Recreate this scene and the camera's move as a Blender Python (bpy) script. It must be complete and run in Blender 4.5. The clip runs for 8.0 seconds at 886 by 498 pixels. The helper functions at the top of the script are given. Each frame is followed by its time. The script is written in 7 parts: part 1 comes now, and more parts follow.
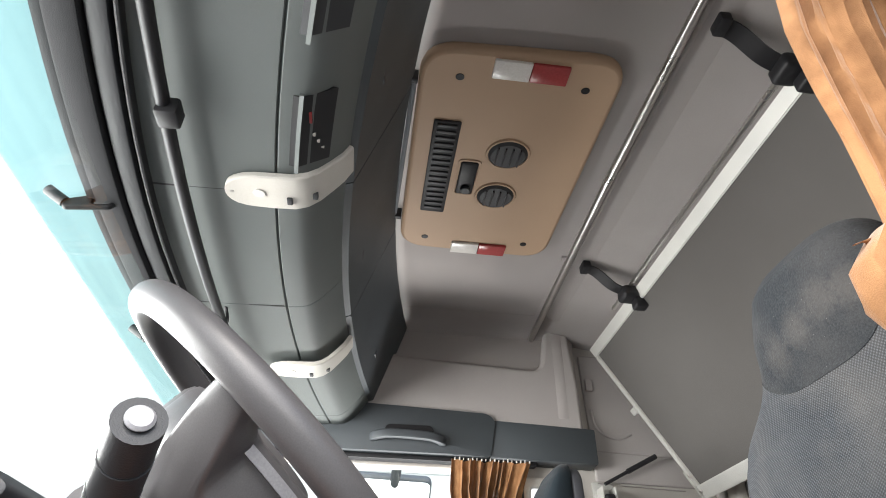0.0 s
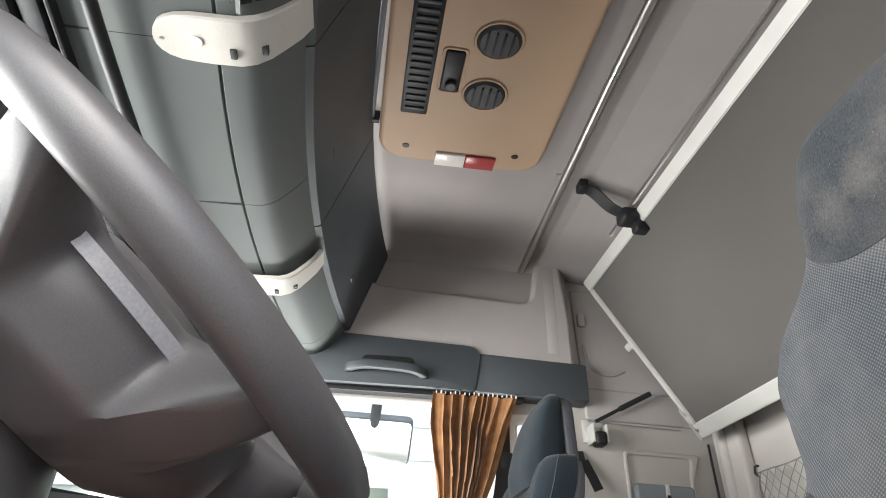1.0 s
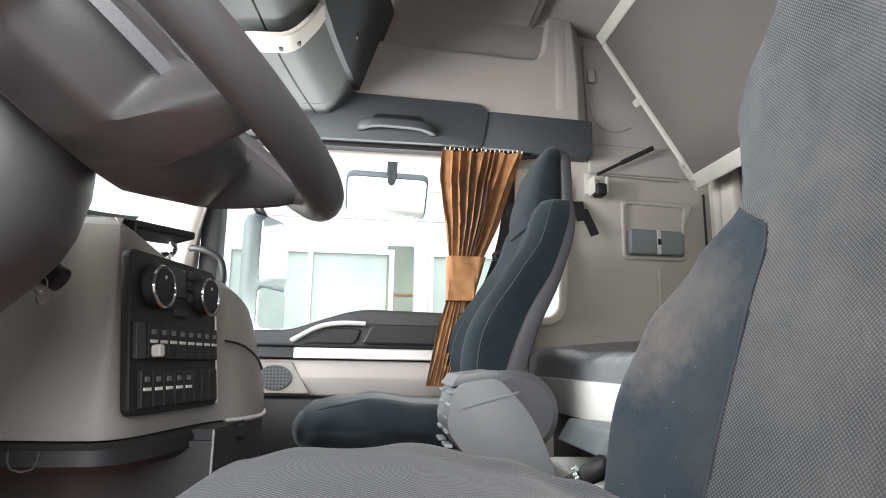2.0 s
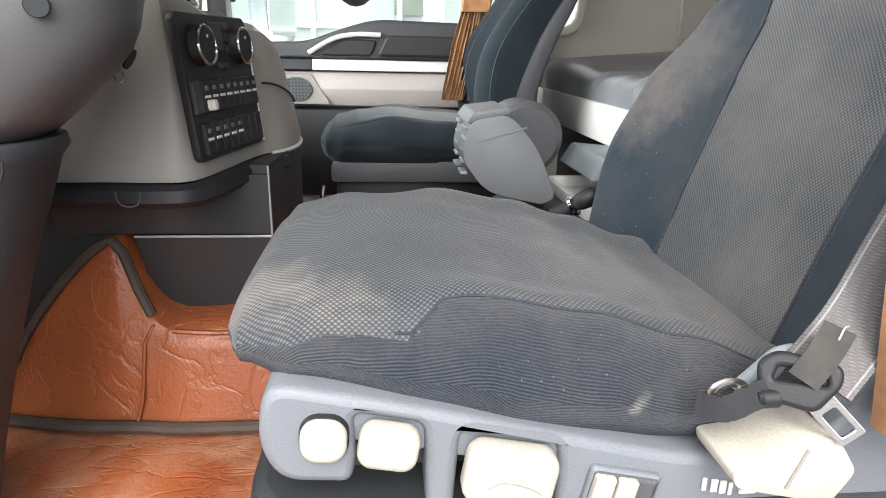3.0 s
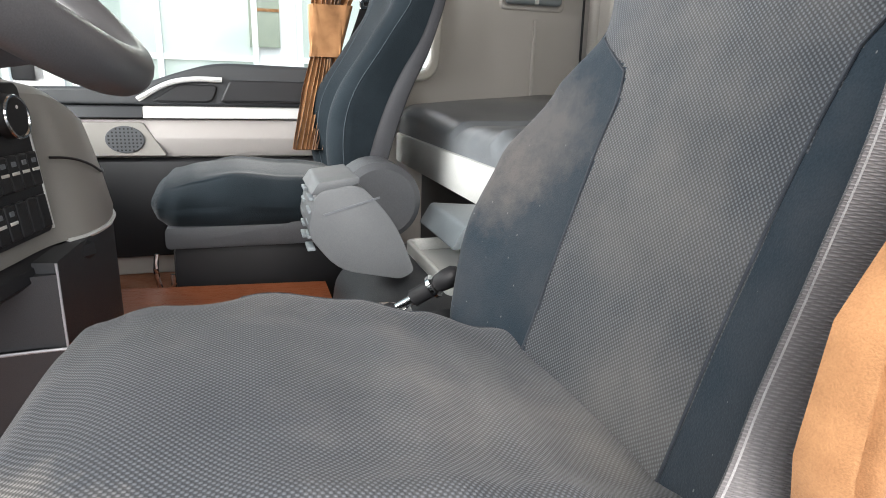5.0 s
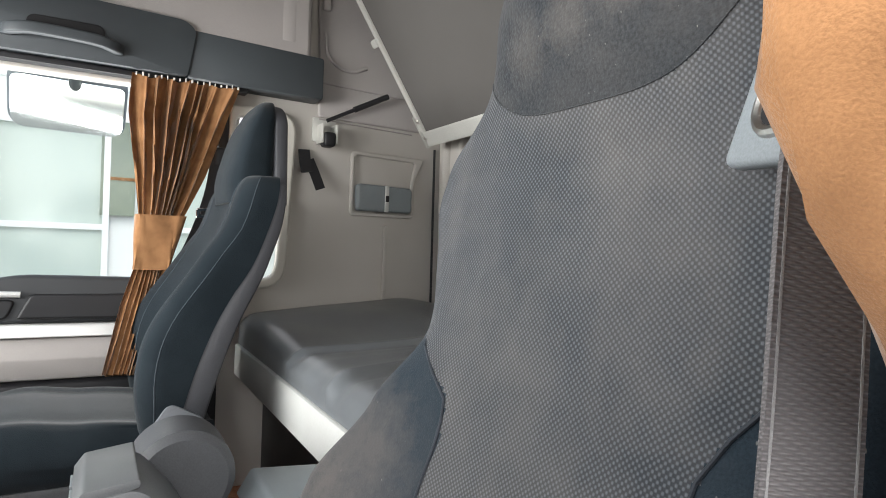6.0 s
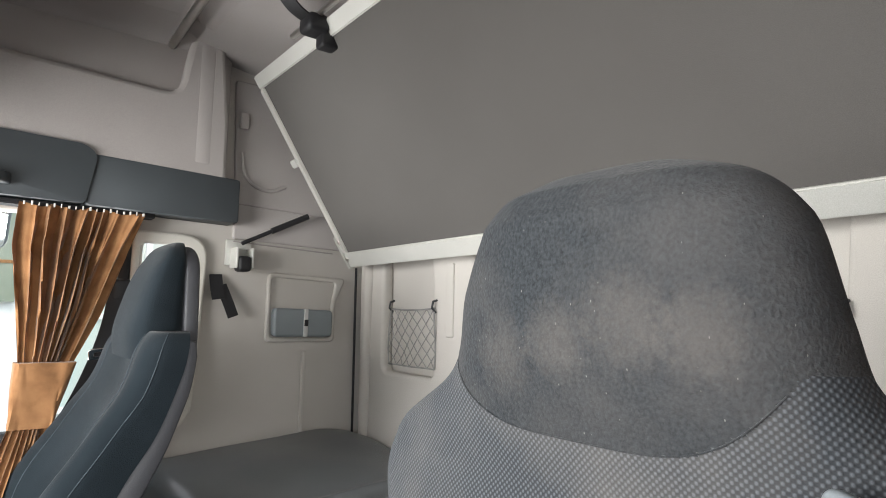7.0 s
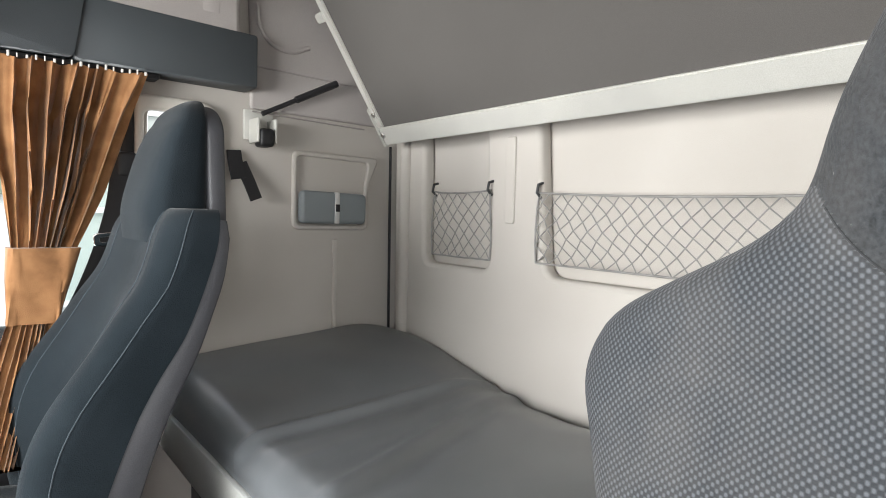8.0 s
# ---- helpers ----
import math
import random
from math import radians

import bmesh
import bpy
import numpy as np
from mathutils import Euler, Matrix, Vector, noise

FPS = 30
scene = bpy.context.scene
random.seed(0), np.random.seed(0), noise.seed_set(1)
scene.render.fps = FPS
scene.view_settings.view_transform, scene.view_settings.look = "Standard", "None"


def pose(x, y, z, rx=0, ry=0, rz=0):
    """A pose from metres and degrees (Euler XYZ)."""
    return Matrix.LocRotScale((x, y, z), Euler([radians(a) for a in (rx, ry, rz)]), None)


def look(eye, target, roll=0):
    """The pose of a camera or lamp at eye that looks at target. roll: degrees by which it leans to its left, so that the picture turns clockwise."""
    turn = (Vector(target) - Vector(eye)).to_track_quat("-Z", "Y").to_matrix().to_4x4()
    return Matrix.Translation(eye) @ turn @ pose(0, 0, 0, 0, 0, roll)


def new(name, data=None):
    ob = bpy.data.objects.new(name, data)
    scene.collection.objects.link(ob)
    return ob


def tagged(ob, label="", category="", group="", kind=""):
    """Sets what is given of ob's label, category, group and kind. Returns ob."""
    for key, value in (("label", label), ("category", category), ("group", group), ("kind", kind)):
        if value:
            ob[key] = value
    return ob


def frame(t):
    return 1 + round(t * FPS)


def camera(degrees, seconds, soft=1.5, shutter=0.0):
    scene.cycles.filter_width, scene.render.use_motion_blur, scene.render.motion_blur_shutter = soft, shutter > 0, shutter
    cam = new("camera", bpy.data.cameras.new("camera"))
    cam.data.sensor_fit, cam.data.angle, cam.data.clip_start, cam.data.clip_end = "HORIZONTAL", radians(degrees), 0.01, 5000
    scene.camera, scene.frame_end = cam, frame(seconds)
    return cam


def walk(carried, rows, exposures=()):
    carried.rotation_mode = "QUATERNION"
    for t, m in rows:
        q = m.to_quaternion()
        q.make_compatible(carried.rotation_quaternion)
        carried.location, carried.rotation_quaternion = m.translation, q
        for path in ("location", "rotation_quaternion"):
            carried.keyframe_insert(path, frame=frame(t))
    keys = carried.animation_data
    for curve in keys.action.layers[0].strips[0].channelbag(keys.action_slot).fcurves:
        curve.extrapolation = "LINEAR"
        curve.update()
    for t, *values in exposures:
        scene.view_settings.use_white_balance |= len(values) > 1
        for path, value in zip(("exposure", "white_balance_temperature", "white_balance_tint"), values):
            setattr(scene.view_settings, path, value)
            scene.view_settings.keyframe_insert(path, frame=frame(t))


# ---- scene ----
# x points to the rear of the cab, y to the passenger side, z up; the cab's middle is y = 0
cam = camera(71.6, 8.0, soft=0.95)
PATH = [
    (0, (-0.171, -1.139, 0.715), (0.025, 0.483, 1.868), 0.9),
    (0.5, (-0.155, -1.082, 0.658), (0.069, 0.538, 1.809), 1.0),
    (1, (-0.115, -0.924, 0.698), (0.118, 0.761, 1.751), 1.3),
    (1.5, (-0.07, -0.956, 0.696), (0.161, 0.862, 1.498), 0.6),
    (2, (-0.071, -0.984, 0.638), (0.134, 0.972, 1.001), 1.1),
    (2.2, (-0.069, -1.013, 0.638), (0.138, 0.973, 0.745), 0.7),
    (3.3, (-0.102, -1.089, 0.74), (0.071, 0.775, 0.034), 1.3),
    (3.5, (-0.104, -1.088, 0.741), (0.06, 0.774, 0.03), 1.1),
    (4, (-0.097, -1.066, 0.729), (0.111, 0.793, 0.019), 1.1),
    (4.2, (-0.102, -1.063, 0.728), (0.171, 0.786, 0.018), 1.6),
    (5.3, (0.003, -0.924, 0.802), (0.728, 0.9, 0.419), 1.5),
    (5.5, (0.034, -0.902, 0.83), (0.854, 0.902, 0.562), 1.7),
    (6, (0.06, -0.864, 0.911), (1.037, 0.882, 0.9), 2.1),
    (6.5, (0.068, -0.844, 1.034), (1.189, 0.802, 1.217), 1.7),
    (7, (0.054, -0.789, 1.087), (1.258, 0.794, 1.304), 1.2),
    (7.5, (0.09, -0.678, 1.097), (1.304, 0.91, 1.165), 1.4),
    (8, (0.083, -0.516, 1.047), (1.305, 1.063, 0.935), 1.5),
]
walk(cam, [(t, look(eye, target, roll)) for t, eye, target, roll in PATH], exposures=[(0.0, 1.45), (0.5, 1.45), (1.0, 1.55), (1.5, 1.65), (2.0, 1.62), (2.3, 1.68), (3.3, 1.8), (4.2, 1.8), (5.5, 1.6), (6.0, 1.32), (7.0, 1.5), (7.5, 1.52), (8.0, 1.55)])

# ---- light ----
world = bpy.data.worlds.new("overcast_sky")
scene.world = world
world.use_nodes = True
wn = world.node_tree.nodes
sky = wn.new("ShaderNodeTexSky")
sky.sky_type = "NISHITA"
sky.sun_disc = False
sky.sun_elevation, sky.sun_rotation = radians(50), radians(200)
sky.air_density, sky.dust_density, sky.ozone_density = 1.0, 4.0, 1.0
wn["Background"].inputs["Strength"].default_value = 0.12
world.node_tree.links.new(sky.outputs[0], wn["Background"].inputs[0])
sun_data = bpy.data.lights.new("sun", "SUN")
sun_data.energy, sun_data.angle, sun_data.color = 0.8, radians(25), (1.0, 0.96, 0.9)
sun = new("sun", sun_data)
sun.matrix_basis = look((-1.5, -6, 7), (0, 0, 0.5))


def day_lamp(name, eye, target, sx, sy, watts):
    """Daylight that reaches the cab through one of its openings."""
    d = bpy.data.lights.new(name, "AREA")
    d.shape, d.size, d.size_y, d.energy, d.color = "RECTANGLE", sx, sy, watts, (1.0, 0.985, 0.965)
    ob = new(name, d)
    ob.matrix_basis = look(eye, target)
    return ob


day_lamp("windscreen_daylight", (-1.30, 0, 1.05), (0.2, 0, 0.95), 1.9, 0.7, 34)
day_lamp("doorway_daylight", (-0.4, -3.1, 2.25), (0.0, 0.0, 0.55), 3.4, 2.8, 66)
day_lamp("door_window_daylight", (-0.15, 1.27, 0.52), (0.1, -0.2, 1.8), 1.0, 0.3, 13)


# ---- materials ----
def mat(name, col, rough=0.6, metal=0.0, col2=None, nscale=6.0, namount=0.25, bscale=300.0, bump=0.1, detail=4.0, spec=0.5, sheen=0.0, fine=0.06, dust=None, dscale=5.0, damt=0.6, lint=0.0, ribs=0.0):
    """A surface with a broad stain, a fine grain and relief, and if asked with dust, lint and fine ribs."""
    m = bpy.data.materials.new(name)
    m.use_nodes = True
    nt = m.node_tree
    n, L = nt.nodes, nt.links
    b = n["Principled BSDF"]
    b.inputs["Roughness"].default_value = rough
    b.inputs["Metallic"].default_value = metal
    b.inputs["Specular IOR Level"].default_value = spec
    if sheen:
        b.inputs["Sheen Weight"].default_value = sheen
        b.inputs["Sheen Roughness"].default_value = 0.4
    tc = n.new("ShaderNodeTexCoord")
    a = n.new("ShaderNodeTexNoise")
    a.inputs["Scale"].default_value, a.inputs["Detail"].default_value = nscale, detail
    L.new(tc.outputs["Object"], a.inputs["Vector"])
    g = n.new("ShaderNodeTexNoise")
    g.inputs["Scale"].default_value, g.inputs["Detail"].default_value = bscale, 2.0
    L.new(tc.outputs["Object"], g.inputs["Vector"])
    mix = n.new("ShaderNodeMix")
    mix.data_type = "RGBA"
    c2 = col2 or tuple(c * (1 - namount) for c in col)
    mix.inputs["A"].default_value, mix.inputs["B"].default_value = (*col, 1), (*c2, 1)
    ramp = n.new("ShaderNodeMapRange")
    ramp.inputs["From Min"].default_value, ramp.inputs["From Max"].default_value = 0.35, 0.7
    L.new(a.outputs["Fac"], ramp.inputs["Value"])
    L.new(ramp.outputs[0], mix.inputs["Factor"])
    fm = n.new("ShaderNodeMix")
    fm.data_type, fm.blend_type = "RGBA", "OVERLAY"
    fm.inputs["Factor"].default_value = fine * 4
    L.new(mix.outputs["Result"], fm.inputs["A"])
    L.new(g.outputs["Fac"], fm.inputs["B"])
    L.new(fm.outputs["Result"], b.inputs["Base Color"])
    rr = n.new("ShaderNodeMapRange")
    rr.inputs["To Min"].default_value, rr.inputs["To Max"].default_value = max(0.02, rough - 0.08), min(1, rough + 0.08)
    L.new(a.outputs["Fac"], rr.inputs["Value"])
    L.new(rr.outputs[0], b.inputs["Roughness"])
    height = g.outputs["Fac"]
    if ribs:
        sep = n.new("ShaderNodeSeparateXYZ")
        L.new(tc.outputs["UV"], sep.inputs[0])
        ad = n.new("ShaderNodeMath")
        ad.operation = "MULTIPLY_ADD"
        L.new(a.outputs["Fac"], ad.inputs[0])
        ad.inputs[1].default_value = 0.03
        L.new(sep.outputs["X"], ad.inputs[2])
        mu = n.new("ShaderNodeMath")
        mu.operation = "MULTIPLY"
        mu.inputs[1].default_value = 2 * math.pi / ribs
        L.new(ad.outputs[0], mu.inputs[0])
        si = n.new("ShaderNodeMath")
        si.operation = "SINE"
        L.new(mu.outputs[0], si.inputs[0])
        sc = n.new("ShaderNodeMath")
        sc.operation = "MULTIPLY_ADD"
        sc.inputs[1].default_value, sc.inputs[2].default_value = 0.34, 1.0
        L.new(si.outputs[0], sc.inputs[0])
        rm = n.new("ShaderNodeMix")
        rm.data_type, rm.blend_type = "RGBA", "MULTIPLY"
        rm.inputs["Factor"].default_value = 1.0
        L.new(b.inputs["Base Color"].links[0].from_socket, rm.inputs["A"])
        L.new(sc.outputs[0], rm.inputs["B"])
        L.new(rm.outputs["Result"], b.inputs["Base Color"])
        height = si.outputs[0]
    if dust:
        dusty(m, tc, dust, dscale, damt)
    if lint:
        vo = n.new("ShaderNodeTexVoronoi")
        vo.inputs["Scale"].default_value = lint
        st = n.new("ShaderNodeMapping")
        st.inputs["Rotation"].default_value, st.inputs["Scale"].default_value = (0.4, 0.3, 0.5), (1, 1, 0.45)
        L.new(tc.outputs["Object"], st.inputs["Vector"])
        L.new(st.outputs[0], vo.inputs["Vector"])
        few = n.new("ShaderNodeMapRange")
        few.inputs["From Min"].default_value, few.inputs["From Max"].default_value = 0.38, 0.75
        few.inputs["To Max"].default_value = 0.10
        L.new(vo.outputs["Color"], few.inputs["Value"])
        lt = n.new("ShaderNodeMath")
        lt.operation = "SUBTRACT"
        L.new(few.outputs[0], lt.inputs[0])
        L.new(vo.outputs["Distance"], lt.inputs[1])
        lr = n.new("ShaderNodeMapRange")
        lr.inputs["From Min"].default_value, lr.inputs["From Max"].default_value = 0.0, 0.04
        lr.inputs["To Max"].default_value = 0.4
        L.new(lt.outputs[0], lr.inputs["Value"])
        lm = n.new("ShaderNodeMix")
        lm.data_type = "RGBA"
        L.new(lr.outputs[0], lm.inputs["Factor"])
        L.new(b.inputs["Base Color"].links[0].from_socket, lm.inputs["A"])
        lm.inputs["B"].default_value = (0.34, 0.33, 0.31, 1)
        L.new(lm.outputs["Result"], b.inputs["Base Color"])
    if bump:
        bp = n.new("ShaderNodeBump")
        bp.inputs["Strength"].default_value, bp.inputs["Distance"].default_value = bump, 0.002
        L.new(height, bp.inputs["Height"])
        L.new(bp.outputs[0], b.inputs["Normal"])
    return m


def dusty(m, tc, dust, dscale, damt):
    """Lays cloudy dust over what a material already shows."""
    n, L = m.node_tree.nodes, m.node_tree.links
    b = n["Principled BSDF"]
    dn = n.new("ShaderNodeTexNoise")
    dn.inputs["Scale"].default_value, dn.inputs["Detail"].default_value, dn.inputs["Roughness"].default_value = dscale, 9.0, 0.62
    L.new(tc.outputs["Object"], dn.inputs["Vector"])
    dr = n.new("ShaderNodeMapRange")
    dr.inputs["From Min"].default_value, dr.inputs["From Max"].default_value = 0.42, 0.72
    dr.inputs["To Max"].default_value = damt
    L.new(dn.outputs["Fac"], dr.inputs["Value"])
    dm = n.new("ShaderNodeMix")
    dm.data_type = "RGBA"
    L.new(dr.outputs[0], dm.inputs["Factor"])
    L.new(b.inputs["Base Color"].links[0].from_socket, dm.inputs["A"])
    dm.inputs["B"].default_value = (*dust, 1)
    L.new(dm.outputs["Result"], b.inputs["Base Color"])


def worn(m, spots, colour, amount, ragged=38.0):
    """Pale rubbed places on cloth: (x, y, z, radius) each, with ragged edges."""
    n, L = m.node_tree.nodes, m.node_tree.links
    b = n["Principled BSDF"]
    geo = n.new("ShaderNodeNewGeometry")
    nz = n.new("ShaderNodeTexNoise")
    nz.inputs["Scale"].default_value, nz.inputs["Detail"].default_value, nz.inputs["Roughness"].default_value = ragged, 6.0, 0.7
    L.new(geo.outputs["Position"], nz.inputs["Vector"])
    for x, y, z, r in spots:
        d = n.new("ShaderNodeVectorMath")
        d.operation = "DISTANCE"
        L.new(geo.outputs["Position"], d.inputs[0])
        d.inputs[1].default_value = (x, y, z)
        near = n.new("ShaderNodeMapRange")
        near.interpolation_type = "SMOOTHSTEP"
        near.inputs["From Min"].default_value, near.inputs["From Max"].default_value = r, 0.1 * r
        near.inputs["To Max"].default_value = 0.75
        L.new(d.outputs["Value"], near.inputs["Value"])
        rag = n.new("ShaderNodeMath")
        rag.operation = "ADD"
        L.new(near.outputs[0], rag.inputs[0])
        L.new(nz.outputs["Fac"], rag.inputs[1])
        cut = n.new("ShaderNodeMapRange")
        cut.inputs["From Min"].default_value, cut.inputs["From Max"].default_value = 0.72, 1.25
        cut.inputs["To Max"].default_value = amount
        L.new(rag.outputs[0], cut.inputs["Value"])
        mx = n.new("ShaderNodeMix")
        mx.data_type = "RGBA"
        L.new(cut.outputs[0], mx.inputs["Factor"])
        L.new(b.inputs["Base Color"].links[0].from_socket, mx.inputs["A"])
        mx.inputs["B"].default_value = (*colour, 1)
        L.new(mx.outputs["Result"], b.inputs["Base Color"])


def knit(name, col, col2, dust, pitch=0.0046, bump=0.4):
    """Woven seat cloth with a staggered dot pattern, worn and dusty."""
    m = mat(name, col, 0.9, 0, col2, 7.0, 0.3, 900, 0.0, spec=0.15, sheen=0.10)
    nt = m.node_tree
    n, L = nt.nodes, nt.links
    b = n["Principled BSDF"]
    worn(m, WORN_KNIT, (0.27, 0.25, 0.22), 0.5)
    tc = n.new("ShaderNodeTexCoord")
    sep = n.new("ShaderNodeSeparateXYZ")
    L.new(tc.outputs["UV"], sep.inputs[0])

    def op(kind, p, q=None):
        o = n.new("ShaderNodeMath")
        o.operation = kind
        for k, v in enumerate((p, q)):
            if v is None:
                continue
            if isinstance(v, (int, float)):
                o.inputs[k].default_value = v
            else:
                L.new(v, o.inputs[k])
        return o.outputs[0]
    k = 2 * math.pi / pitch
    dots = op("MULTIPLY", op("COSINE", op("MULTIPLY", sep.outputs["X"], k)), op("COSINE", op("MULTIPLY", sep.outputs["Y"], k * 1.06)))
    rows = op("COSINE", op("MULTIPLY", sep.outputs["X"], 2 * k))
    dots = op("ADD", op("ADD", op("MULTIPLY", dots, 0.43), op("MULTIPLY", rows, 0.07)), 0.5)
    mx = n.new("ShaderNodeMix")
    mx.data_type = "RGBA"
    mx.blend_type = "MULTIPLY"
    old = b.inputs["Base Color"].links[0].from_socket
    mr = n.new("ShaderNodeMapRange")
    mr.inputs["From Min"].default_value, mr.inputs["From Max"].default_value = 0.38, 0.88
    mr.inputs["To Min"].default_value, mr.inputs["To Max"].default_value = 0.52, 1.42
    L.new(dots, mr.inputs["Value"])
    mx.inputs["Factor"].default_value = 1.0
    L.new(old, mx.inputs["A"])
    L.new(mr.outputs[0], mx.inputs["B"])
    L.new(mx.outputs["Result"], b.inputs["Base Color"])
    dusty(m, tc, dust, 4.0, 0.42)
    bp = n.new("ShaderNodeBump")
    bp.inputs["Strength"].default_value, bp.inputs["Distance"].default_value = bump, 0.002
    L.new(dots, bp.inputs["Height"])
    L.new(bp.outputs[0], b.inputs["Normal"])
    return m


def leather(name, col, col2, dust=None):
    """Creased leatherette."""
    m = mat(name, col, 0.40, 0, col2, 5.0, 0.3, 500, 0.0, dust=dust, dscale=14.0, damt=0.5, lint=150.0 if dust else 0.0)
    nt = m.node_tree
    n, L = nt.nodes, nt.links
    tc = n.new("ShaderNodeTexCoord")
    st = n.new("ShaderNodeMapping")
    st.inputs["Rotation"].default_value, st.inputs["Scale"].default_value = (0.5, 0.9, 0.3), (1.0, 2.2, 0.7)
    L.new(tc.outputs["Object"], st.inputs["Vector"])
    vo = n.new("ShaderNodeTexNoise")
    vo.inputs["Scale"].default_value, vo.inputs["Detail"].default_value, vo.inputs["Distortion"].default_value = 15.0, 5.0, 0.6
    L.new(st.outputs[0], vo.inputs["Vector"])
    ridge = n.new("ShaderNodeMath")
    ridge.operation = "SUBTRACT"
    ridge.inputs[1].default_value = 0.5
    L.new(vo.outputs["Fac"], ridge.inputs[0])
    fold = n.new("ShaderNodeMath")
    fold.operation = "ABSOLUTE"
    L.new(ridge.outputs[0], fold.inputs[0])
    mr = n.new("ShaderNodeMapRange")
    mr.inputs["From Max"].default_value = 0.045
    L.new(fold.outputs[0], mr.inputs["Value"])
    gr = n.new("ShaderNodeTexNoise")
    gr.inputs["Scale"].default_value = 220.0
    L.new(tc.outputs["Object"], gr.inputs["Vector"])
    sm = n.new("ShaderNodeMath")
    sm.operation = "MULTIPLY_ADD"
    L.new(gr.outputs["Fac"], sm.inputs[0])
    sm.inputs[1].default_value = 0.7
    L.new(mr.outputs[0], sm.inputs[2])
    bp = n.new("ShaderNodeBump")
    bp.inputs["Strength"].default_value, bp.inputs["Distance"].default_value = 0.42, 0.0026
    L.new(sm.outputs[0], bp.inputs["Height"])
    L.new(bp.outputs[0], n["Principled BSDF"].inputs["Normal"])
    return m


def glass(name, col, rough=0.02, alpha=0.12):
    """A thin clear pane: mostly see-through, with a faint tint and gloss."""
    m = bpy.data.materials.new(name)
    m.use_nodes = True
    n, L = m.node_tree.nodes, m.node_tree.links
    n.remove(n["Principled BSDF"])
    tr, gl, mx = n.new("ShaderNodeBsdfTransparent"), n.new("ShaderNodeBsdfGlossy"), n.new("ShaderNodeMixShader")
    tr.inputs["Color"].default_value = (*col, 1)
    gl.inputs["Roughness"].default_value = rough
    fr = n.new("ShaderNodeFresnel")
    fr.inputs["IOR"].default_value = 1.3
    lo = n.new("ShaderNodeMath")
    lo.operation = "MULTIPLY"
    lo.inputs[1].default_value = 0.12
    L.new(fr.outputs[0], lo.inputs[0])
    L.new(lo.outputs[0], mx.inputs[0])
    L.new(tr.outputs[0], mx.inputs[1])
    L.new(gl.outputs[0], mx.inputs[2])
    L.new(mx.outputs[0], n["Material Output"].inputs[0])
    return m


def see_through(name, col, tint):
    """Tinted translucent acrylic."""
    m = bpy.data.materials.new(name)
    m.use_nodes = True
    n, L = m.node_tree.nodes, m.node_tree.links
    n.remove(n["Principled BSDF"])
    a, b, mx = n.new("ShaderNodeBsdfTranslucent"), n.new("ShaderNodeBsdfTransparent"), n.new("ShaderNodeMixShader")
    a.inputs["Color"].default_value, b.inputs["Color"].default_value = (*col, 1), (*tint, 1)
    no = n.new("ShaderNodeTexNoise")
    no.inputs["Scale"].default_value = 4.0
    mr = n.new("ShaderNodeMapRange")
    mr.inputs["To Min"].default_value, mr.inputs["To Max"].default_value = 0.5, 0.7
    L.new(no.outputs["Fac"], mr.inputs["Value"])
    L.new(mr.outputs[0], mx.inputs[0])
    L.new(a.outputs[0], mx.inputs[1])
    L.new(b.outputs[0], mx.inputs[2])
    L.new(mx.outputs[0], n["Material Output"].inputs[0])
    return m


M_LINER = mat("headliner_cloth", (0.36, 0.335, 0.325), 0.95, 0, (0.31, 0.29, 0.28), 3, 0.2, 700, 0.25, spec=0.1)
M_SIDE = mat("pale_side_cloth", (0.42, 0.395, 0.38), 0.95, 0, (0.37, 0.345, 0.33), 3, 0.2, 700, 0.25, spec=0.1)
M_REAR = mat("cream_wall_cloth", (0.54, 0.515, 0.48), 0.95, 0, (0.47, 0.445, 0.41), 2.5, 0.2, 700, 0.3, spec=0.1)
M_CONSOLE = mat("grey_green_plastic", (0.112, 0.126, 0.122), 0.55, 0, (0.096, 0.108, 0.105), 2, 0.15, 900, 0.12)
M_RUBBER = mat("black_rubber", (0.02, 0.021, 0.023), 0.8, 0, (0.03, 0.031, 0.033), 5, 0.3, 700, 0.2, spec=0.2)
M_DARK = mat("charcoal_plastic", (0.029, 0.031, 0.034), 0.5, 0, (0.022, 0.024, 0.027), 4, 0.3, 800, 0.2)
M_BLACK = mat("black_plastic", (0.016, 0.016, 0.018), 0.5, 0, None, 4, 0.3, 800, 0.12, spec=0.35)
M_TRIM = mat("slate_trim_plastic", (0.055, 0.065, 0.072), 0.5, 0, (0.045, 0.052, 0.058), 4, 0.3, 800, 0.2)
M_TAN = mat("tan_hatch_plastic", (0.42, 0.29, 0.19), 0.6, 0, (0.38, 0.26, 0.17), 3, 0.1, 700, 0.12)
M_ALU = mat("satin_aluminium", (0.60, 0.60, 0.56), 0.5, 0.35, (0.53, 0.53, 0.50), 6, 0.1, 600, 0.05)
M_CHROME = mat("chrome", (0.75, 0.75, 0.75), 0.14, 1.0, None, 8, 0.1, 400, 0.02)
M_STEEL = mat("brushed_steel", (0.6, 0.58, 0.55), 0.3, 1.0, None, 8, 0.2, 400, 0.05)
M_BUNK = mat("bunk_board_grey", (0.105, 0.1, 0.095), 0.9, 0, (0.09, 0.085, 0.08), 1.5, 0.2, 900, 0.3, spec=0.15)
M_MATT = mat("mattress_leatherette", (0.145, 0.156, 0.166), 0.31, 0, (0.122, 0.131, 0.140), 4, 0.3, 700, 0.15)
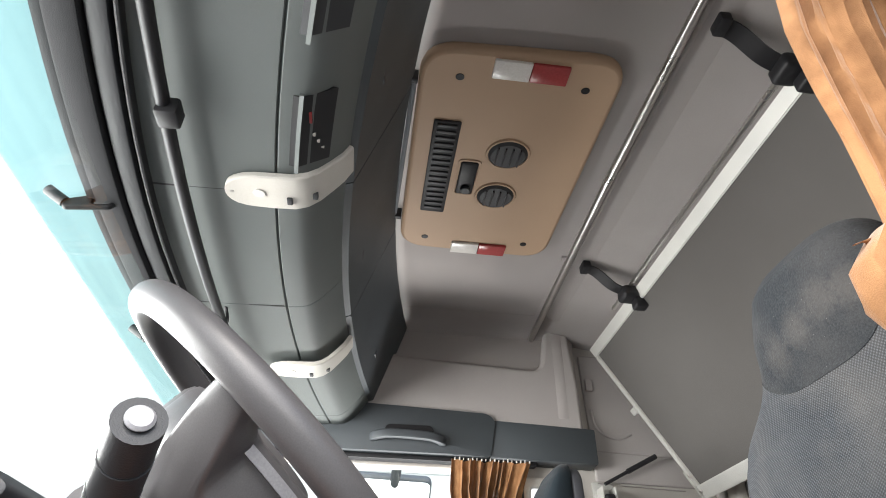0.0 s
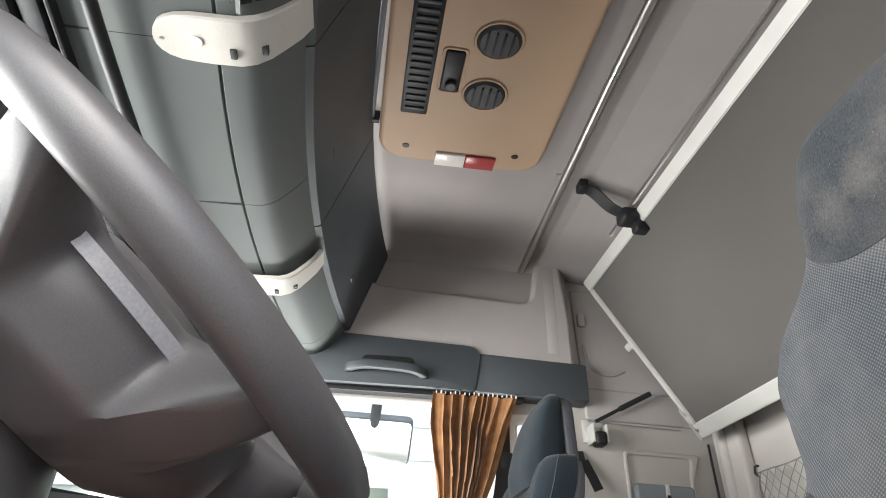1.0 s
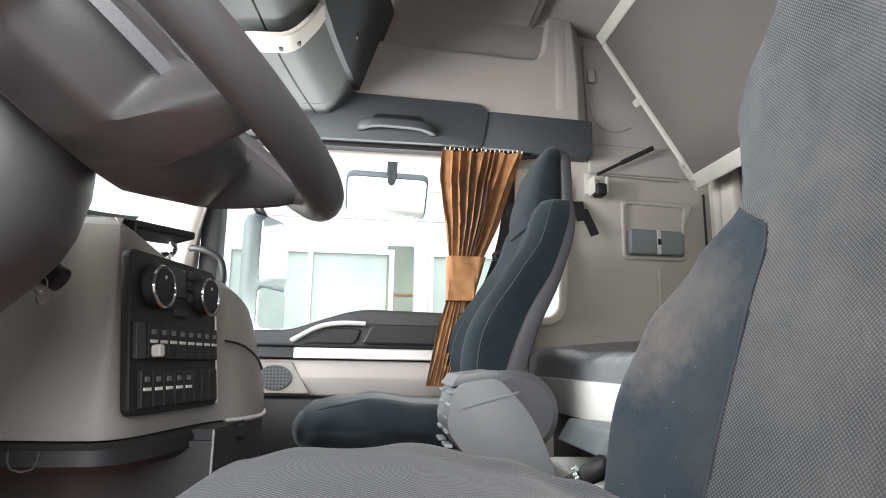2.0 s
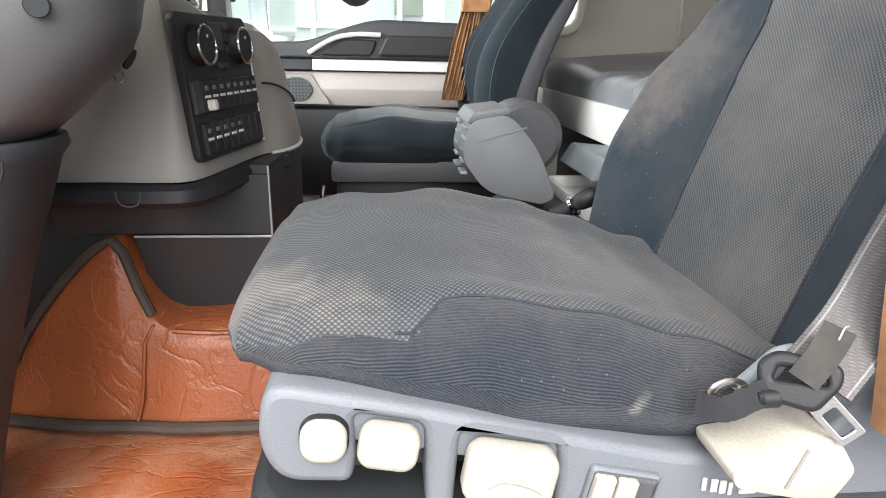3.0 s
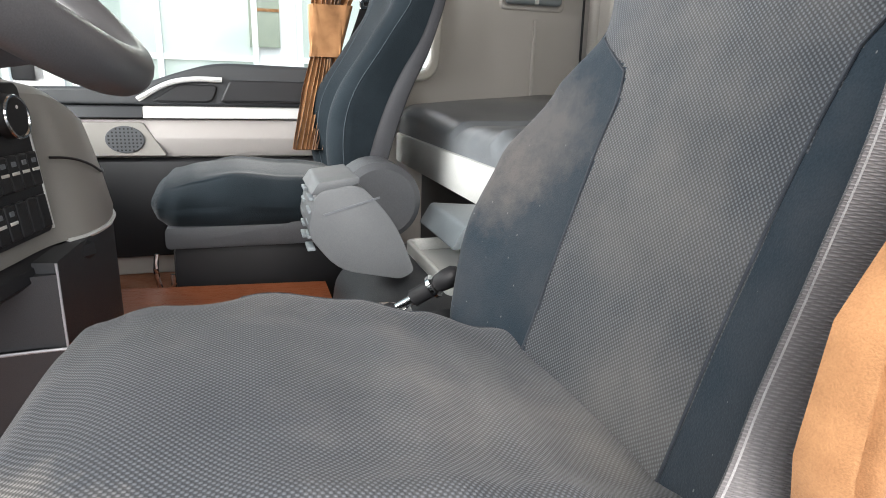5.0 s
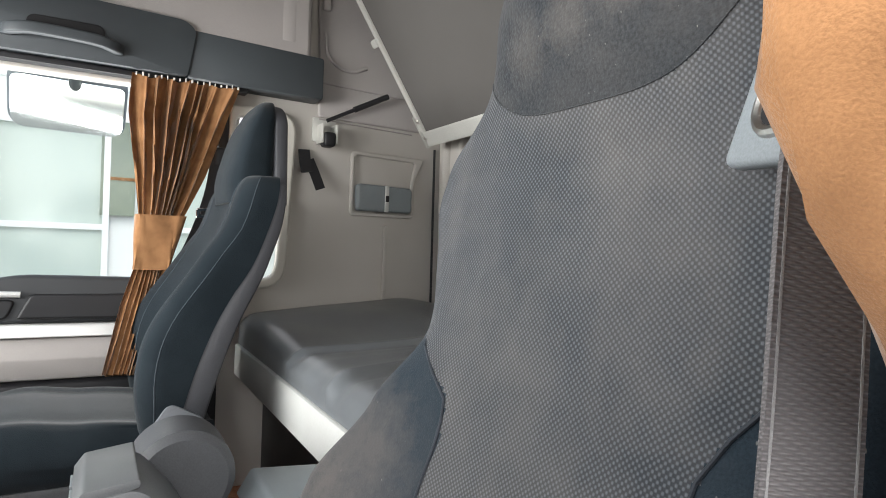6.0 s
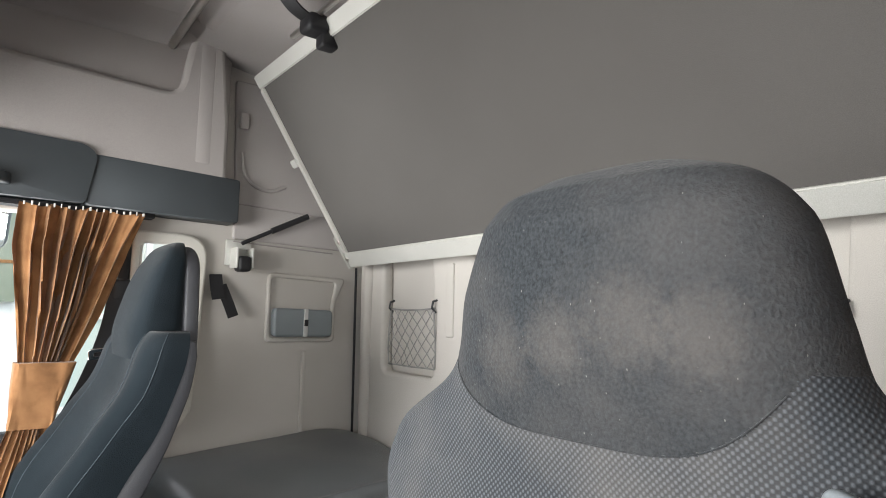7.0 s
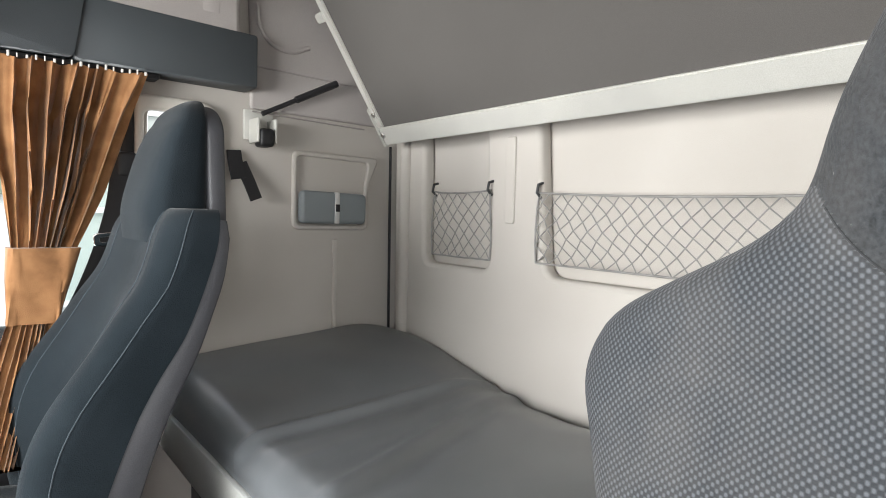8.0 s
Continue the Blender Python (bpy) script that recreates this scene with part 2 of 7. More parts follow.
M_BAND = mat("pale_lamp_plastic", (0.62, 0.60, 0.55), 0.35, 0, (0.55, 0.53, 0.48), 8, 0.1, 600, 0.04)
M_WHITE = mat("cream_white_plastic", (0.42, 0.395, 0.335), 0.4, 0, (0.36, 0.335, 0.28), 20, 0.2, 500, 0.06)
M_GREY = mat("grey_seat_plastic", (0.155, 0.165, 0.182), 0.5, 0, (0.132, 0.142, 0.157), 9, 0.2, 700, 0.14)
M_ARM = mat("armrest_plastic", (0.125, 0.132, 0.138), 0.48, 0, (0.105, 0.112, 0.118), 8, 0.2, 800, 0.08)
M_GREYD = mat("dark_grey_seat_plastic", (0.07, 0.073, 0.080), 0.5, 0, (0.055, 0.058, 0.064), 7, 0.2, 500, 0.2)
M_BOARD = mat("white_bunk_board", (0.56, 0.57, 0.55), 0.5, 0, (0.50, 0.50, 0.48), 4, 0.2, 500, 0.08)
M_GREYB = mat("blue_grey_plastic", (0.22, 0.25, 0.265), 0.45, 0, (0.19, 0.21, 0.225), 6, 0.2, 700, 0.12)
M_TAUPE = mat("taupe_dash_plastic", (0.26, 0.245, 0.225), 0.5, 0, (0.22, 0.205, 0.19), 4, 0.2, 900, 0.12)
M_WHEEL = mat("wheel_plastic", (0.080, 0.077, 0.079), 0.40, 0, (0.062, 0.060, 0.062), 5, 0.3, 900, 0.05)
M_VELOUR = mat("navy_velour", (0.018, 0.027, 0.036), 0.95, 0, (0.025, 0.034, 0.043), 7, 0.3, 600, 0.35, spec=0.1, sheen=0.12, fine=0.10, dust=(0.075, 0.074, 0.076), dscale=4.6, damt=0.45, lint=120.0)
M_HEAD = mat("dusty_headrest_velour", (0.028, 0.032, 0.036), 0.95, 0, (0.038, 0.041, 0.044), 7, 0.3, 420, 0.5, spec=0.1, sheen=0.1, fine=0.20, dust=(0.085, 0.081, 0.078), dscale=9.0, damt=0.55, lint=230.0)
M_RIB = mat("ribbed_velour", (0.030, 0.036, 0.047), 0.95, 0, (0.040, 0.045, 0.055), 7, 0.3, 600, 0.6, spec=0.1, sheen=0.08, fine=0.10, dust=(0.13, 0.12, 0.11), dscale=6.0, damt=0.5, lint=160.0, ribs=0.0024)
M_VELOURP = mat("teal_velour", (0.0105, 0.0155, 0.0195), 0.95, 0, (0.0145, 0.0205, 0.0255), 7, 0.3, 600, 0.4, spec=0.1, sheen=0.15, fine=0.10, dust=(0.026, 0.034, 0.040), dscale=3.5, damt=0.5)
worn(M_RIB, tuple((0.073 + 0.0045 * k, -0.742, 0.490 + 0.006 * k, 0.0105) for k in range(6)), (0.21, 0.205, 0.185), 0.6)
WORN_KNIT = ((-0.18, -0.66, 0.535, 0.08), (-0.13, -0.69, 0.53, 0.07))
worn(M_VELOUR, ((0.26, -0.33, 0.72, 0.13), (0.22, -0.31, 0.66, 0.10)), (0.105, 0.096, 0.090), 0.6)
worn(M_HEAD, ((0.33, -0.48, 1.06, 0.05), (0.33, -0.53, 1.072, 0.045), (0.33, -0.58, 1.085, 0.05), (0.335, -0.625, 1.08, 0.045)), (0.135, 0.122, 0.110), 0.30, 170.0)
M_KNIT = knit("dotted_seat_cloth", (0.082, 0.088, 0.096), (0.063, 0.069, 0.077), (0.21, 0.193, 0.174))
# the darker second brown paints shadow between the pleats into the cloth
M_CURT = mat("tan_curtain_cloth", (0.36, 0.185, 0.085), 0.9, 0, (0.21, 0.104, 0.047), 22, 0.2, 900, 0.3, spec=0.1, sheen=0.3)
M_FLOOR = leather("worn_floor_leatherette", (0.34, 0.098, 0.035), (0.22, 0.06, 0.022), (0.50, 0.33, 0.22))
M_LEATHER = leather("tan_leatherette", (0.27, 0.076, 0.025), (0.19, 0.05, 0.016))
M_PIPING = mat("brown_binding", (0.06, 0.045, 0.035), 0.8, 0, None, 20, 0.3, 900, 0.4)
M_BELT = mat("seat_belt_webbing", (0.145, 0.136, 0.138), 0.7, 0, (0.115, 0.108, 0.110), 9, 0.2, 700, 0.9)
def weave(m, size):
    """Adds the fine cross weave of a strap."""
    n, L = m.node_tree.nodes, m.node_tree.links
    b = n["Principled BSDF"]
    tc = n.new("ShaderNodeTexCoord")
    waves = []
    for d in ("DIAGONAL", "Z"):
        w = n.new("ShaderNodeTexWave")
        w.wave_type, w.bands_direction = "BANDS", d
        w.inputs["Scale"].default_value, w.inputs["Distortion"].default_value = 0.314 / size, 0.0
        L.new(tc.outputs["Object"], w.inputs["Vector"])
        waves.append(w)
    mu = n.new("ShaderNodeMath")
    mu.operation = "MULTIPLY"
    L.new(waves[0].outputs["Fac"], mu.inputs[0])
    L.new(waves[1].outputs["Fac"], mu.inputs[1])
    mr = n.new("ShaderNodeMapRange")
    mr.inputs["To Min"].default_value, mr.inputs["To Max"].default_value = 0.72, 1.30
    L.new(mu.outputs[0], mr.inputs["Value"])
    mx = n.new("ShaderNodeMix")
    mx.data_type, mx.blend_type = "RGBA", "MULTIPLY"
    mx.inputs["Factor"].default_value = 1.0
    L.new(b.inputs["Base Color"].links[0].from_socket, mx.inputs["A"])
    L.new(mr.outputs[0], mx.inputs["B"])
    L.new(mx.outputs["Result"], b.inputs["Base Color"])
    n["Bump"].inputs["Strength"].default_value = 0.5
    L.new(mu.outputs[0], n["Bump"].inputs["Height"])


weave(M_BELT, 0.0019)
M_STRIP = mat("grey_spoke_strip", (0.33, 0.33, 0.345), 0.4, 0.2, None, 8, 0.1, 500, 0.05)
M_BELTE = mat("belt_edge_thread", (0.24, 0.235, 0.235), 0.7, 0, None, 30, 0.2, 900, 0.4)
M_NET = mat("grey_net_cord", (0.30, 0.295, 0.285), 0.7, 0, None, 30, 0.3, 900, 0.3)
M_RED = mat("red_lens", (0.36, 0.055, 0.055), 0.25, 0, None, 8, 0.1, 200, 0.05)
M_LENS = mat("clear_lens", (0.72, 0.70, 0.66), 0.25, 0, None, 30, 0.1, 200, 0.1)
M_SILVER = mat("silver_door_strip", (0.66, 0.66, 0.65), 0.35, 0.3, None, 5, 0.1, 600, 0.05)
M_VISOR = see_through("blue_tinted_visor", (0.66, 0.80, 0.81), (0.52, 0.68, 0.68))
M_ASPHALT = mat("asphalt", (0.34, 0.34, 0.33), 0.9, 0, (0.28, 0.28, 0.275), 2, 0.3, 60, 0.3)
M_CLAD = mat("white_cladding", (0.8, 0.8, 0.79), 0.5, 0, (0.74, 0.74, 0.73), 1, 0.1, 40, 0.05)
# cloudy grey-green colour stands in for what the panes reflect
M_PANE = mat("painted_reflection_pane", (0.42, 0.48, 0.45), 0.15, 0, (0.58, 0.63, 0.58), 0.5, 0.2, 3, 0.0, fine=0.0)
M_PANED = mat("dark_window_pane", (0.13, 0.16, 0.13), 0.2, 0, (0.22, 0.25, 0.19), 1.5, 0.2, 3, 0.0, fine=0.0)
M_GLASS = glass("clear_glass", (0.93, 0.97, 0.96))
M_MIRROR = mat("mirror_glass", (0.85, 0.87, 0.86), 0.03, 1.0, None, 3, 0.03, 50, 0.0)


# ---- building helpers ----
def finish(me, angle=38):
    me.polygons.foreach_set("use_smooth", [True] * len(me.polygons))
    me.set_sharp_from_angle(angle=radians(angle))
    me.update()
    return me


def part(name, shape, material, parent=None, label="", angle=38):
    """One mesh object out of a bmesh or mesh, under a thing or a part."""
    if isinstance(shape, bmesh.types.BMesh):
        me = bpy.data.meshes.new(name)
        bmesh.ops.recalc_face_normals(shape, faces=shape.faces)
        shape.to_mesh(me)
        shape.free()
    else:
        me = shape
    me.materials.clear()
    me.materials.append(material)
    finish(me, angle)
    ob = new(name, me)
    if parent is not None:
        ob.parent = parent
        if parent.type == "EMPTY":
            ob.matrix_parent_inverse = parent.matrix_basis.inverted()
    if label:
        tagged(ob, label)
    return ob


def settle(ob, at, size, shift):
    """Stretches a thing about a point of it and moves it to its place."""
    m = Matrix.Translation(Vector(at) + Vector(shift)) @ Matrix.Diagonal((*size, 1)) @ Matrix.Translation(-Vector(at))
    for o in [ob] + list(ob.children_recursive):
        if o.type == "MESH":
            o.data.transform(m)
    if ob.type == "EMPTY":
        ob.location = m @ ob.location
        for o in ob.children:
            o.matrix_parent_inverse = ob.matrix_basis.inverted()
    return ob


def moved(ob, dx, dy, dz):
    return settle(ob, (0, 0, 0), (1, 1, 1), (dx, dy, dz))


def thing(name, label, category, at=(0, 0, 0), group="", kind=""):
    ob = new(name)
    ob.empty_display_size = 0.05
    ob.matrix_basis = pose(*at)
    return tagged(ob, label, category, group, kind)


def solid(name, shape, material, label, category="", kind="", group=""):
    return tagged(part(name, shape, material), label, category, group, kind)


def box(x0, x1, y0, y1, z0, z1, bevel=0.0, seg=2, m=None):
    bm = bmesh.new()
    bmesh.ops.create_cube(bm, size=1)
    bmesh.ops.transform(bm, matrix=Matrix.LocRotScale(((x0 + x1) / 2, (y0 + y1) / 2, (z0 + z1) / 2), None, (x1 - x0, y1 - y0, z1 - z0)), verts=bm.verts)
    if bevel:
        bmesh.ops.bevel(bm, geom=bm.edges[:], offset=bevel, segments=seg, affect="EDGES", profile=0.5)
    if m is not None:
        bm.transform(m)
    return bm


def join(*bms):
    out = bmesh.new()
    for b in bms:
        me = bpy.data.meshes.new("tmp")
        b.to_mesh(me)
        b.free()
        out.from_mesh(me)
        bpy.data.meshes.remove(me)
    return out


def loft(rings, caps=True, closed=True):
    bm = bmesh.new()
    vs = [[bm.verts.new(p) for p in r] for r in rings]
    n = len(rings[0])
    for a, b in zip(vs, vs[1:]):
        for i in range(n if closed else n - 1):
            j = (i + 1) % n
            bm.faces.new((a[i], a[j], b[j], b[i]))
    if caps and closed:
        bm.faces.new(vs[0])
        bm.faces.new(vs[-1])
    return bm


def prism(profile, axis, a, b, bevel=0.0, seg=2):
    """A 2D outline drawn along an axis from a to b. For axis y the outline is (x, z), for x (y, z), for z (x, y)."""
    put = {"y": lambda p, v: (p[0], v, p[1]), "x": lambda p, v: (v, p[0], p[1]), "z": lambda p, v: (p[0], p[1], v)}[axis]
    bm = loft([[put(p, a) for p in profile], [put(p, b) for p in profile]])
    bmesh.ops.recalc_face_normals(bm, faces=bm.faces)
    if bevel:
        bmesh.ops.bevel(bm, geom=bm.edges[:], offset=bevel, segments=seg, affect="EDGES", profile=0.5, clamp_overlap=True)
    return bm


def smooth_path(pts, n=8):
    """Points along a Catmull-Rom curve through pts."""
    P = [Vector(p) for p in pts]
    P = [2 * P[0] - P[1]] + P + [2 * P[-1] - P[-2]]
    out = []
    for i in range(1, len(P) - 2):
        for k in range(n):
            t = k / n
            a, b, c, d = P[i - 1:i + 3]
            out.append(0.5 * ((2 * b) + (c - a) * t + (2 * a - 5 * b + 4 * c - d) * t * t + (3 * b - a - 3 * c + d) * t ** 3))
    out.append(P[-2])
    return out


def sweep(pts, section, closed=False, up=(0, 0, 1)):
    """A section (list of 2D points: sideways, up) carried along pts."""
    P = [Vector(p) for p in pts]
    rings = []
    n = len(P)
    for i, p in enumerate(P):
        d = (P[(i + 1) % n] - P[i - 1]) if closed or 0 < i < n - 1 else (P[1] - P[0] if i == 0 else P[-1] - P[-2])
        d.normalize()
        u = Vector(up[i]) if isinstance(up, list) else Vector(up)
        s = d.cross(u)
        if s.length < 1e-4:
            s = d.cross(Vector((1, 0, 0)))
        s.normalize()
        u = s.cross(d)
        rings.append([p + s * a + u * b for a, b in section])
    if closed:
        rings.append(rings[0])
        bm = loft(rings, caps=False)
        bmesh.ops.remove_doubles(bm, verts=bm.verts, dist=1e-6)
        return bm
    return loft(rings)


def circle(r, n=10, ry=None):
    return [(r * math.cos(2 * math.pi * k / n), (ry or r) * math.sin(2 * math.pi * k / n)) for k in range(n)]


def tube(pts, r, n=8, closed=False, up=(0, 0, 1)):
    return sweep(pts, circle(r, n), closed, up)


def ribbon(pts, w, t, up):
    return sweep(pts, [(-w / 2, -t / 2), (w / 2, -t / 2), (w / 2, t / 2), (-w / 2, t / 2)], False, up)


def rrect(w, h, r, cx=0, cy=0, n=6):
    out = []
    for sx, sy, a0 in ((1, 1, 0), (-1, 1, 90), (-1, -1, 180), (1, -1, 270)):
        for k in range(n + 1):
            a = radians(a0 + 90 * k / n)
            out.append((cx + sx * (w / 2 - r) + r * math.cos(a), cy + sy * (h / 2 - r) + r * math.sin(a)))
    return out


def rounded(poly, r, n=5):
    """A polygon with its corners rounded; r one radius or one for each corner."""
    out = []
    m = len(poly)
    for i in range(m):
        p, a, b = Vector(poly[i]), Vector(poly[i - 1]), Vector(poly[(i + 1) % m])
        rad = r[i] if isinstance(r, (list, tuple)) else r
        if rad <= 0:
            out.append(tuple(p))
            continue
        u, v = (a - p), (b - p)
        rad = min(rad, u.length * 0.49, v.length * 0.49)
        s, e = p + u.normalized() * rad, p + v.normalized() * rad
        for k in range(n + 1):
            t = k / n
            out.append(tuple((1 - t) ** 2 * s + 2 * t * (1 - t) * p + t * t * e))
    return out


def plate(loops, depth, bevel=0.0, m=None):
    """A flat plate with the first loop as its outline and the others as holes, extruded to depth about its middle, with rounded rims. Returns a mesh."""
    cu = bpy.data.curves.new("tmp", "CURVE")
    cu.dimensions, cu.fill_mode = "2D", "BOTH"
    cu.extrude, cu.bevel_depth, cu.bevel_resolution, cu.offset = max(0.0, depth / 2 - bevel), bevel, 2, -bevel
    for lp in loops:
        sp = cu.splines.new("POLY")
        sp.points.add(len(lp) - 1)
        for q, p in zip(sp.points, lp):
            q.co = (p[0], p[1], 0, 1)
        sp.use_cyclic_u = True
    ob = bpy.data.objects.new("tmp", cu)
    me = bpy.data.meshes.new_from_object(ob)
    bpy.data.objects.remove(ob)
    bpy.data.curves.remove(cu)
    if m is not None:
        me.transform(m)
        if m.to_3x3().determinant() < 0:
            me.flip_normals()
    return me


def face(origin, u, v):
    """The frame that lays a plate's x along u and its y along v, with its middle plane through origin."""
    u, v = Vector(u).normalized(), Vector(v).normalized()
    w = u.cross(v).normalized()
    v = w.cross(u)
    return Matrix(((u.x, v.x, w.x, origin[0]), (u.y, v.y, w.y, origin[1]), (u.z, v.z, w.z, origin[2]), (0, 0, 0, 1)))


def disc(origin, axis, r, depth, bevel=0.003, n=28, r2=None):
    ax = Vector(axis).normalized()
    q = ax.to_track_quat("Z", "Y").to_matrix().to_4x4()
    prof = [(0, 0), (r - bevel, 0), (r, bevel), (r2 or r, depth - bevel), ((r2 or r) - bevel, depth), (0, depth)]
    rings = [[(max(a, 1e-5) * math.cos(2 * math.pi * k / n), max(a, 1e-5) * math.sin(2 * math.pi * k / n), z) for k in range(n)] for a, z in prof]
    bm = loft(rings)
    bm.transform(Matrix.Translation(origin) @ q)
    return bm


def table(t, xs):
    """Values between listed (t, value) pairs."""
    if t <= xs[0][0]:
        return xs[0][1]
    for (a, p), (b, q) in zip(xs, xs[1:]):
        if t <= b:
            k = (t - a) / (b - a)
            k = k * k * (3 - 2 * k)
            return p + (q - p) * k
    return xs[-1][1]


def curve(t, xs):
    """A smooth line through listed (t, value) pairs."""
    if t <= xs[0][0] or t >= xs[-1][0]:
        return xs[0][1] if t <= xs[0][0] else xs[-1][1]
    i = max(k for k in range(len(xs) - 1) if xs[k][0] <= t)
    def slope(k):
        a, b = xs[max(0, k - 1)], xs[min(len(xs) - 1, k + 1)]
        return (b[1] - a[1]) / (b[0] - a[0])
    h = xs[i + 1][0] - xs[i][0]
    u = (t - xs[i][0]) / h
    return (2 * u ** 3 - 3 * u ** 2 + 1) * xs[i][1] + (u ** 3 - 2 * u ** 2 + u) * h * slope(i) + (3 * u ** 2 - 2 * u ** 3) * xs[i + 1][1] + (u ** 3 - u ** 2) * h * slope(i + 1)


# ---- the cab's shell ----
W = 1.02          # inner face of the passenger wall
WD = 0.90         # inner face of the driver wall, on the other side
ZC = 1.85         # ceiling
ZF = 0.17         # floor
XR = 1.10         # rear wall
solid("floor", box(-1.0, 1.14, -WD - 0.05, 1.06, ZF - 0.05, ZF), M_FLOOR, "tan leatherette floor covering of the cab", kind="structure")
solid("ceiling", box(-0.75, 1.14, -WD - 0.05, 1.06, ZC, ZC + 0.04), M_LINER, "grey cloth headliner", kind="structure")
solid("wall_rear", box(XR + 0.02, XR + 0.06, -WD - 0.05, 1.06, ZF, ZC), M_REAR, "cream cloth rear wall of the sleeper", kind="structure")
# passenger side wall with the door window and the small side window
win = rounded([(-0.78, 0.72), (0.37, 0.70), (0.37, 1.32), (-0.60, 1.32)], [0.05, 0.03, 0.05, 0.05])
win2 = rounded([(0.41, 0.77), (0.545, 0.77), (0.565, 1.28), (0.41, 1.28)], [0.03, 0.06, 0.06, 0.03])
outer = [(-1.0, ZF), (1.12, ZF), (1.12, ZC), (-0.75, ZC), (-0.62, 1.36), (-1.0, 0.72)]
solid("wall_passenger", plate([outer, win, win2], 0.05, 0.006, face((0, W + 0.025, 0), (1, 0, 0), (0, 0, 1))), M_REAR, "cream cloth side wall with door and side window openings", kind="structure")
# driver side wall with the open doorway
door = rounded([(-0.85, ZF), (0.33, ZF), (0.33, 1.46), (-0.56, 1.46), (-0.80, 0.9)], [0.0, 0.0, 0.08, 0.08, 0.08])
shell = [(-1.0, ZF - 0.04), (1.12, ZF - 0.04), (1.12, ZC), (-0.75, ZC), (-0.62, 1.40), (-1.0, 0.72)]
solid("wall_driver", plate([shell, door], 0.05, 0.004, face((0, -WD - 0.025, 0), (1, 0, 0), (0, 0, 1))), M_REAR, "cream cloth side wall with the open doorway", kind="structure")
# front: bulkhead under the windscreen, windscreen, roof front
solid("wall_front", box(-1.04, -1.0, -WD - 0.05, 1.06, ZF - 0.04, 0.76), M_DARK, "dark bulkhead below the windscreen", kind="structure")
def arc_x(y, k=0.1):
    return k * y * y


# ---- windscreen, header and pillars ----
for side, nm in ((1, "a_pillar"), (-1, "a_pillar")):
    pts = smooth_path([(-0.56, side * 0.99, 1.42), (-0.70, side * 1.0, 1.15), (-0.85, side * 1.02, 0.9), (-0.99, side * 1.03, 0.68)] if side < 0 else [(-0.57, 0.99, 1.42), (-0.64, 0.99, 1.2), (-0.685, 0.985, 1.0), (-0.70, 0.985, 0.85), (-0.73, 0.99, 0.66)])
    solid(nm, sweep(pts, rounded([(-0.05, -0.035), (0.05, -0.035), (0.05, 0.035), (-0.05, 0.035)], 0.02, 3)), M_DARK if side < 0 else M_SIDE, "dark plastic windscreen pillar" if side < 0 else "pale grey plastic windscreen pillar", kind="structure")
    settle(bpy.data.objects[nm if side > 0 else nm + ".001"], (-0.68, side * 0.95, 0.96), (1, 1, 0.965), (0.023, -0.026 if side > 0 else 0.14, 0.046))
rows_w = []
for z, x0 in ((1.40, -0.645), (1.05, -0.86), (0.70, -1.03)):
    rows_w.append([(x0 + arc_x(y, 0.09), y, z) for y in np.linspace(-0.88, 0.99, 15)])
scr = part("windscreen", loft(rows_w, closed=False), M_GLASS)
scr.visible_shadow = False
tagged(scr, "large clear windscreen above the dashboard", "windscreen", kind="structure")
header = thing("windscreen_header", "black ribbed header rail above the windscreen", "header rail", (-0.6, 0, 1.38), kind="structure")
ys = [float(v) for v in np.linspace(-0.99, 0.99, 25)]
for k, (dx, dz, w, h, mt) in enumerate(((-0.058, 0.002, 0.024, 0.04, M_RUBBER), (-0.03, 0.0, 0.045, 0.05, M_RUBBER), (0.012, 0.004, 0.03, 0.04, M_DARK), (0.036, 0.004, 0.008, 0.03, M_BLACK))):
    part("rail", sweep([(-0.615 + dx + arc_x(y, 0.125), y, 1.39 + dz) for y in ys], rounded([(-w / 2, -h / 2), (w / 2, -h / 2), (w / 2, h / 2), (-w / 2, h / 2)], 0.006, 2)), mt, header)
solid("blind_rail", tube([(-0.506 + arc_x(y, 0.068), y, 1.372) for y in ys], 0.011, 10), M_BLACK, "black curtain rail under the overhead console", "curtain rail")
clip = solid("rail_clip", box(-0.493, -0.458, -0.60, -0.56, 1.352, 1.385, 0.006), M_BLACK, "black clip on the curtain rail", "rail clip")

for ob in (header, bpy.data.objects["blind_rail"], clip):
    moved(ob, -0.052, 0, -0.03)
    settle(ob, (-0.64, -0.5, 1.35), (0.98, 0.923, 1), (0.033, 0.102, 0.052))

# ---- overhead console ----
console = thing("overhead_console", "grey-green plastic overhead storage console above the windscreen", "overhead console", (-0.45, 0, 1.4))
CP = [(-0.655, 1.392), (-0.50, 1.392), (-0.375, 1.396), (-0.372, 1.402), (-0.368, 1.396), (-0.335, 1.398), (-0.318, 1.405), (-0.300, 1.42), (-0.28, 1.445), (-0.262, 1.47), (-0.250, 1.495), (-0.262, 1.50), (-0.31, 1.46), (-0.38, 1.44), (-0.655, 1.43)]


def console_slice(y0, y1, prof, out=0.0, n=12):
    return loft([[(x + out + arc_x(y), y, z) for x, z in prof] for y in np.linspace(y0, y1, n)])


for a, b in ((-1.0, -0.37), (-0.368, 0.08), (0.082, 0.47), (0.472, 0.86), (0.862, 1.0)):
    part("underside", console_slice(a, b, CP, n=10), M_CONSOLE, console)
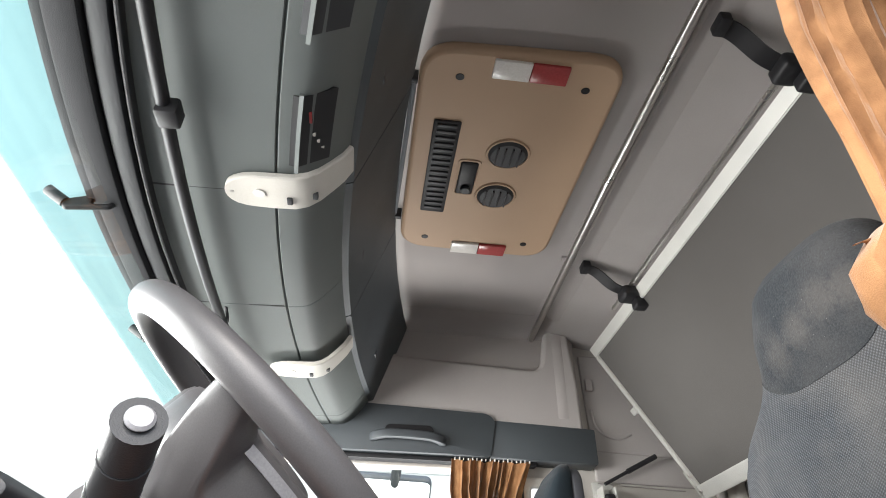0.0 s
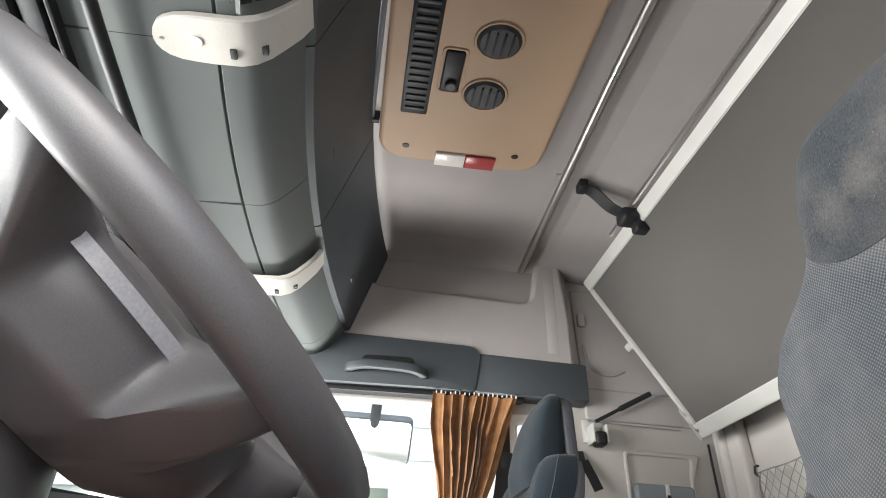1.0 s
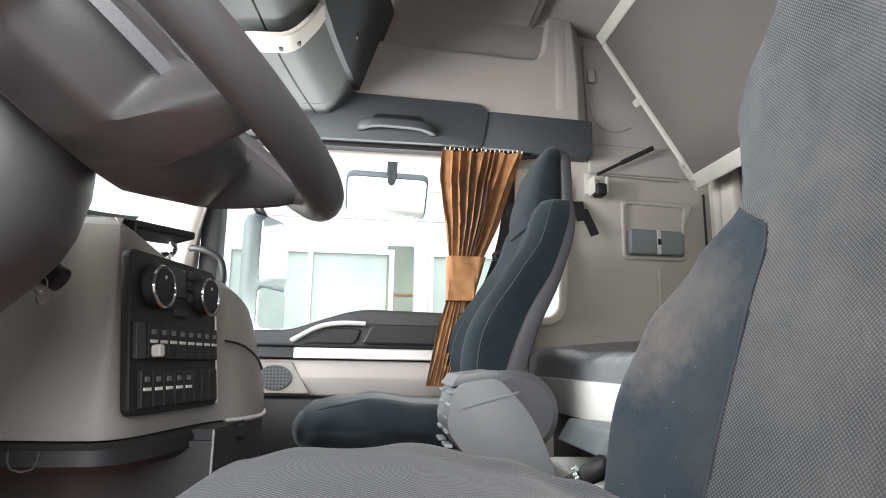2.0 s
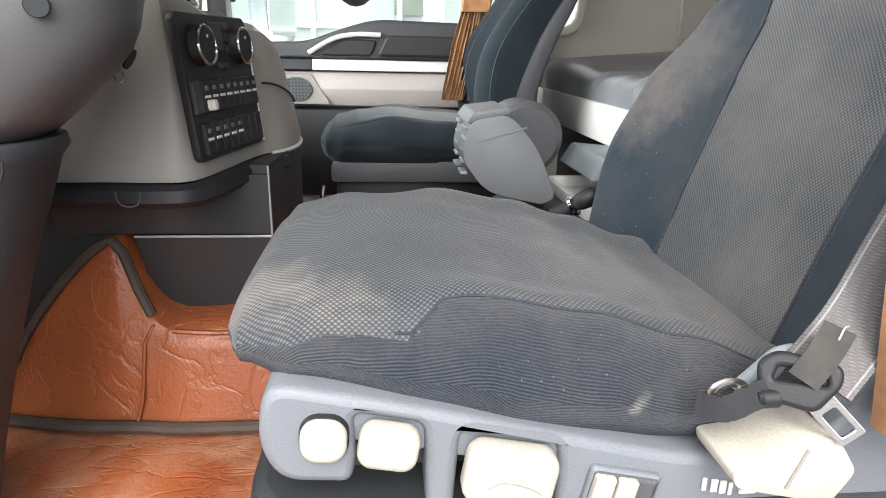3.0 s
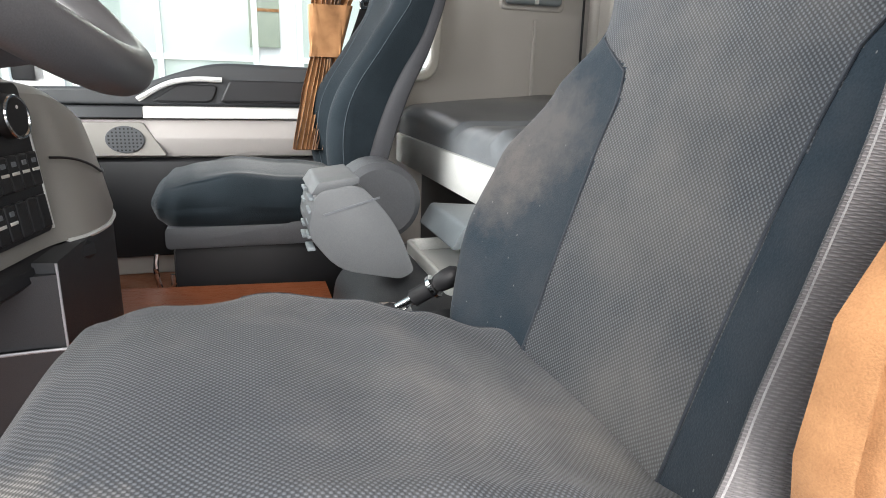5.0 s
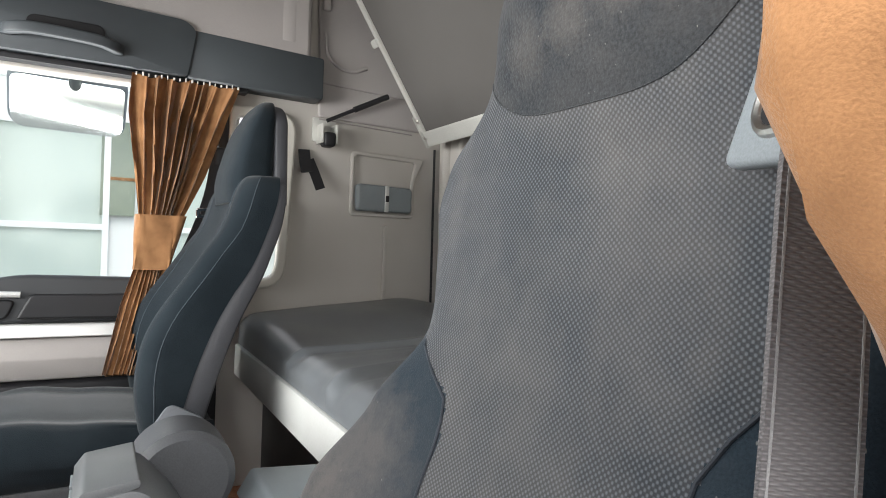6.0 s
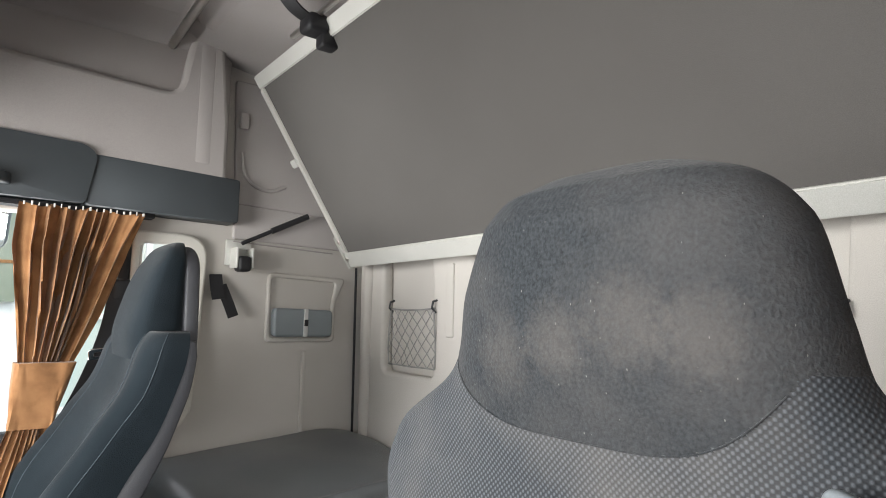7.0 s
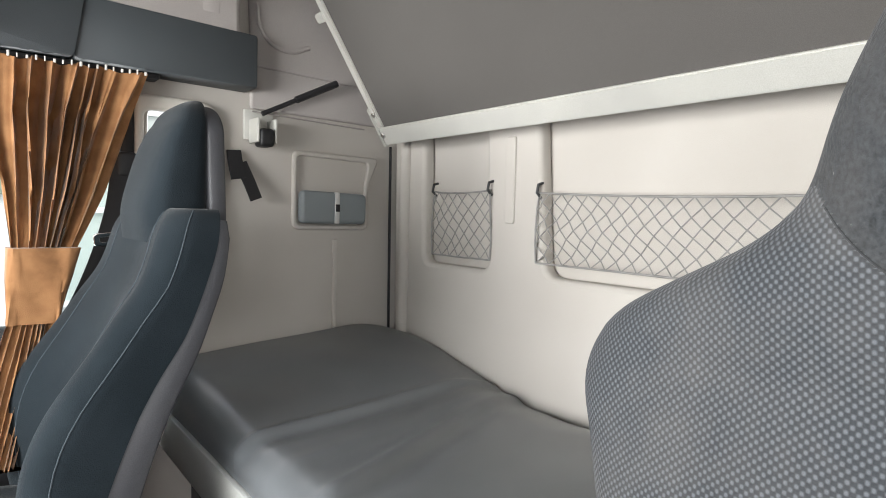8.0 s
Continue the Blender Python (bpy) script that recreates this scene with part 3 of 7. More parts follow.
# doors of the upper lockers, set back behind the lip
DP = [(-0.29, 1.48), (-0.235, 1.50), (-0.13, 1.828), (-0.15, 1.83), (-0.27, 1.55)]
for a, b in ((-1.0, -0.30), (-0.296, 0.296), (0.30, 1.0)):
    d = part("locker_door", console_slice(a, b, [(x + 0.0, z) for x, z in DP], n=6), M_TRIM, console)
    yc = (a + b) / 2 + 0.12
    part("latch", box(-0.215 + arc_x(yc), -0.205 + arc_x(yc), yc - 0.03, yc + 0.03, 1.585, 1.615, 0.004, m=None), M_DARK, d)
part("shelf_lip", console_slice(-0.30, 1.0, [(-0.272, 1.50), (-0.262, 1.498), (-0.245, 1.55), (-0.255, 1.553)], n=10), M_DARK, console)
# radio and open shelf at the driver's end, framed in the rear face
for nm, y0, y1, mt in (("radio", -0.62, -0.45, M_BLACK), ("cubby", -0.93, -0.74, M_DARK)):
    q = [(-0.340, 1.397), (-0.290, 1.430)]
    prof = [(q[0][0] + 0.004, q[0][1] - 0.003), (q[1][0] + 0.006, q[1][1] - 0.003), (q[1][0] - 0.01, q[1][1]), (q[0][0] - 0.01, q[0][1])]
    r = part(nm, console_slice(y0, y1, prof, n=4), mt, console)
    fr = [(prof[0][0] + 0.003, prof[0][1] - 0.002), (prof[0][0] + 0.003, prof[0][1] - 0.008), (prof[0][0] - 0.004, prof[0][1] - 0.006), (prof[0][0] - 0.004, prof[0][1])]
    part("frame", console_slice(y0 - 0.01, y1 + 0.01, fr, n=4), M_CONSOLE, r)
    if nm == "radio":
        for k, (yy, mt2, w) in enumerate(((-0.57, M_RED, 0.012), (-0.525, M_LENS, 0.003), (-0.505, M_LENS, 0.003), (-0.485, M_LENS, 0.002))):
            x, z = -0.326 + 0.008 * k, 1.404 + 0.0055 * k
            part("button", box(x + 0.003 + arc_x(yy), x + 0.008 + arc_x(yy), yy - w, yy + w, z - 0.004, z + 0.002, 0.001), mt2, r)
# pale straps with reading lamps
BP = [(-0.454, 1.392), (-0.452, 1.392), (-0.446, 1.392), (-0.436, 1.392), (-0.42, 1.393), (-0.40, 1.394), (-0.375, 1.394), (-0.335, 1.396), (-0.316, 1.403), (-0.298, 1.418), (-0.278, 1.443), (-0.260, 1.468), (-0.246, 1.497)]
BH = [0.008, 0.017, 0.028, 0.037, 0.044, 0.047, 0.048, 0.048, 0.047, 0.045, 0.042, 0.040, 0.038]
for yc in (-0.40, 0.42):
    lamp = thing("reading_lamp_strap", "pale plastic strap lamp with switches on the overhead console", "reading lamp", (-0.32, yc, 1.39), group="strap lamps on the overhead console")
    rings = []
    c = arc_x(yc)
    for i, (x, z) in enumerate(BP):
        d = Vector((BP[min(i + 1, 12)][0] - BP[max(i - 1, 0)][0], BP[min(i + 1, 12)][1] - BP[max(i - 1, 0)][1])).normalized()
        nrm = Vector((d.y, -d.x))
        h = BH[i]
        o, b = Vector((x, z)) + nrm * 0.008, Vector((x, z)) - nrm * 0.004
        rings.append([(o.x + c - nrm.x * 0.003, yc - h, o.y - nrm.y * 0.003), (o.x + c, yc - h + 0.003, o.y), (o.x + c, yc + h - 0.003, o.y), (o.x + c - nrm.x * 0.003, yc + h, o.y - nrm.y * 0.003), (b.x + c, yc + h, b.y), (b.x + c, yc - h, b.y)])
    part("strap", loft(rings), M_BAND, lamp)
    part("lens", disc((-0.395 + c, yc, 1.3865), (0, 0, -1), 0.011, 0.003, 0.001), M_LENS, lamp)
    part("switch", box(-0.348 + c, -0.338 + c, yc + 0.008, yc + 0.028, 1.383, 1.390, 0.002), M_DARK, lamp)
    part("switch", box(-0.305 + c, -0.295 + c, yc + 0.01, yc + 0.028, 1.402, 1.412, 0.002), M_DARK, lamp)
    part("screw", disc((-0.442 + c, yc, 1.3855), (0, 0, -1), 0.004, 0.002, 0.0005, 12), M_STEEL, lamp)
    moved(lamp, -0.027, 0, -0.035 if yc < 0 else -0.025)
    settle(lamp, (-0.38, yc, 1.36), (0.99, 0.89, 0.93), (0.013, 0.119, 0.060) if yc < 0 else (0.019, 0.029, 0.036))
for yj in (-0.369, 0.081, 0.471):
    part("joint", console_slice(yj - 0.0025, yj + 0.0025, [(-0.655, 1.3905), (-0.375, 1.3945), (-0.375, 1.40), (-0.655, 1.396)], n=2), M_BLACK, console)
part("coat_hook", tube(smooth_path([(-0.516, 0.10, 1.394), (-0.510, 0.112, 1.375), (-0.512, 0.135, 1.368), (-0.518, 0.148, 1.378)], 5), 0.0035, 8, up=(1, 0, 0)), M_BLACK, console)
moved(console, -0.027, 0, -0.03)
settle(console, (-0.31, -0.21, 1.41), (0.972, 0.915, 0.93), (0.016, 0.086, 0.056))

# ---- roof hatch, rail and headliner panels ----
hatch = thing("roof_hatch", "tan plastic roof hatch panel with vents and lamps", "roof hatch", (0.1, 0, ZC))
HM = face((0.102, 0.0, ZC - 0.018), (1, 0, 0), (0, 1, 0))
hp = rounded([(-0.225, -0.40), (0.233, -0.42), (0.233, 0.402), (-0.225, 0.390)], 0.085, 8)
part("panel", plate([hp], 0.036, 0.012, HM), M_TAN, hatch)
def hbox(x0, x1, y0, y1, drop, bev=0.004):
    return box(x0, x1, y0, y1, ZC - 0.036 - drop, ZC - 0.03, bev)
g = part("grille", hbox(-0.075, -0.008, -0.185, 0.19, 0.006), M_BLACK, hatch)
for k in range(16):
    part("slat", box(-0.066, -0.017, -0.176 + 0.0225 * k, -0.166 + 0.0225 * k, ZC - 0.046, ZC - 0.04, 0.002), M_DARK, g)
for yy in (-0.083, 0.094):
    v = part("air_vent", disc((0.125, yy, ZC - 0.034), (0, 0, -1), 0.051, 0.012, 0.004, 32, 0.047), M_DARK, hatch)
    part("ring", tube([(0.125 + 0.054 * math.cos(a), yy + 0.054 * math.sin(a), ZC - 0.037) for a in np.linspace(0, 2 * math.pi, 33)[:-1]], 0.004, 6, True), M_TAN, v)
    for k in range(4):
        part("blade", box(0.094 + 0.019 * k, 0.098 + 0.019 * k, yy - 0.032, yy + 0.032, ZC - 0.052, ZC - 0.044, 0.001), M_BLACK, v)
s = part("control", hbox(0.012, 0.058, -0.04, 0.095, 0.008, 0.008), M_BLACK, hatch)
part("frame", plate([rrect(0.062, 0.15, 0.014), rrect(0.05, 0.138, 0.01)], 0.006, 0.001, face((0.035, 0.028, ZC - 0.036), (1, 0, 0), (0, 1, 0))), M_TAN, s)
part("knob", disc((0.036, 0.066, ZC - 0.044), (0, 0, -1), 0.014, 0.01, 0.002, 20), M_DARK, s)
for yy in (-0.365, 0.368):
    for x0, x1, mt, nm in ((0.036, 0.120, M_LENS, "lamp"), (0.121, 0.205, M_RED, "red_lamp")):
        part(nm, hbox(x0, x1, yy - 0.027, yy + 0.027, 0.008, 0.003), mt, hatch, "red lens" if nm == "red_lamp" else "")
for x, y in ((-0.033, -0.327), (0.255, -0.327), (-0.048, 0.329), (0.255, 0.326)):
    part("screw", disc((x, y, ZC - 0.035), (0, 0, -1), 0.010, 0.003, 0.001, 14), M_BLACK, hatch)
hinge = thing("hatch_hinge_bar", "thin grey hinge bar beside the roof hatch", "hinge bar", (-0.128, -0.03, ZC - 0.02))
part("bar", tube([(-0.125, -0.30, ZC - 0.025), (-0.138, 0.24, ZC - 0.025)], 0.006, 8), M_GREY, hinge)
for yy in (-0.30, 0.24):
    part("bracket", box(-0.14, -0.118, yy - 0.008, yy + 0.008, ZC - 0.035, ZC, 0.003), M_BLACK, hinge)
moved(hatch, -0.014, -0.006, 0)
settle(hatch, (0.03, -0.01, 1.81), (1.0, 0.925, 1.0), (0.015, 0.055, 0.003))
moved(hinge, -0.024, 0, 0)
settle(hinge, (-0.14, -0.03, 1.83), (1, 0.93, 1), (0.018, 0.055, 0.003))
rail = thing("ceiling_rail", "satin steel rail under the headliner", "ceiling rail", (0.41, 0, ZC))
part("rod", tube([(0.412, -0.89, ZC - 0.032), (0.414, 0.05, ZC - 0.032), (0.436, 1.0, ZC - 0.032)], 0.011, 12), M_STEEL, rail)
solid("headliner_panel", plate([rrect(0.36, 1.60, 0.09, n=8)], 0.02, 0.009, face((0.62, 0.06, ZC - 0.004), (1, 0, 0), (0, 1, 0))), M_LINER, "raised grey cloth headliner panel", kind="structure")
solid("headliner_edge", prism(rounded([(0.42, ZC), (1.12, ZC), (1.12, 1.55), (1.06, 1.7), (0.95, 1.77)], [0, 0, 0, 0.05, 0.05]), "y", -WD, 1.02), M_LINER, "grey cloth headliner falling to the rear wall", kind="structure")

solid("headliner_cove", prism([(0.84, ZC + 0.01), (0.84, ZC - 0.0004), (0.90, ZC - 0.004), (0.94, ZC - 0.012), (0.968, ZC - 0.028), (0.985, ZC - 0.052), (0.992, ZC - 0.085), (1.03, ZC - 0.085), (1.03, ZC + 0.01)], "x", -0.26, 0.50), M_LINER, "grey cloth headliner curving down into the side panel", kind="structure")
part("emboss", sweep(smooth_path([(0.497, -0.406, ZC - 0.002), (0.552, -0.360, ZC - 0.002), (0.604, -0.299, ZC - 0.002), (0.631, -0.233, ZC - 0.002), (0.646, -0.145, ZC - 0.002), (0.639, 0.059, ZC - 0.002), (0.627, 0.319, ZC - 0.002), (0.610, 0.377, ZC - 0.002), (0.560, 0.419, ZC - 0.002), (0.410, 0.453, ZC - 0.002)], 4), rounded([(-0.016, -0.004), (0.016, -0.004), (0.010, 0.004), (-0.010, 0.004)], 0.003, 3), False, (0, 0, -1)), M_LINER, bpy.data.objects["ceiling"])

# ---- upper bunk, folded up ----
bunk = thing("upper_bunk", "dark grey upper bunk with an aluminium frame, tilted up", "bunk bed", (0.82, 0, 1.48))
A, B = Vector((0.65, 0, 1.766)), Vector((0.992, 0, 1.232))
u = (B - A).normalized()
nb = Vector((u.z, 0, -u.x))          # to the upper rear
if nb.z < 0:
    nb = -nb
Y0, Y1 = -0.86, 0.925
L_b = (B - A).length
def on_bunk(s, y, h=0.0):
    p = A + u * s + nb * h
    return (p.x, y, p.z)
def bunk_bar(s0, s1, y0, y1, h0, h1):
    bm = bmesh.new()
    vs = [bm.verts.new(on_bunk(s, y, h)) for h in (h0, h1) for s, y in ((s0, y0), (s1, y0), (s1, y1), (s0, y1))]
    for q in ((0, 1, 2, 3), (7, 6, 5, 4), (0, 4, 5, 1), (1, 5, 6, 2), (2, 6, 7, 3), (3, 7, 4, 0)):
        bm.faces.new([vs[i] for i in q])
    bmesh.ops.bevel(bm, geom=bm.edges[:], offset=0.003, segments=2, affect="EDGES")
    return bm
part("board", bunk_bar(0.035, L_b - 0.04, Y0 + 0.02, Y1 - 0.02, 0.006, 0.03), M_BUNK, bunk)
part("mattress", bunk_bar(0.02, L_b - 0.02, Y0 + 0.02, Y1 - 0.02, 0.032, 0.11), M_MATT, bunk)
part("front_rail", bunk_bar(0.0, 0.04, Y0, Y1, 0.0, 0.045), M_ALU, bunk)
part("rear_rail", bunk_bar(L_b - 0.05, L_b, Y0, Y1, 0.0, 0.045), M_ALU, bunk)
part("end_rail", bunk_bar(0.041, L_b - 0.051, Y1 - 0.024, Y1, -0.001, 0.045), M_ALU, bunk)
part("end_rail", bunk_bar(0.041, L_b - 0.051, Y0, Y0 + 0.024, -0.001, 0.045), M_ALU, bunk)
br = part("corner_bracket", bunk_bar(L_b - 0.11, L_b + 0.004, Y1 - 0.001, Y1 + 0.004, -0.006, 0.05), M_ALU, bunk)
for sx in (L_b - 0.09, L_b - 0.03):
    part("rivet", disc(on_bunk(sx, Y1 - 0.012, -0.001), -nb, 0.007, 0.004, 0.001, 14), M_STEEL, br)
part("hook", bunk_bar(0.26, 0.285, Y1 - 0.01, Y1 + 0.03, -0.006, 0.02), M_ALU, bunk)
part("guide_rod", tube([(0.638, -0.84, 1.776), (0.638, 0.62, 1.776)], 0.007, 8), M_STEEL, bunk)
for yc in (-0.495, 0.465):
    st = thing("bunk_strap", "black webbing strap with a buckle holding the bunk", "strap", (0.6, yc, 1.75), group="bunk straps")
    part("webbing", ribbon(smooth_path([(0.478, yc - 0.04, 1.812), (0.52, yc - 0.03, 1.80), (0.575, yc - 0.012, 1.765), (0.625, yc, 1.752)], 6), 0.040, 0.004, (0, 0, 1)), M_BLACK, st)
    part("clip", box(0.465, 0.492, yc - 0.065, yc - 0.02, 1.795, 1.825, 0.005), M_BLACK, st)
    bk = part("buckle", box(0.605, 0.66, yc - 0.032, yc + 0.032, 1.722, 1.765, 0.012, 3), M_BLACK, st)
    part("release", box(0.645, 0.69, yc - 0.020, yc + 0.020, 1.692, 1.735, 0.008, 3), M_BLACK, bk)
    settle(st, (0.57, yc, 1.77), (0.98, 0.99, 0.96), (0.0, 0.084, 0.017) if yc < 0 else (0.006, 0.028, 0.012))

strut = thing("bunk_strut", "black rod stay from the side wall to the bunk", "stay rod", (0.66, 0.97, 1.25))
part("rod", tube([(0.665, 0.985, 1.265), (0.86, 0.965, 1.365)], 0.006, 8), M_BLACK, strut)
part("sleeve", tube([(0.75, 0.976, 1.309), (0.86, 0.965, 1.365)], 0.009, 8), M_BLACK, strut)

moved(strut, 0, 0, 0.02)
# ---- passenger side trim above the door ----
side = thing("upper_side_panel", "pale grey cloth side panel with a recessed pocket", "side panel", (0.2, 0.97, 1.6), kind="structure")
po = rounded([(-0.235, 1.425), (0.60, 1.385), (0.598, 1.60), (0.575, 1.835), (0.485, 1.835), (0.458, 1.662), (-0.112, 1.690), (-0.122, 1.835), (-0.147, 1.835)], [0.005, 0.005, 0.02, 0.02, 0.02, 0.045, 0.045, 0.015, 0.01])
part("panel", plate([po], 0.06, 0.014, face((0, 0.965, 0), (1, 0, 0), (0, 0, 1))), M_SIDE, side)
part("pocket_back", box(-0.16, 0.5, 0.963, 1.03, 1.60, 1.835, 0.004), M_SIDE, side)
part("corner_post", prism([(0.50, 0.934), (0.555, 0.934), (0.612, 0.985), (0.612, 1.02), (0.50, 1.02)], "z", 1.47, 1.825, 0.012), M_SIDE, side)
trim = thing("door_header_trim", "dark slate plastic trim over the passenger door", "trim", (0.1, 0.97, 1.38), kind="structure")
part("deep_part", prism(rounded([(-0.60, 1.315), (0.25, 1.315), (0.27, 1.44), (0.24, 1.462), (-0.60, 1.49)], [0, 0.01, 0.02, 0.02, 0]), "y", 0.93, 1.02, 0.006), M_TRIM, trim)
part("flat_part", prism([(0.25, 1.312), (0.64, 1.306), (0.64, 1.431), (0.25, 1.444)], "y", 0.936, 1.02, 0.008), M_TRIM, trim)
part("lower_rail", box(-0.60, 0.42, 0.955, 1.0, 1.297, 1.312, 0.004), M_BLACK, trim)
ah = thing("pillar_handle", "black tubular grab handle on the passenger pillar", "grab handle", (-0.6, 0.95, 0.85))
part("grip", tube(smooth_path([(-0.665, 0.95, 0.915), (-0.64, 0.93, 0.914), (-0.60, 0.92, 0.905), (-0.558, 0.924, 0.880), (-0.545, 0.93, 0.83), (-0.555, 0.955, 0.79)], 6), 0.010, 10), M_BLACK, ah)
part("flange", disc((-0.672, 0.945, 0.915), (0.3, -1, 0), 0.018, 0.008, 0.003, 16), M_BLACK, ah)
hd = thing("grab_handle", "dark plastic grab handle over the passenger door", "grab handle", (-0.04, 0.93, 1.36))
part("grip", sweep(smooth_path([(-0.165, 0.93, 1.352), (-0.15, 0.905, 1.352), (-0.10, 0.893, 1.356), (0.02, 0.893, 1.352), (0.065, 0.905, 1.345), (0.08, 0.93, 1.345)], 6), rounded([(-0.012, -0.014), (0.012, -0.014), (0.012, 0.014), (-0.012, 0.014)], 0.006, 3)), M_TRIM, hd)
# flat black plate that paints the shadow in the hollow behind the grip
part("recess", plate([rrect(0.17, 0.05, 0.02)], 0.008, 0.002, face((-0.04, 0.9285, 1.375), (1, 0, 0), (0, 0, 1))), M_BLACK, hd)

moved(side, 0, 0.01, 0.015)
moved(trim, 0, 0, 0.02)
settle(trim, (0.38, 0.95, 1.39), (0.98, 1, 1.004), (0.003, 0.004, 0.011))
moved(hd, 0, 0.01, 0.016)
settle(hd, (-0.02, 0.93, 1.39), (0.983, 1, 0.978), (0.013, -0.006, 0.021))
settle(ah, (-0.64, 0.93, 0.9), (0.955, 1, 0.99), (0.016, -0.025, 0.048))

# passenger side wall details in the sleeper
clipw = solid("wall_clip", box(0.645, 0.672, 0.995, 1.02, 1.63, 1.68, 0.006), M_SIDE, "small pale plastic clip on the side wall", "clip")
wsp = solid("wall_seam_panel", plate([rounded([(0.645, 1.30), (1.06, 1.29), (1.06, 1.78), (0.63, 1.78), (0.645, 1.42)], 0.01)], 0.016, 0.006, face((0, 1.016, 0), (1, 0, 0), (0, 0, 1))), M_SIDE, "pale cloth upper side panel behind the bunk end", kind="structure")
part("emboss", tube(smooth_path([(0.66, 1.008, 1.56), (0.668, 1.006, 1.50), (0.70, 1.006, 1.465), (0.75, 1.006, 1.455), (0.80, 1.008, 1.475)], 6), 0.006, 8, up=(0, 1, 0)), M_SIDE, wsp)
# panel seams, in a darker cloth that paints their faint shadow edge
for z in (1.405, 1.292):
    part("seam", tube([(0.648, 1.0075, z), (0.97, 1.0075, z - 0.012)], 0.0022, 6), M_LINER, wsp)
pk = thing("wall_pocket", "grey plastic storage pocket set in the side wall", "storage pocket", (0.87, 1.0, 1.08))
part("rim", plate([rounded([(0.755, 0.975), (0.985, 0.975), (0.985, 1.10), (1.02, 1.18), (0.755, 1.185)], 0.02), rounded([(0.768, 0.988), (0.972, 0.988), (0.972, 1.10), (0.985, 1.165), (0.768, 1.172)], 0.015)], 0.014, 0.005, face((0, 1.016, 0), (1, 0, 0), (0, 0, 1))), M_REAR, pk)
part("tray", plate([rounded([(0.772, 0.992), (0.968, 0.992), (0.968, 1.075), (0.772, 1.08)], 0.015)], 0.03, 0.008, face((0, 1.004, 0), (1, 0, 0), (0, 0, 1))), M_GREYB, pk)
part("divider", box(0.868, 0.882, 0.985, 1.0, 0.992, 1.078, 0.003), M_SILVER, pk)
part("button", box(0.869, 0.881, 0.982, 0.986, 1.025, 1.045, 0.001), M_BLACK, pk)
solid("wall_rib", box(0.882, 0.896, 1.008, 1.022, 0.70, 0.97, 0.004), M_REAR, "vertical rib on the cloth side wall", kind="structure")
la = thing("bunk_latch", "pale metal latch bracket with a black catch on the side wall", "latch", (0.66, 1.0, 1.22))
part("plate", box(0.625, 0.70, 1.01, 1.022, 1.20, 1.275, 0.003), M_ALU, la)
part("cheek", box(0.638, 0.645, 0.955, 1.015, 1.19, 1.25, 0.003), M_ALU, la)
part("cheek", box(0.683, 0.69, 0.955, 1.015, 1.19, 1.25, 0.003), M_ALU, la)
part("catch", box(0.645, 0.683, 0.95, 1.0, 1.18, 1.225, 0.01, 3), M_BLACK, la)
sp = thing("strap_end", "short black webbing loop on the side wall", "strap", (0.61, 1.0, 1.14))
part("loop", ribbon([(0.60, 1.012, 1.17), (0.602, 1.0, 1.13), (0.607, 0.995, 1.10)], 0.035, 0.006, (0, -1, 0)), M_BLACK, sp)
part("tail", ribbon([(0.615, 1.005, 1.14), (0.635, 0.995, 1.09), (0.65, 0.99, 1.05)], 0.03, 0.005, (0, -1, 0)), M_BLACK, sp)

for ob in (pk, la, sp):
    moved(ob, 0.004, 0, 0.022)

# ---- rear wall of the sleeper ----
rw = thing("rear_wall_panel", "cream cloth rear wall lining with recessed net pockets", "wall panel", (XR, 0, 1.0), kind="structure")
RO = [(-1.0, 0.5), (1.0, 0.5), (1.02, 1.5), (-1.02, 1.5)]
pk1 = rounded([(0.595, 0.915), (0.86, 0.915), (0.87, 1.32), (0.615, 1.32)], 0.03)
pk2 = rounded([(-0.41, 0.915), (0.41, 0.915), (0.44, 1.32), (-0.44, 1.32)], 0.04)
pk3 = rounded([(-0.86, 0.915), (-0.595, 0.915), (-0.615, 1.32), (-0.87, 1.32)], 0.03)
part("lining", plate([RO, pk1, pk2, pk3], 0.04, 0.012, face((XR, 0, 0), (0, 1, 0), (0, 0, 1))), M_REAR, rw)
for yc in (0.52, -0.52):
    part("rib", plate([rrect(0.03, 0.20, 0.006, yc, 1.13)], 0.012, 0.003, face((XR - 0.02, 0, 0), (0, 1, 0), (0, 0, 1))), M_REAR, rw)
part("edge_roll", tube([(XR - 0.02, 0.955, 0.68), (XR - 0.02, 0.95, 1.3)], 0.02, 10), M_REAR, rw)
part("corner_seam", tube([(1.068, 1.012, 0.66), (1.062, 1.012, 1.24)], 0.004, 6), M_BLACK, rw)

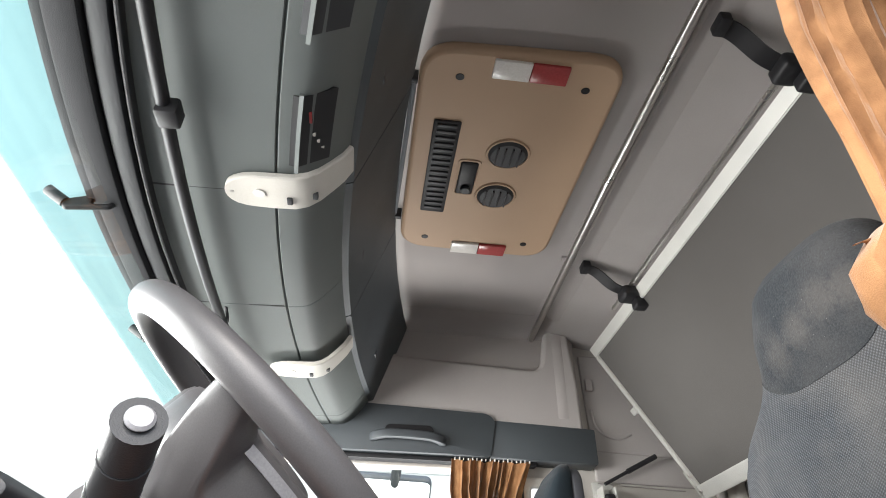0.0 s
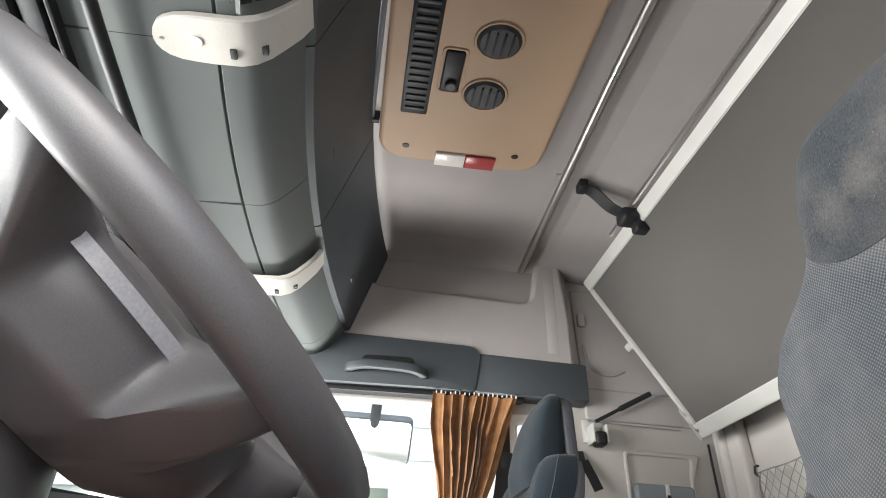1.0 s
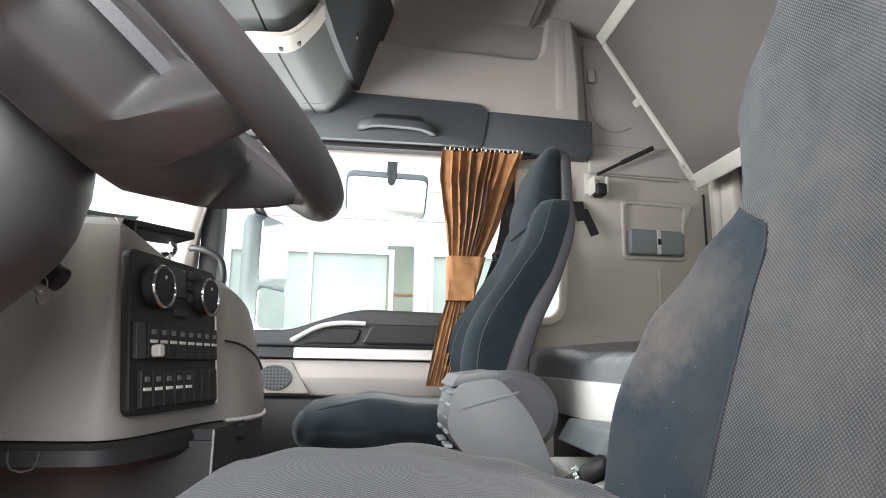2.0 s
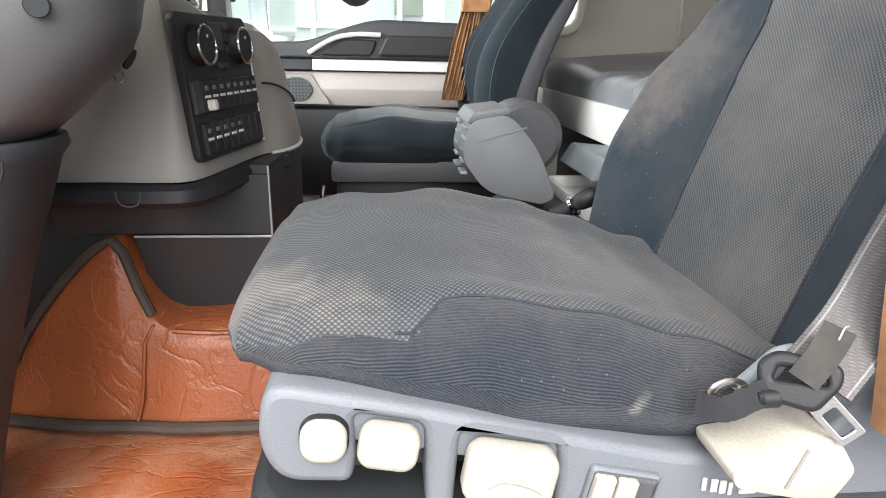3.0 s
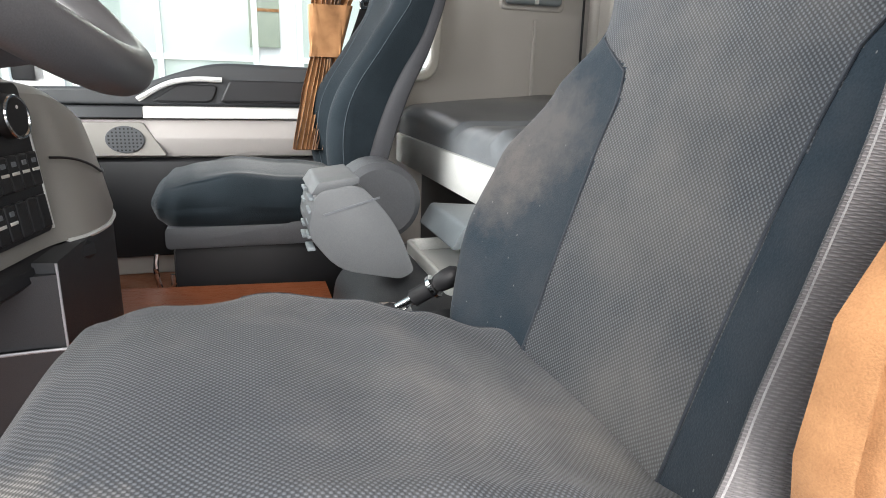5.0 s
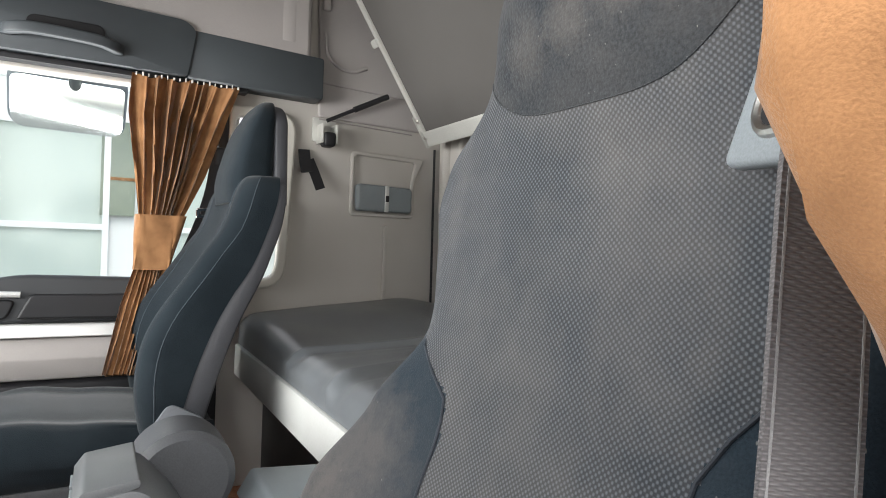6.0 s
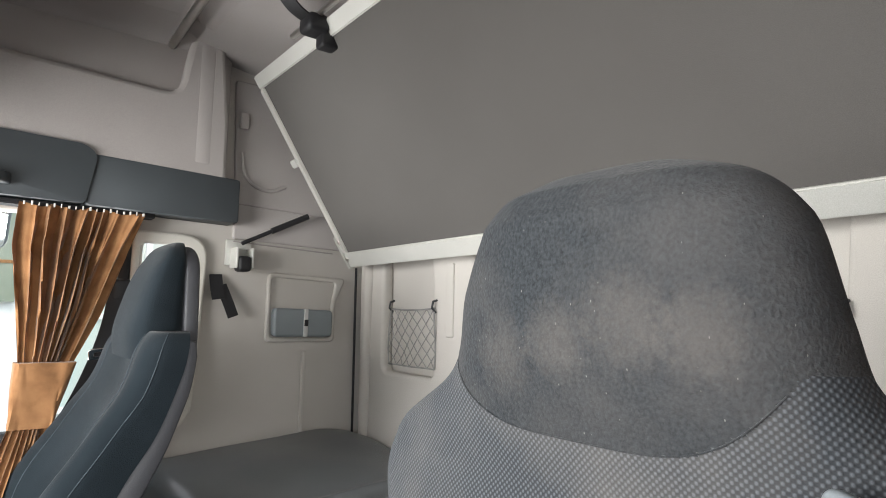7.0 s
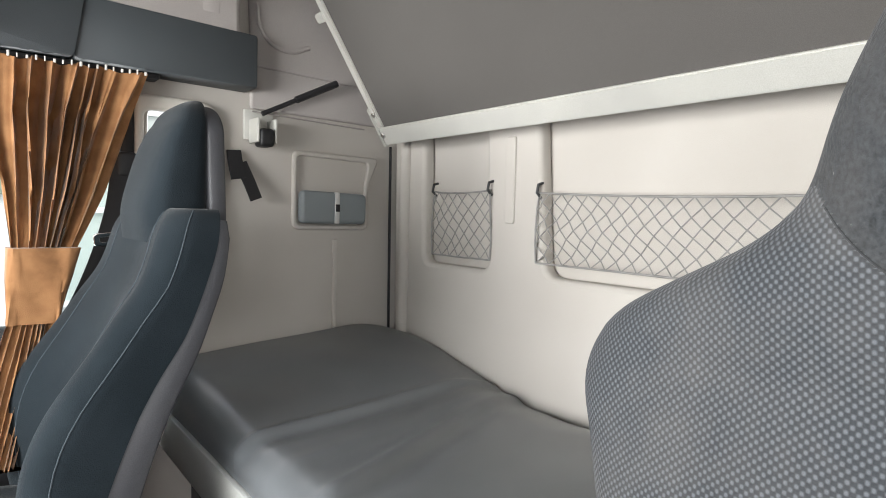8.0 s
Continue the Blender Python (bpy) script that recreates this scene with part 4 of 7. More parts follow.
def net(y0, y1, z0, z1, sag):
    t = thing("cargo_net", "grey elastic cord net across the wall pocket", "net", (XR - 0.02, (y0 + y1) / 2, z0), group="wall nets")
    n = max(5, round((y1 - y0) / 0.038))
    bms = []
    def P(a, b):
        y, z = y0 + (y1 - y0) * a, z0 + (z1 - z0) * b
        return (XR - 0.026 - 0.012 * math.sin(math.pi * a) * b + 0.004 * math.sin(9 * a + 5 * b), y + 0.006 * math.sin(13 * a * b + 3), z - sag * math.sin(math.pi * a) * b)
    m = max(3, round(n * (z1 - z0) / (y1 - y0)))
    for k in range(-m, n + 1):
        for sgn in (1, -1):
            pts = []
            for j in range(9):
                b = j / 8
                a = (k + b * m) / n
                if 0 <= a <= 1:
                    pts.append(P(a if sgn > 0 else 1 - a, b))
            if len(pts) > 1:
                bms.append(tube(pts, 0.0013, 5, up=(1, 0, 0)))
    part("mesh", join(*bms), M_NET, t)
    part("top_cord", tube([P(a, 1) for a in np.linspace(0, 1, 13)], 0.0022, 6, up=(1, 0, 0)), M_NET, t)
    part("side_cord", tube([P(0, b) for b in np.linspace(0, 1, 5)], 0.0022, 6, up=(1, 0, 0)), M_NET, t)
    part("side_cord", tube([P(1, b) for b in np.linspace(0, 1, 5)], 0.0022, 6, up=(1, 0, 0)), M_NET, t)
    part("bottom_cord", tube([P(a, 0) for a in np.linspace(0, 1, 13)], 0.0022, 6, up=(1, 0, 0)), M_NET, t)
    for a in (0, 1):
        h = P(a, 1)
        part("hook", tube([(h[0] + 0.006, h[1], h[2] - 0.012), (h[0] - 0.008, h[1], h[2]), (h[0] - 0.004, h[1], h[2] + 0.018), (h[0] + 0.01, h[1], h[2] + 0.022)], 0.0035, 6, up=(0, 1, 0)), M_DARK, t)
net(0.581, 0.813, 0.94, 1.108, 0.006)
net(-0.43, 0.43, 0.945, 1.10, 0.012)
net(-0.855, -0.605, 0.94, 1.108, 0.006)

# ---- lower bunk ----
lb = thing("lower_bunk", "lower bunk with a dark grey fitted mattress and white side board", "bunk bed", (0.75, 0, 0.5))
def bunk_top(x, y):
    k = (x - 0.44) / 0.64
    dip = 0.034 * math.exp(-((y - 0.32) / 0.22) ** 2) * k
    fold = 0.0
    for y0, slope, crest, w, hollow, reach in ((0.478, 0.10, 0.007, 0.011, 0.007, 0.024), (0.20, 0.42, 0.009, 0.020, 0.008, 0.030), (0.33, 0.25, 0.002, 0.02, 0.002, 0.03), (-0.35, 0.2, 0.005, 0.03, 0.004, 0.04), (-0.60, 0.1, 0.006, 0.03, 0.004, 0.05)):
        q = y - y0 - slope * (x - 0.42) - 0.006 * math.sin(9 * x)
        fold += (crest * math.exp(-(q / w) ** 2) - hollow * math.exp(-((q + w + 0.8 * reach) / reach) ** 2)) * (0.75 + 0.25 * math.sin(5 * x - 1))
    fold += 0.004 * math.sin(17 * (x + 0.5 * y) + 1.0) * math.exp(-((y - 0.75) / 0.2) ** 2)
    rise = 0.055 * table(y, [(0.45, 0.0), (0.95, 1.0)]) * (0.4 + 0.6 * k)
    return 0.668 + 0.02 * k - dip + fold + rise - 0.04 * max(0.0, (k - 0.72) / 0.28) ** 2
rings = []
nx, ny = 40, 220
for j in range(ny + 1):
    y = -0.89 + 1.89 * j / ny
    ring = [(0.425, y, 0.600)] + [(0.425 + 0.645 * (i / nx), y, bunk_top(0.425 + 0.645 * i / nx, y) - 0.03 * max(0, 1 - i / 3) ** 2) for i in range(nx + 1)] + [(1.07, y, 0.600)]
    rings.append(ring)
part("mattress", loft(rings), M_MATT, lb, angle=60)
part("side_board", box(0.415, 0.432, -0.89, 1.0, 0.512, 0.602, 0.005), M_BOARD, lb)
part("base_board", box(0.433, 1.07, -0.89, 1.0, 0.53, 0.596, 0.004), M_BUNK, lb)
lk = solid("under_bunk_locker", box(0.50, 1.06, -0.89, 1.0, ZF, 0.515, 0.01), M_BLACK, "black storage locker under the lower bunk", "locker")
# ---- seats ----
# Tables of height and value for each seat: front line, half width, thickness, bolster, seams and the headrest's lower edge.
DRIVER = dict(
    XF=[(0.42, 0.215), (0.57, 0.258), (0.65, 0.283), (0.78, 0.325), (0.85, 0.340), (0.92, 0.355), (0.976, 0.360), (1.02, 0.350), (1.06, 0.336), (1.10, 0.330), (1.15, 0.333), (1.17, 0.345), (1.182, 0.365), (1.188, 0.39)],
    WB=[(0.42, 0.205), (0.48, 0.255), (0.54, 0.280), (0.61, 0.288), (0.68, 0.280), (0.75, 0.255), (0.83, 0.238), (0.90, 0.262), (0.945, 0.275), (0.975, 0.267), (0.995, 0.246), (1.015, 0.210), (1.035, 0.171), (1.05, 0.150), (1.062, 0.140), (1.09, 0.130), (1.12, 0.118), (1.145, 0.105), (1.165, 0.087), (1.176, 0.067), (1.183, 0.043), (1.187, 0.02), (1.188, 0.008)],
    OUT=[(0.42, 0.82), (0.60, 0.76), (0.80, 0.84), (0.92, 0.79), (1.0, 0.82), (1.05, 1.0), (1.10, 1.08), (1.16, 1.20), (1.19, 1.2)],
    TB=[(0.42, 0.11), (0.7, 0.13), (1.0, 0.11), (1.06, 0.12), (1.14, 0.11), (1.175, 0.07), (1.188, 0.01)],
    BB=[(0.42, 0.07), (0.50, 0.104), (0.60, 0.112), (0.68, 0.098), (0.76, 0.055), (0.83, 0.012), (0.92, 0.008), (1.05, 0.0), (1.19, 0.0)],
    SEAM=[(0.42, 0.120), (0.70, 0.118), (0.76, 0.116), (0.785, 0.124), (0.832, 0.226), (0.84, 0.5)],
    SEAM_OUT=[(0.42, 0.110), (0.75, 0.116), (0.80, 0.122), (0.83, 0.140), (0.86, 0.166), (0.93, 0.176), (0.985, 0.178), (1.005, 0.25)],
    HEAD=(1.013, 0.05, 0.128, 4), ZS=((0.42, 0.755, 50), (0.757, 0.855, 46), (0.860, 0.995, 22), (0.997, 1.072, 60), (1.077, 1.15, 12), (1.153, 1.188, 18)))


def lin(t, xs):
    return float(np.interp(t, [a for a, _ in xs], [b for _, b in xs]))


def half(S, z, y):
    """Half the backrest's width at a height, on one side of the middle."""
    return curve(z, S["WB"]) * (1.0 if y >= 0 else curve(z, S["OUT"]))


def back_front(S, y, z):
    """The backrest's front surface: x at the distance y from the seat's middle and the height z."""
    w, T = half(S, z, y), table(z, S["TB"])
    s = min(1.0, abs(y) / w)
    bow = 0.004 * math.exp(-((z - S["HEAD"][0] - 0.09) / 0.05) ** 2) * (1 - s * s)
    bulge = table(z, S["BB"]) * (0.6 if y < 0 else 1.0)
    roll = 3.2 + 4.0 * table(z, [(0.74, 1.0), (0.86, 0.0)]) * (y > 0)
    return lin(z, S["XF"]) + T / 2 - T / 2 * max(0.0, 1 - s ** roll) ** 0.45 - bulge * s ** 3.0 * max(0.0, 1 - (max(0.0, s - 0.85) / 0.15) ** 2) + bow


def seam_inner(S, z, side=1):
    return lin(z, S["SEAM"] if side > 0 else S["SEAM_OUT"])


def head_line(S, y):
    z0, rise, w, k = S["HEAD"]
    return z0 + rise * min(1.0, abs(y) / w) ** k


def cloth(qs, uv, T):
    """A sheet out of four-cornered pieces, with its cloth laid along it in metres."""
    bm = bmesh.new()
    lay = bm.loops.layers.uv.new("cloth")
    seen = {}
    for q, st in zip(qs, uv):
        vs, tx = [], []
        for p, c in zip(q, st):
            key = tuple(round(v, 6) for v in p)
            if key not in seen:
                seen[key] = bm.verts.new(p)
            if seen[key] not in vs:
                vs.append(seen[key])
                tx.append(c)
        if len(vs) > 2:
            f = bm.faces.new(vs)
            for lp, c in zip(f.loops, tx):
                lp[lay].uv = c
    bm.transform(T)
    return bm


def lengths(grid):
    """For each point of a grid, how far it lies along its row from the row's middle, and along the column."""
    out = []
    mid = len(grid[0]) // 2
    down = 0.0
    for i, row in enumerate(grid):
        if i:
            down += (Vector(row[mid]) - Vector(grid[i - 1][mid])).length
        run = [0.0]
        for a, b in zip(row, row[1:]):
            run.append(run[-1] + (Vector(b) - Vector(a)).length)
        out.append([(v - run[mid], down) for v in run])
    return out


def seat_back(t, S, cy, bolster_mat, knit_mat, shell_mat, head_mat):
    """A one-piece backrest and headrest out of the tables S, under the seat t."""
    T = pose(0, cy, 0)
    zs = [float(v) for z0, z1, k in S["ZS"] for v in np.linspace(z0, z1, k)]
    n = 96
    ss = [math.sin(math.pi / 2 * v) for v in np.linspace(-1, 1, n + 1)]
    groups = {"backrest": [], "bolster": [], "bolster_far": [], "headrest": [], "back_shell": []}
    grid = [[(back_front(S, s * half(S, z, s), z), s * half(S, z, s), z) for s in ss] for z in zs]
    tip = max(S["SEAM"][-1][0], S["SEAM_OUT"][-1][0])
    cl = lengths(grid)
    maps = {k: [] for k in groups}
    for i in range(len(zs) - 1):
        for j in range(n):
            q = [grid[i][j], grid[i][j + 1], grid[i + 1][j + 1], grid[i + 1][j]]
            y, z = sum(p[1] for p in q) / 4, sum(p[2] for p in q) / 4
            if z > head_line(S, y):
                k = "headrest"
            elif z < tip and abs(y) > seam_inner(S, z, y):
                k = "bolster" if y > 0 else "bolster_far"
            else:
                k = "backrest"
            groups[k].append(q)
            maps[k].append([cl[i][j], cl[i][j + 1], cl[i + 1][j + 1], cl[i + 1][j]])
    for k, qs in groups.items():
        if not qs:
            continue
        bm = cloth(qs, maps[k], T)
        part(k.replace("_far", ""), bm, {"backrest": knit_mat, "headrest": head_mat}.get(k, bolster_mat), t, angle=80)
    # the rear half, a plastic shell
    rings = []
    for z in zs[::4] + [zs[-1]]:
        tt = table(z, S["TB"])
        xb = lin(z, S["XF"]) + tt / 2
        ring = [(xb, s * half(S, z, s), z) for s in ss[::3]]
        deep = (tt / 2 + 0.02) * table(z, [(0.95, 1.0), (1.04, 0.35)])
        nar = table(z, [(0.95, 0.985), (1.04, 0.86)])
        ring += [(xb + deep * (1 - abs(s) ** 3) ** 0.5 + 0.004, s * half(S, z, s) * nar, z) for s in reversed(ss[::3])]
        rings.append(ring)
    bm = loft(rings)
    bm.transform(T)
    part("back_shell", bm, shell_mat, t, angle=60)
    # seams
    for sd in (1, -1):
        pts = []
        st = S["SEAM"] if sd > 0 else S["SEAM_OUT"]
        for z in np.concatenate([np.linspace(0.44, st[-2][0], 24), np.linspace(st[-2][0], st[-1][0], 14)[1:]]):
            y = min(seam_inner(S, z, sd), half(S, z, sd) * 0.99)
            pts.append((back_front(S, sd * y, z) - 0.001, sd * y, z))
        bm = tube(pts, 0.0014, 6, up=(1, 0, 0))
        bm.transform(T)
        part("piping", bm, M_PIPED, t)
    pts = []
    for k in np.linspace(-0.95, 0.95, 50):
        y = S["HEAD"][2] * k
        z = head_line(S, y)
        pts.append((back_front(S, y, z) - 0.0005, y, z))
    bm = tube(pts, 0.0005, 6, up=(1, 0, 0))
    bm.transform(T)
    part("piping", bm, head_mat, t)


def seat(cy, dx, dz, knit_mat, side_mat, flat, label):
    """A seat thing with its cushion; its backrest is added to it."""
    t = thing("seat", label, "seat", (0.1 + dx, cy, 0.2))
    n = 96
    ss = [math.sin(math.pi / 2 * v) for v in np.linspace(-1, 1, n + 1)]
    # cushion
    T = pose(dx, cy, dz)
    def cush_w(x):
        if not flat:
            return table(x, [(-0.212, 0.09), (-0.207, 0.14), (-0.19, 0.178), (-0.15, 0.198), (0.0, 0.205), (0.2, 0.20), (0.30, 0.18), (0.36, 0.16)])
        return table(x, [(-0.19, 0.10), (-0.185, 0.16), (-0.165, 0.205), (-0.12, 0.228), (0.0, 0.238), (0.2, 0.24), (0.30, 0.22), (0.36, 0.19)])
    def cush_top(x):
        if flat:
            return table(x, [(-0.19, 0.475), (-0.18, 0.505), (-0.15, 0.530), (-0.09, 0.543), (0.0, 0.548), (0.12, 0.535), (0.36, 0.505)])
        return table(x, [(-0.212, 0.518), (-0.206, 0.538), (-0.185, 0.556), (-0.13, 0.567), (-0.05, 0.563), (0.05, 0.545), (0.12, 0.524), (0.20, 0.495), (0.30, 0.465), (0.36, 0.455)])
    def cush_bot(x):
        return table(x, [(-0.212, 0.520), (-0.20, 0.503), (-0.15, 0.493), (-0.06, 0.462), (0.0, 0.443), (0.1, 0.438), (0.36, 0.42)]) if not flat else table(x, [(-0.19, 0.465), (-0.175, 0.43), (-0.14, 0.405), (-0.05, 0.398), (0.36, 0.41)])
    def cush_z(s, x):
        zt, zb = cush_top(x), cush_bot(x)
        side = 0.5 * zt + 0.5 * zb
        bol = 0.016 * math.exp(-((abs(s) - 0.78) / 0.16) ** 2) * table(x, [(-0.12, 0), (0.0, 1), (0.36, 1)])
        return side + (zt - side) * max(0.0, 1 - abs(s) ** 3.0) ** 0.42 + bol
    xs = [float(v) for v in np.concatenate([np.linspace(-0.19 if flat else -0.212, -0.12, 14)[:-1], np.linspace(-0.12, 0.36, 70)])]
    grid = []
    for x in xs:
        w = cush_w(x)
        bulge = 0.006 * math.sin(x * 21) if flat else 0.0
        top = [(x, s * (w + (bulge if abs(s) > 0.8 else 0)), cush_z(s, x)) for s in ss]
        zb = cush_bot(x)
        low = [(x, s * w, (cush_top(x) + zb) / 2 - ((cush_top(x) - zb) / 2) * max(0.0, 1 - abs(s) ** 5.0) ** 0.5) for s in reversed(ss[1:-1:3])]
        grid.append(top + low)
    m = len(grid[0])
    def seam_c(x):
        return lin(x, [(-0.092, 0.205), (-0.056, 0.166), (0.0, 0.166), (0.30, 0.168)])
    sets = {"cushion": [], "cushion_side": []}
    cl = lengths([row[:n + 1] + row[n + 1:] + row[:1] for row in grid])
    maps = {k: [] for k in sets}
    for i in range(len(xs) - 1):
        for j in range(m):
            q = [grid[i][j], grid[i][(j + 1) % m], grid[i + 1][(j + 1) % m], grid[i + 1][j]]
            x, y = sum(p[0] for p in q) / 4, sum(p[1] for p in q) / 4
            up = j < n
            edge = abs(y) > cush_w(x) * table(x, [(-0.2, 1.0), (-0.10, 0.95)])
            k = "cushion_side" if not up or (x > -0.092 and abs(y) > seam_c(x)) or edge else "cushion"
            sets[k].append(q)
            maps[k].append([cl[i][j], cl[i][j + 1], cl[i + 1][j + 1], cl[i + 1][j]])
    for k, qs in sets.items():
        bm = cloth(qs, maps[k], T)
        part(k, bm, knit_mat if k == "cushion" else side_mat, t, angle=80)
    for sd in () if flat else (1, -1):
        pts = []
        for x in np.linspace(-0.088, 0.30, 36):
            y = min(seam_c(x), cush_w(x) * 0.93)
            pts.append((x, sd * y, cush_z(y / cush_w(x), x) + 0.0005))
        bm = tube(pts, 0.001, 6)
        bm.transform(T)
        part("piping", bm, M_PIPED, t)
    return t


M_OCHRE = mat("ochre_plastic", (0.52, 0.27, 0.03), 0.4, 0, None, 20, 0.2, 400, 0.05)
M_SLEEVE = mat("clear_belt_sleeve", (0.030, 0.028, 0.026), 0.65, 0, (0.055, 0.050, 0.045), 45, 0.3, 120, 0.15, spec=0.2)
M_PIPEP = mat("pale_teal_piping", (0.045, 0.062, 0.075), 0.8, 0, None, 40, 0.3, 900, 0.3)
M_PIPED = mat("seam_thread", (0.028, 0.034, 0.044), 0.85, 0, None, 40, 0.3, 900, 0.3)
SY = -0.535
M_SHELL = mat("lilac_grey_shell_plastic", (0.055, 0.057, 0.064), 0.5, 0, (0.047, 0.048, 0.055), 7, 0.2, 500, 0.2)
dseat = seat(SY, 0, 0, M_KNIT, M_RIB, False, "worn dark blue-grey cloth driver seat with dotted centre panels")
seat_back(dseat, DRIVER, SY, M_VELOUR, M_KNIT, M_BLACK, M_HEAD)
# base covers and switches of the driver's seat
upper_parts = list(dseat.children)
SB = -0.668
YO = -0.88
bp_out = rounded([(-0.145, 0.519), (-0.05, 0.501), (0.05, 0.478), (0.16, 0.453), (0.25, 0.455), (0.30, 0.52), (0.42, 0.56), (0.42, 0.27), (0.070, 0.27), (0.062, 0.40), (0.0585, 0.468), (-0.012, 0.482), (-0.014, 0.44), (-0.018, 0.38), (-0.034, 0.38), (-0.036, 0.44), (-0.038, 0.486), (-0.086, 0.495), (-0.084, 0.465), (-0.088, 0.443), (-0.138, 0.446), (-0.152, 0.475)], [0.02, 0.03, 0.03, 0.03, 0.03, 0.03, 0.02, 0.01, 0.01, 0.01, 0.008, 0.012, 0.01, 0.006, 0.006, 0.01, 0.008, 0.008, 0.006, 0.008, 0.018, 0.02])
bp_in = rounded([(-0.145, 0.505), (-0.05, 0.475), (0.05, 0.445), (0.16, 0.42), (0.24, 0.43), (0.28, 0.44), (0.30, 0.42), (0.30, 0.30), (-0.12, 0.30), (-0.15, 0.42)], 0.02)
part("side_cover", plate([bp_out], 0.05, 0.007, face((0, YO + 0.015, 0), (1, 0, 0), (0, 0, 1))), M_GREY, dseat)
part("inner_cover", plate([bp_in], 0.04, 0.012, face((0, SB + 0.22, 0), (1, 0, 0), (0, 0, 1))), M_GREY, dseat)
part("seat_pan", box(-0.12, 0.38, SB - 0.17, SB + 0.17, 0.33, 0.44, 0.01), M_DARK, dseat)
for k in range(5):
    z = 0.29 - 0.035 * k
    part("bellows", plate([rrect(0.50 - 0.012 * (k % 2), 0.46 - 0.012 * (k % 2), 0.05, 0.12, SB)], 0.034, 0.012, face((0, 0, z), (1, 0, 0), (0, 1, 0))), M_BLACK, dseat)
def side_plate(nm, cx, cz, w, h, r, th, mt, parent, label="", tilt=0.2):
    return part(nm, plate([rrect(w, h, r)], th, min(0.006, th / 3, w * 0.12), face((cx, YO - 0.012 - th / 2 + 0.006, cz), (math.cos(tilt), 0, -math.sin(tilt)), (math.sin(tilt), 0, math.cos(tilt)))), mt, parent, label)
# raised black plate: painted shade round the first lever, whose well is grey
side_plate("lever_recess", -0.1055, 0.4815, 0.0335, 0.032, 0.013, 0.010, M_BLACK, dseat, tilt=0.05)
for cx, cz, w, h, r in ((-0.1055, 0.4815, 0.0315, 0.0300, 0.012), (-0.0620, 0.4745, 0.042, 0.032, 0.011), (0.0225, 0.452, 0.066, 0.043, 0.012)):
    lv = side_plate("lever", cx, cz, w, h, r, 0.014 if w < 0.06 else 0.02, M_WHITE, dseat, "cream plastic adjusting lever", 0.06 if cx < -0.1 else 0.17)
    if w > 0.06:
        part("grip_lip", tube(smooth_path([(cx - 0.018, YO - 0.026, cz - 0.002), (cx - 0.006, YO - 0.027, cz + 0.003), (cx + 0.012, YO - 0.027, cz - 0.002), (cx + 0.022, YO - 0.026, cz - 0.009)], 4), 0.0018, 6), M_WHITE, lv)
for cx, cz, w, h in ((-0.0620, 0.481, 0.056, 0.024), (0.0235, 0.465, 0.078, 0.026)):
    part("lever_well", plate([rrect(w, h, 0.003)], 0.006, 0.001, face((cx, YO - 0.001, cz), (math.cos(0.19), 0, -math.sin(0.19)), (math.sin(0.19), 0, math.cos(0.19)))), M_GREY, dseat)
for k in range(4):
    part("skirt_fold", plate([rrect(0.56 - 0.02 * (k % 2), 0.46, 0.06, 0.11, SB)], 0.03, 0.013, face((0, 0, 0.405 - 0.031 * k), (1, 0, 0), (0, 1, 0))), M_DARK, dseat)
sw = side_plate("switch_panel", 0.107, 0.432, 0.055, 0.033, 0.004, 0.009, M_GREY, dseat)
side_plate("inset", 0.107, 0.432, 0.051, 0.029, 0.003, 0.011, M_GREYD, sw)
for cx, cz, w in ((0.0905, 0.4353, 0.0155), (0.1075, 0.4319, 0.0155)):
    side_plate("rocker", cx, cz, w, 0.026, 0.002, 0.015, M_WHITE, sw)
for cz, r in ((0.4205, 0.0042), (0.4290, 0.0026), (0.4365, 0.0040)):
    part("pin", disc((0.1215 - 0.2 * (cz - 0.429), YO - 0.008, cz), (0, -1, 0), r, 0.008, 0.001, 14), M_WHITE, sw)
bc = part("belt_cover", prism(rounded([(0.163, 0.473), (0.168, 0.460), (0.238, 0.445), (0.252, 0.469), (0.233, 0.494), (0.208, 0.491), (0.190, 0.476)], 0.006), "y", YO - 0.05, YO, 0.008), M_WHITE, dseat, "cream plastic belt anchor cover")
part("groove", ribbon([(0.203, YO - 0.0502, 0.459), (0.213, YO - 0.0502, 0.487)], 0.0022, 0.002, (0, -1, 0)), M_TAUPE, bc)
for k, w in enumerate((0.003, 0.005, 0.005, 0.003)):
    part("mark", box(0.170 + 0.007 * k, 0.170 + 0.007 * k + w, YO - 0.0125, YO - 0.0105, 0.428 - 0.0015 * k, 0.438 - 0.0015 * k, 0.0004), M_LENS, dseat)
part("mark", box(0.200, 0.213, YO - 0.0125, YO - 0.0105, 0.424, 0.427, 0.0004), M_LENS, dseat)
for ob in dseat.children_recursive:
    if ob not in upper_parts:
        ob.data.transform(Matrix.Translation((-0.0343, 0.125, 0.0007)) @ Matrix.Diagonal((0.931, 0.98, 1.005, 1)))
belt = thing("seat_belt", "grey woven seat belt hanging from the driver seat shoulder", "seat belt", (0.3, -0.87, 0.6))
BPTS = smooth_path([(0.330, -0.720, 0.985), (0.318, -0.722, 0.95), (0.312, -0.724, 0.90), (0.304, -0.727, 0.83), (0.291, -0.730, 0.75), (0.266, -0.732, 0.67), (0.232, -0.742, 0.60), (0.204, -0.756, 0.56), (0.172, -0.770, 0.53)], 8)
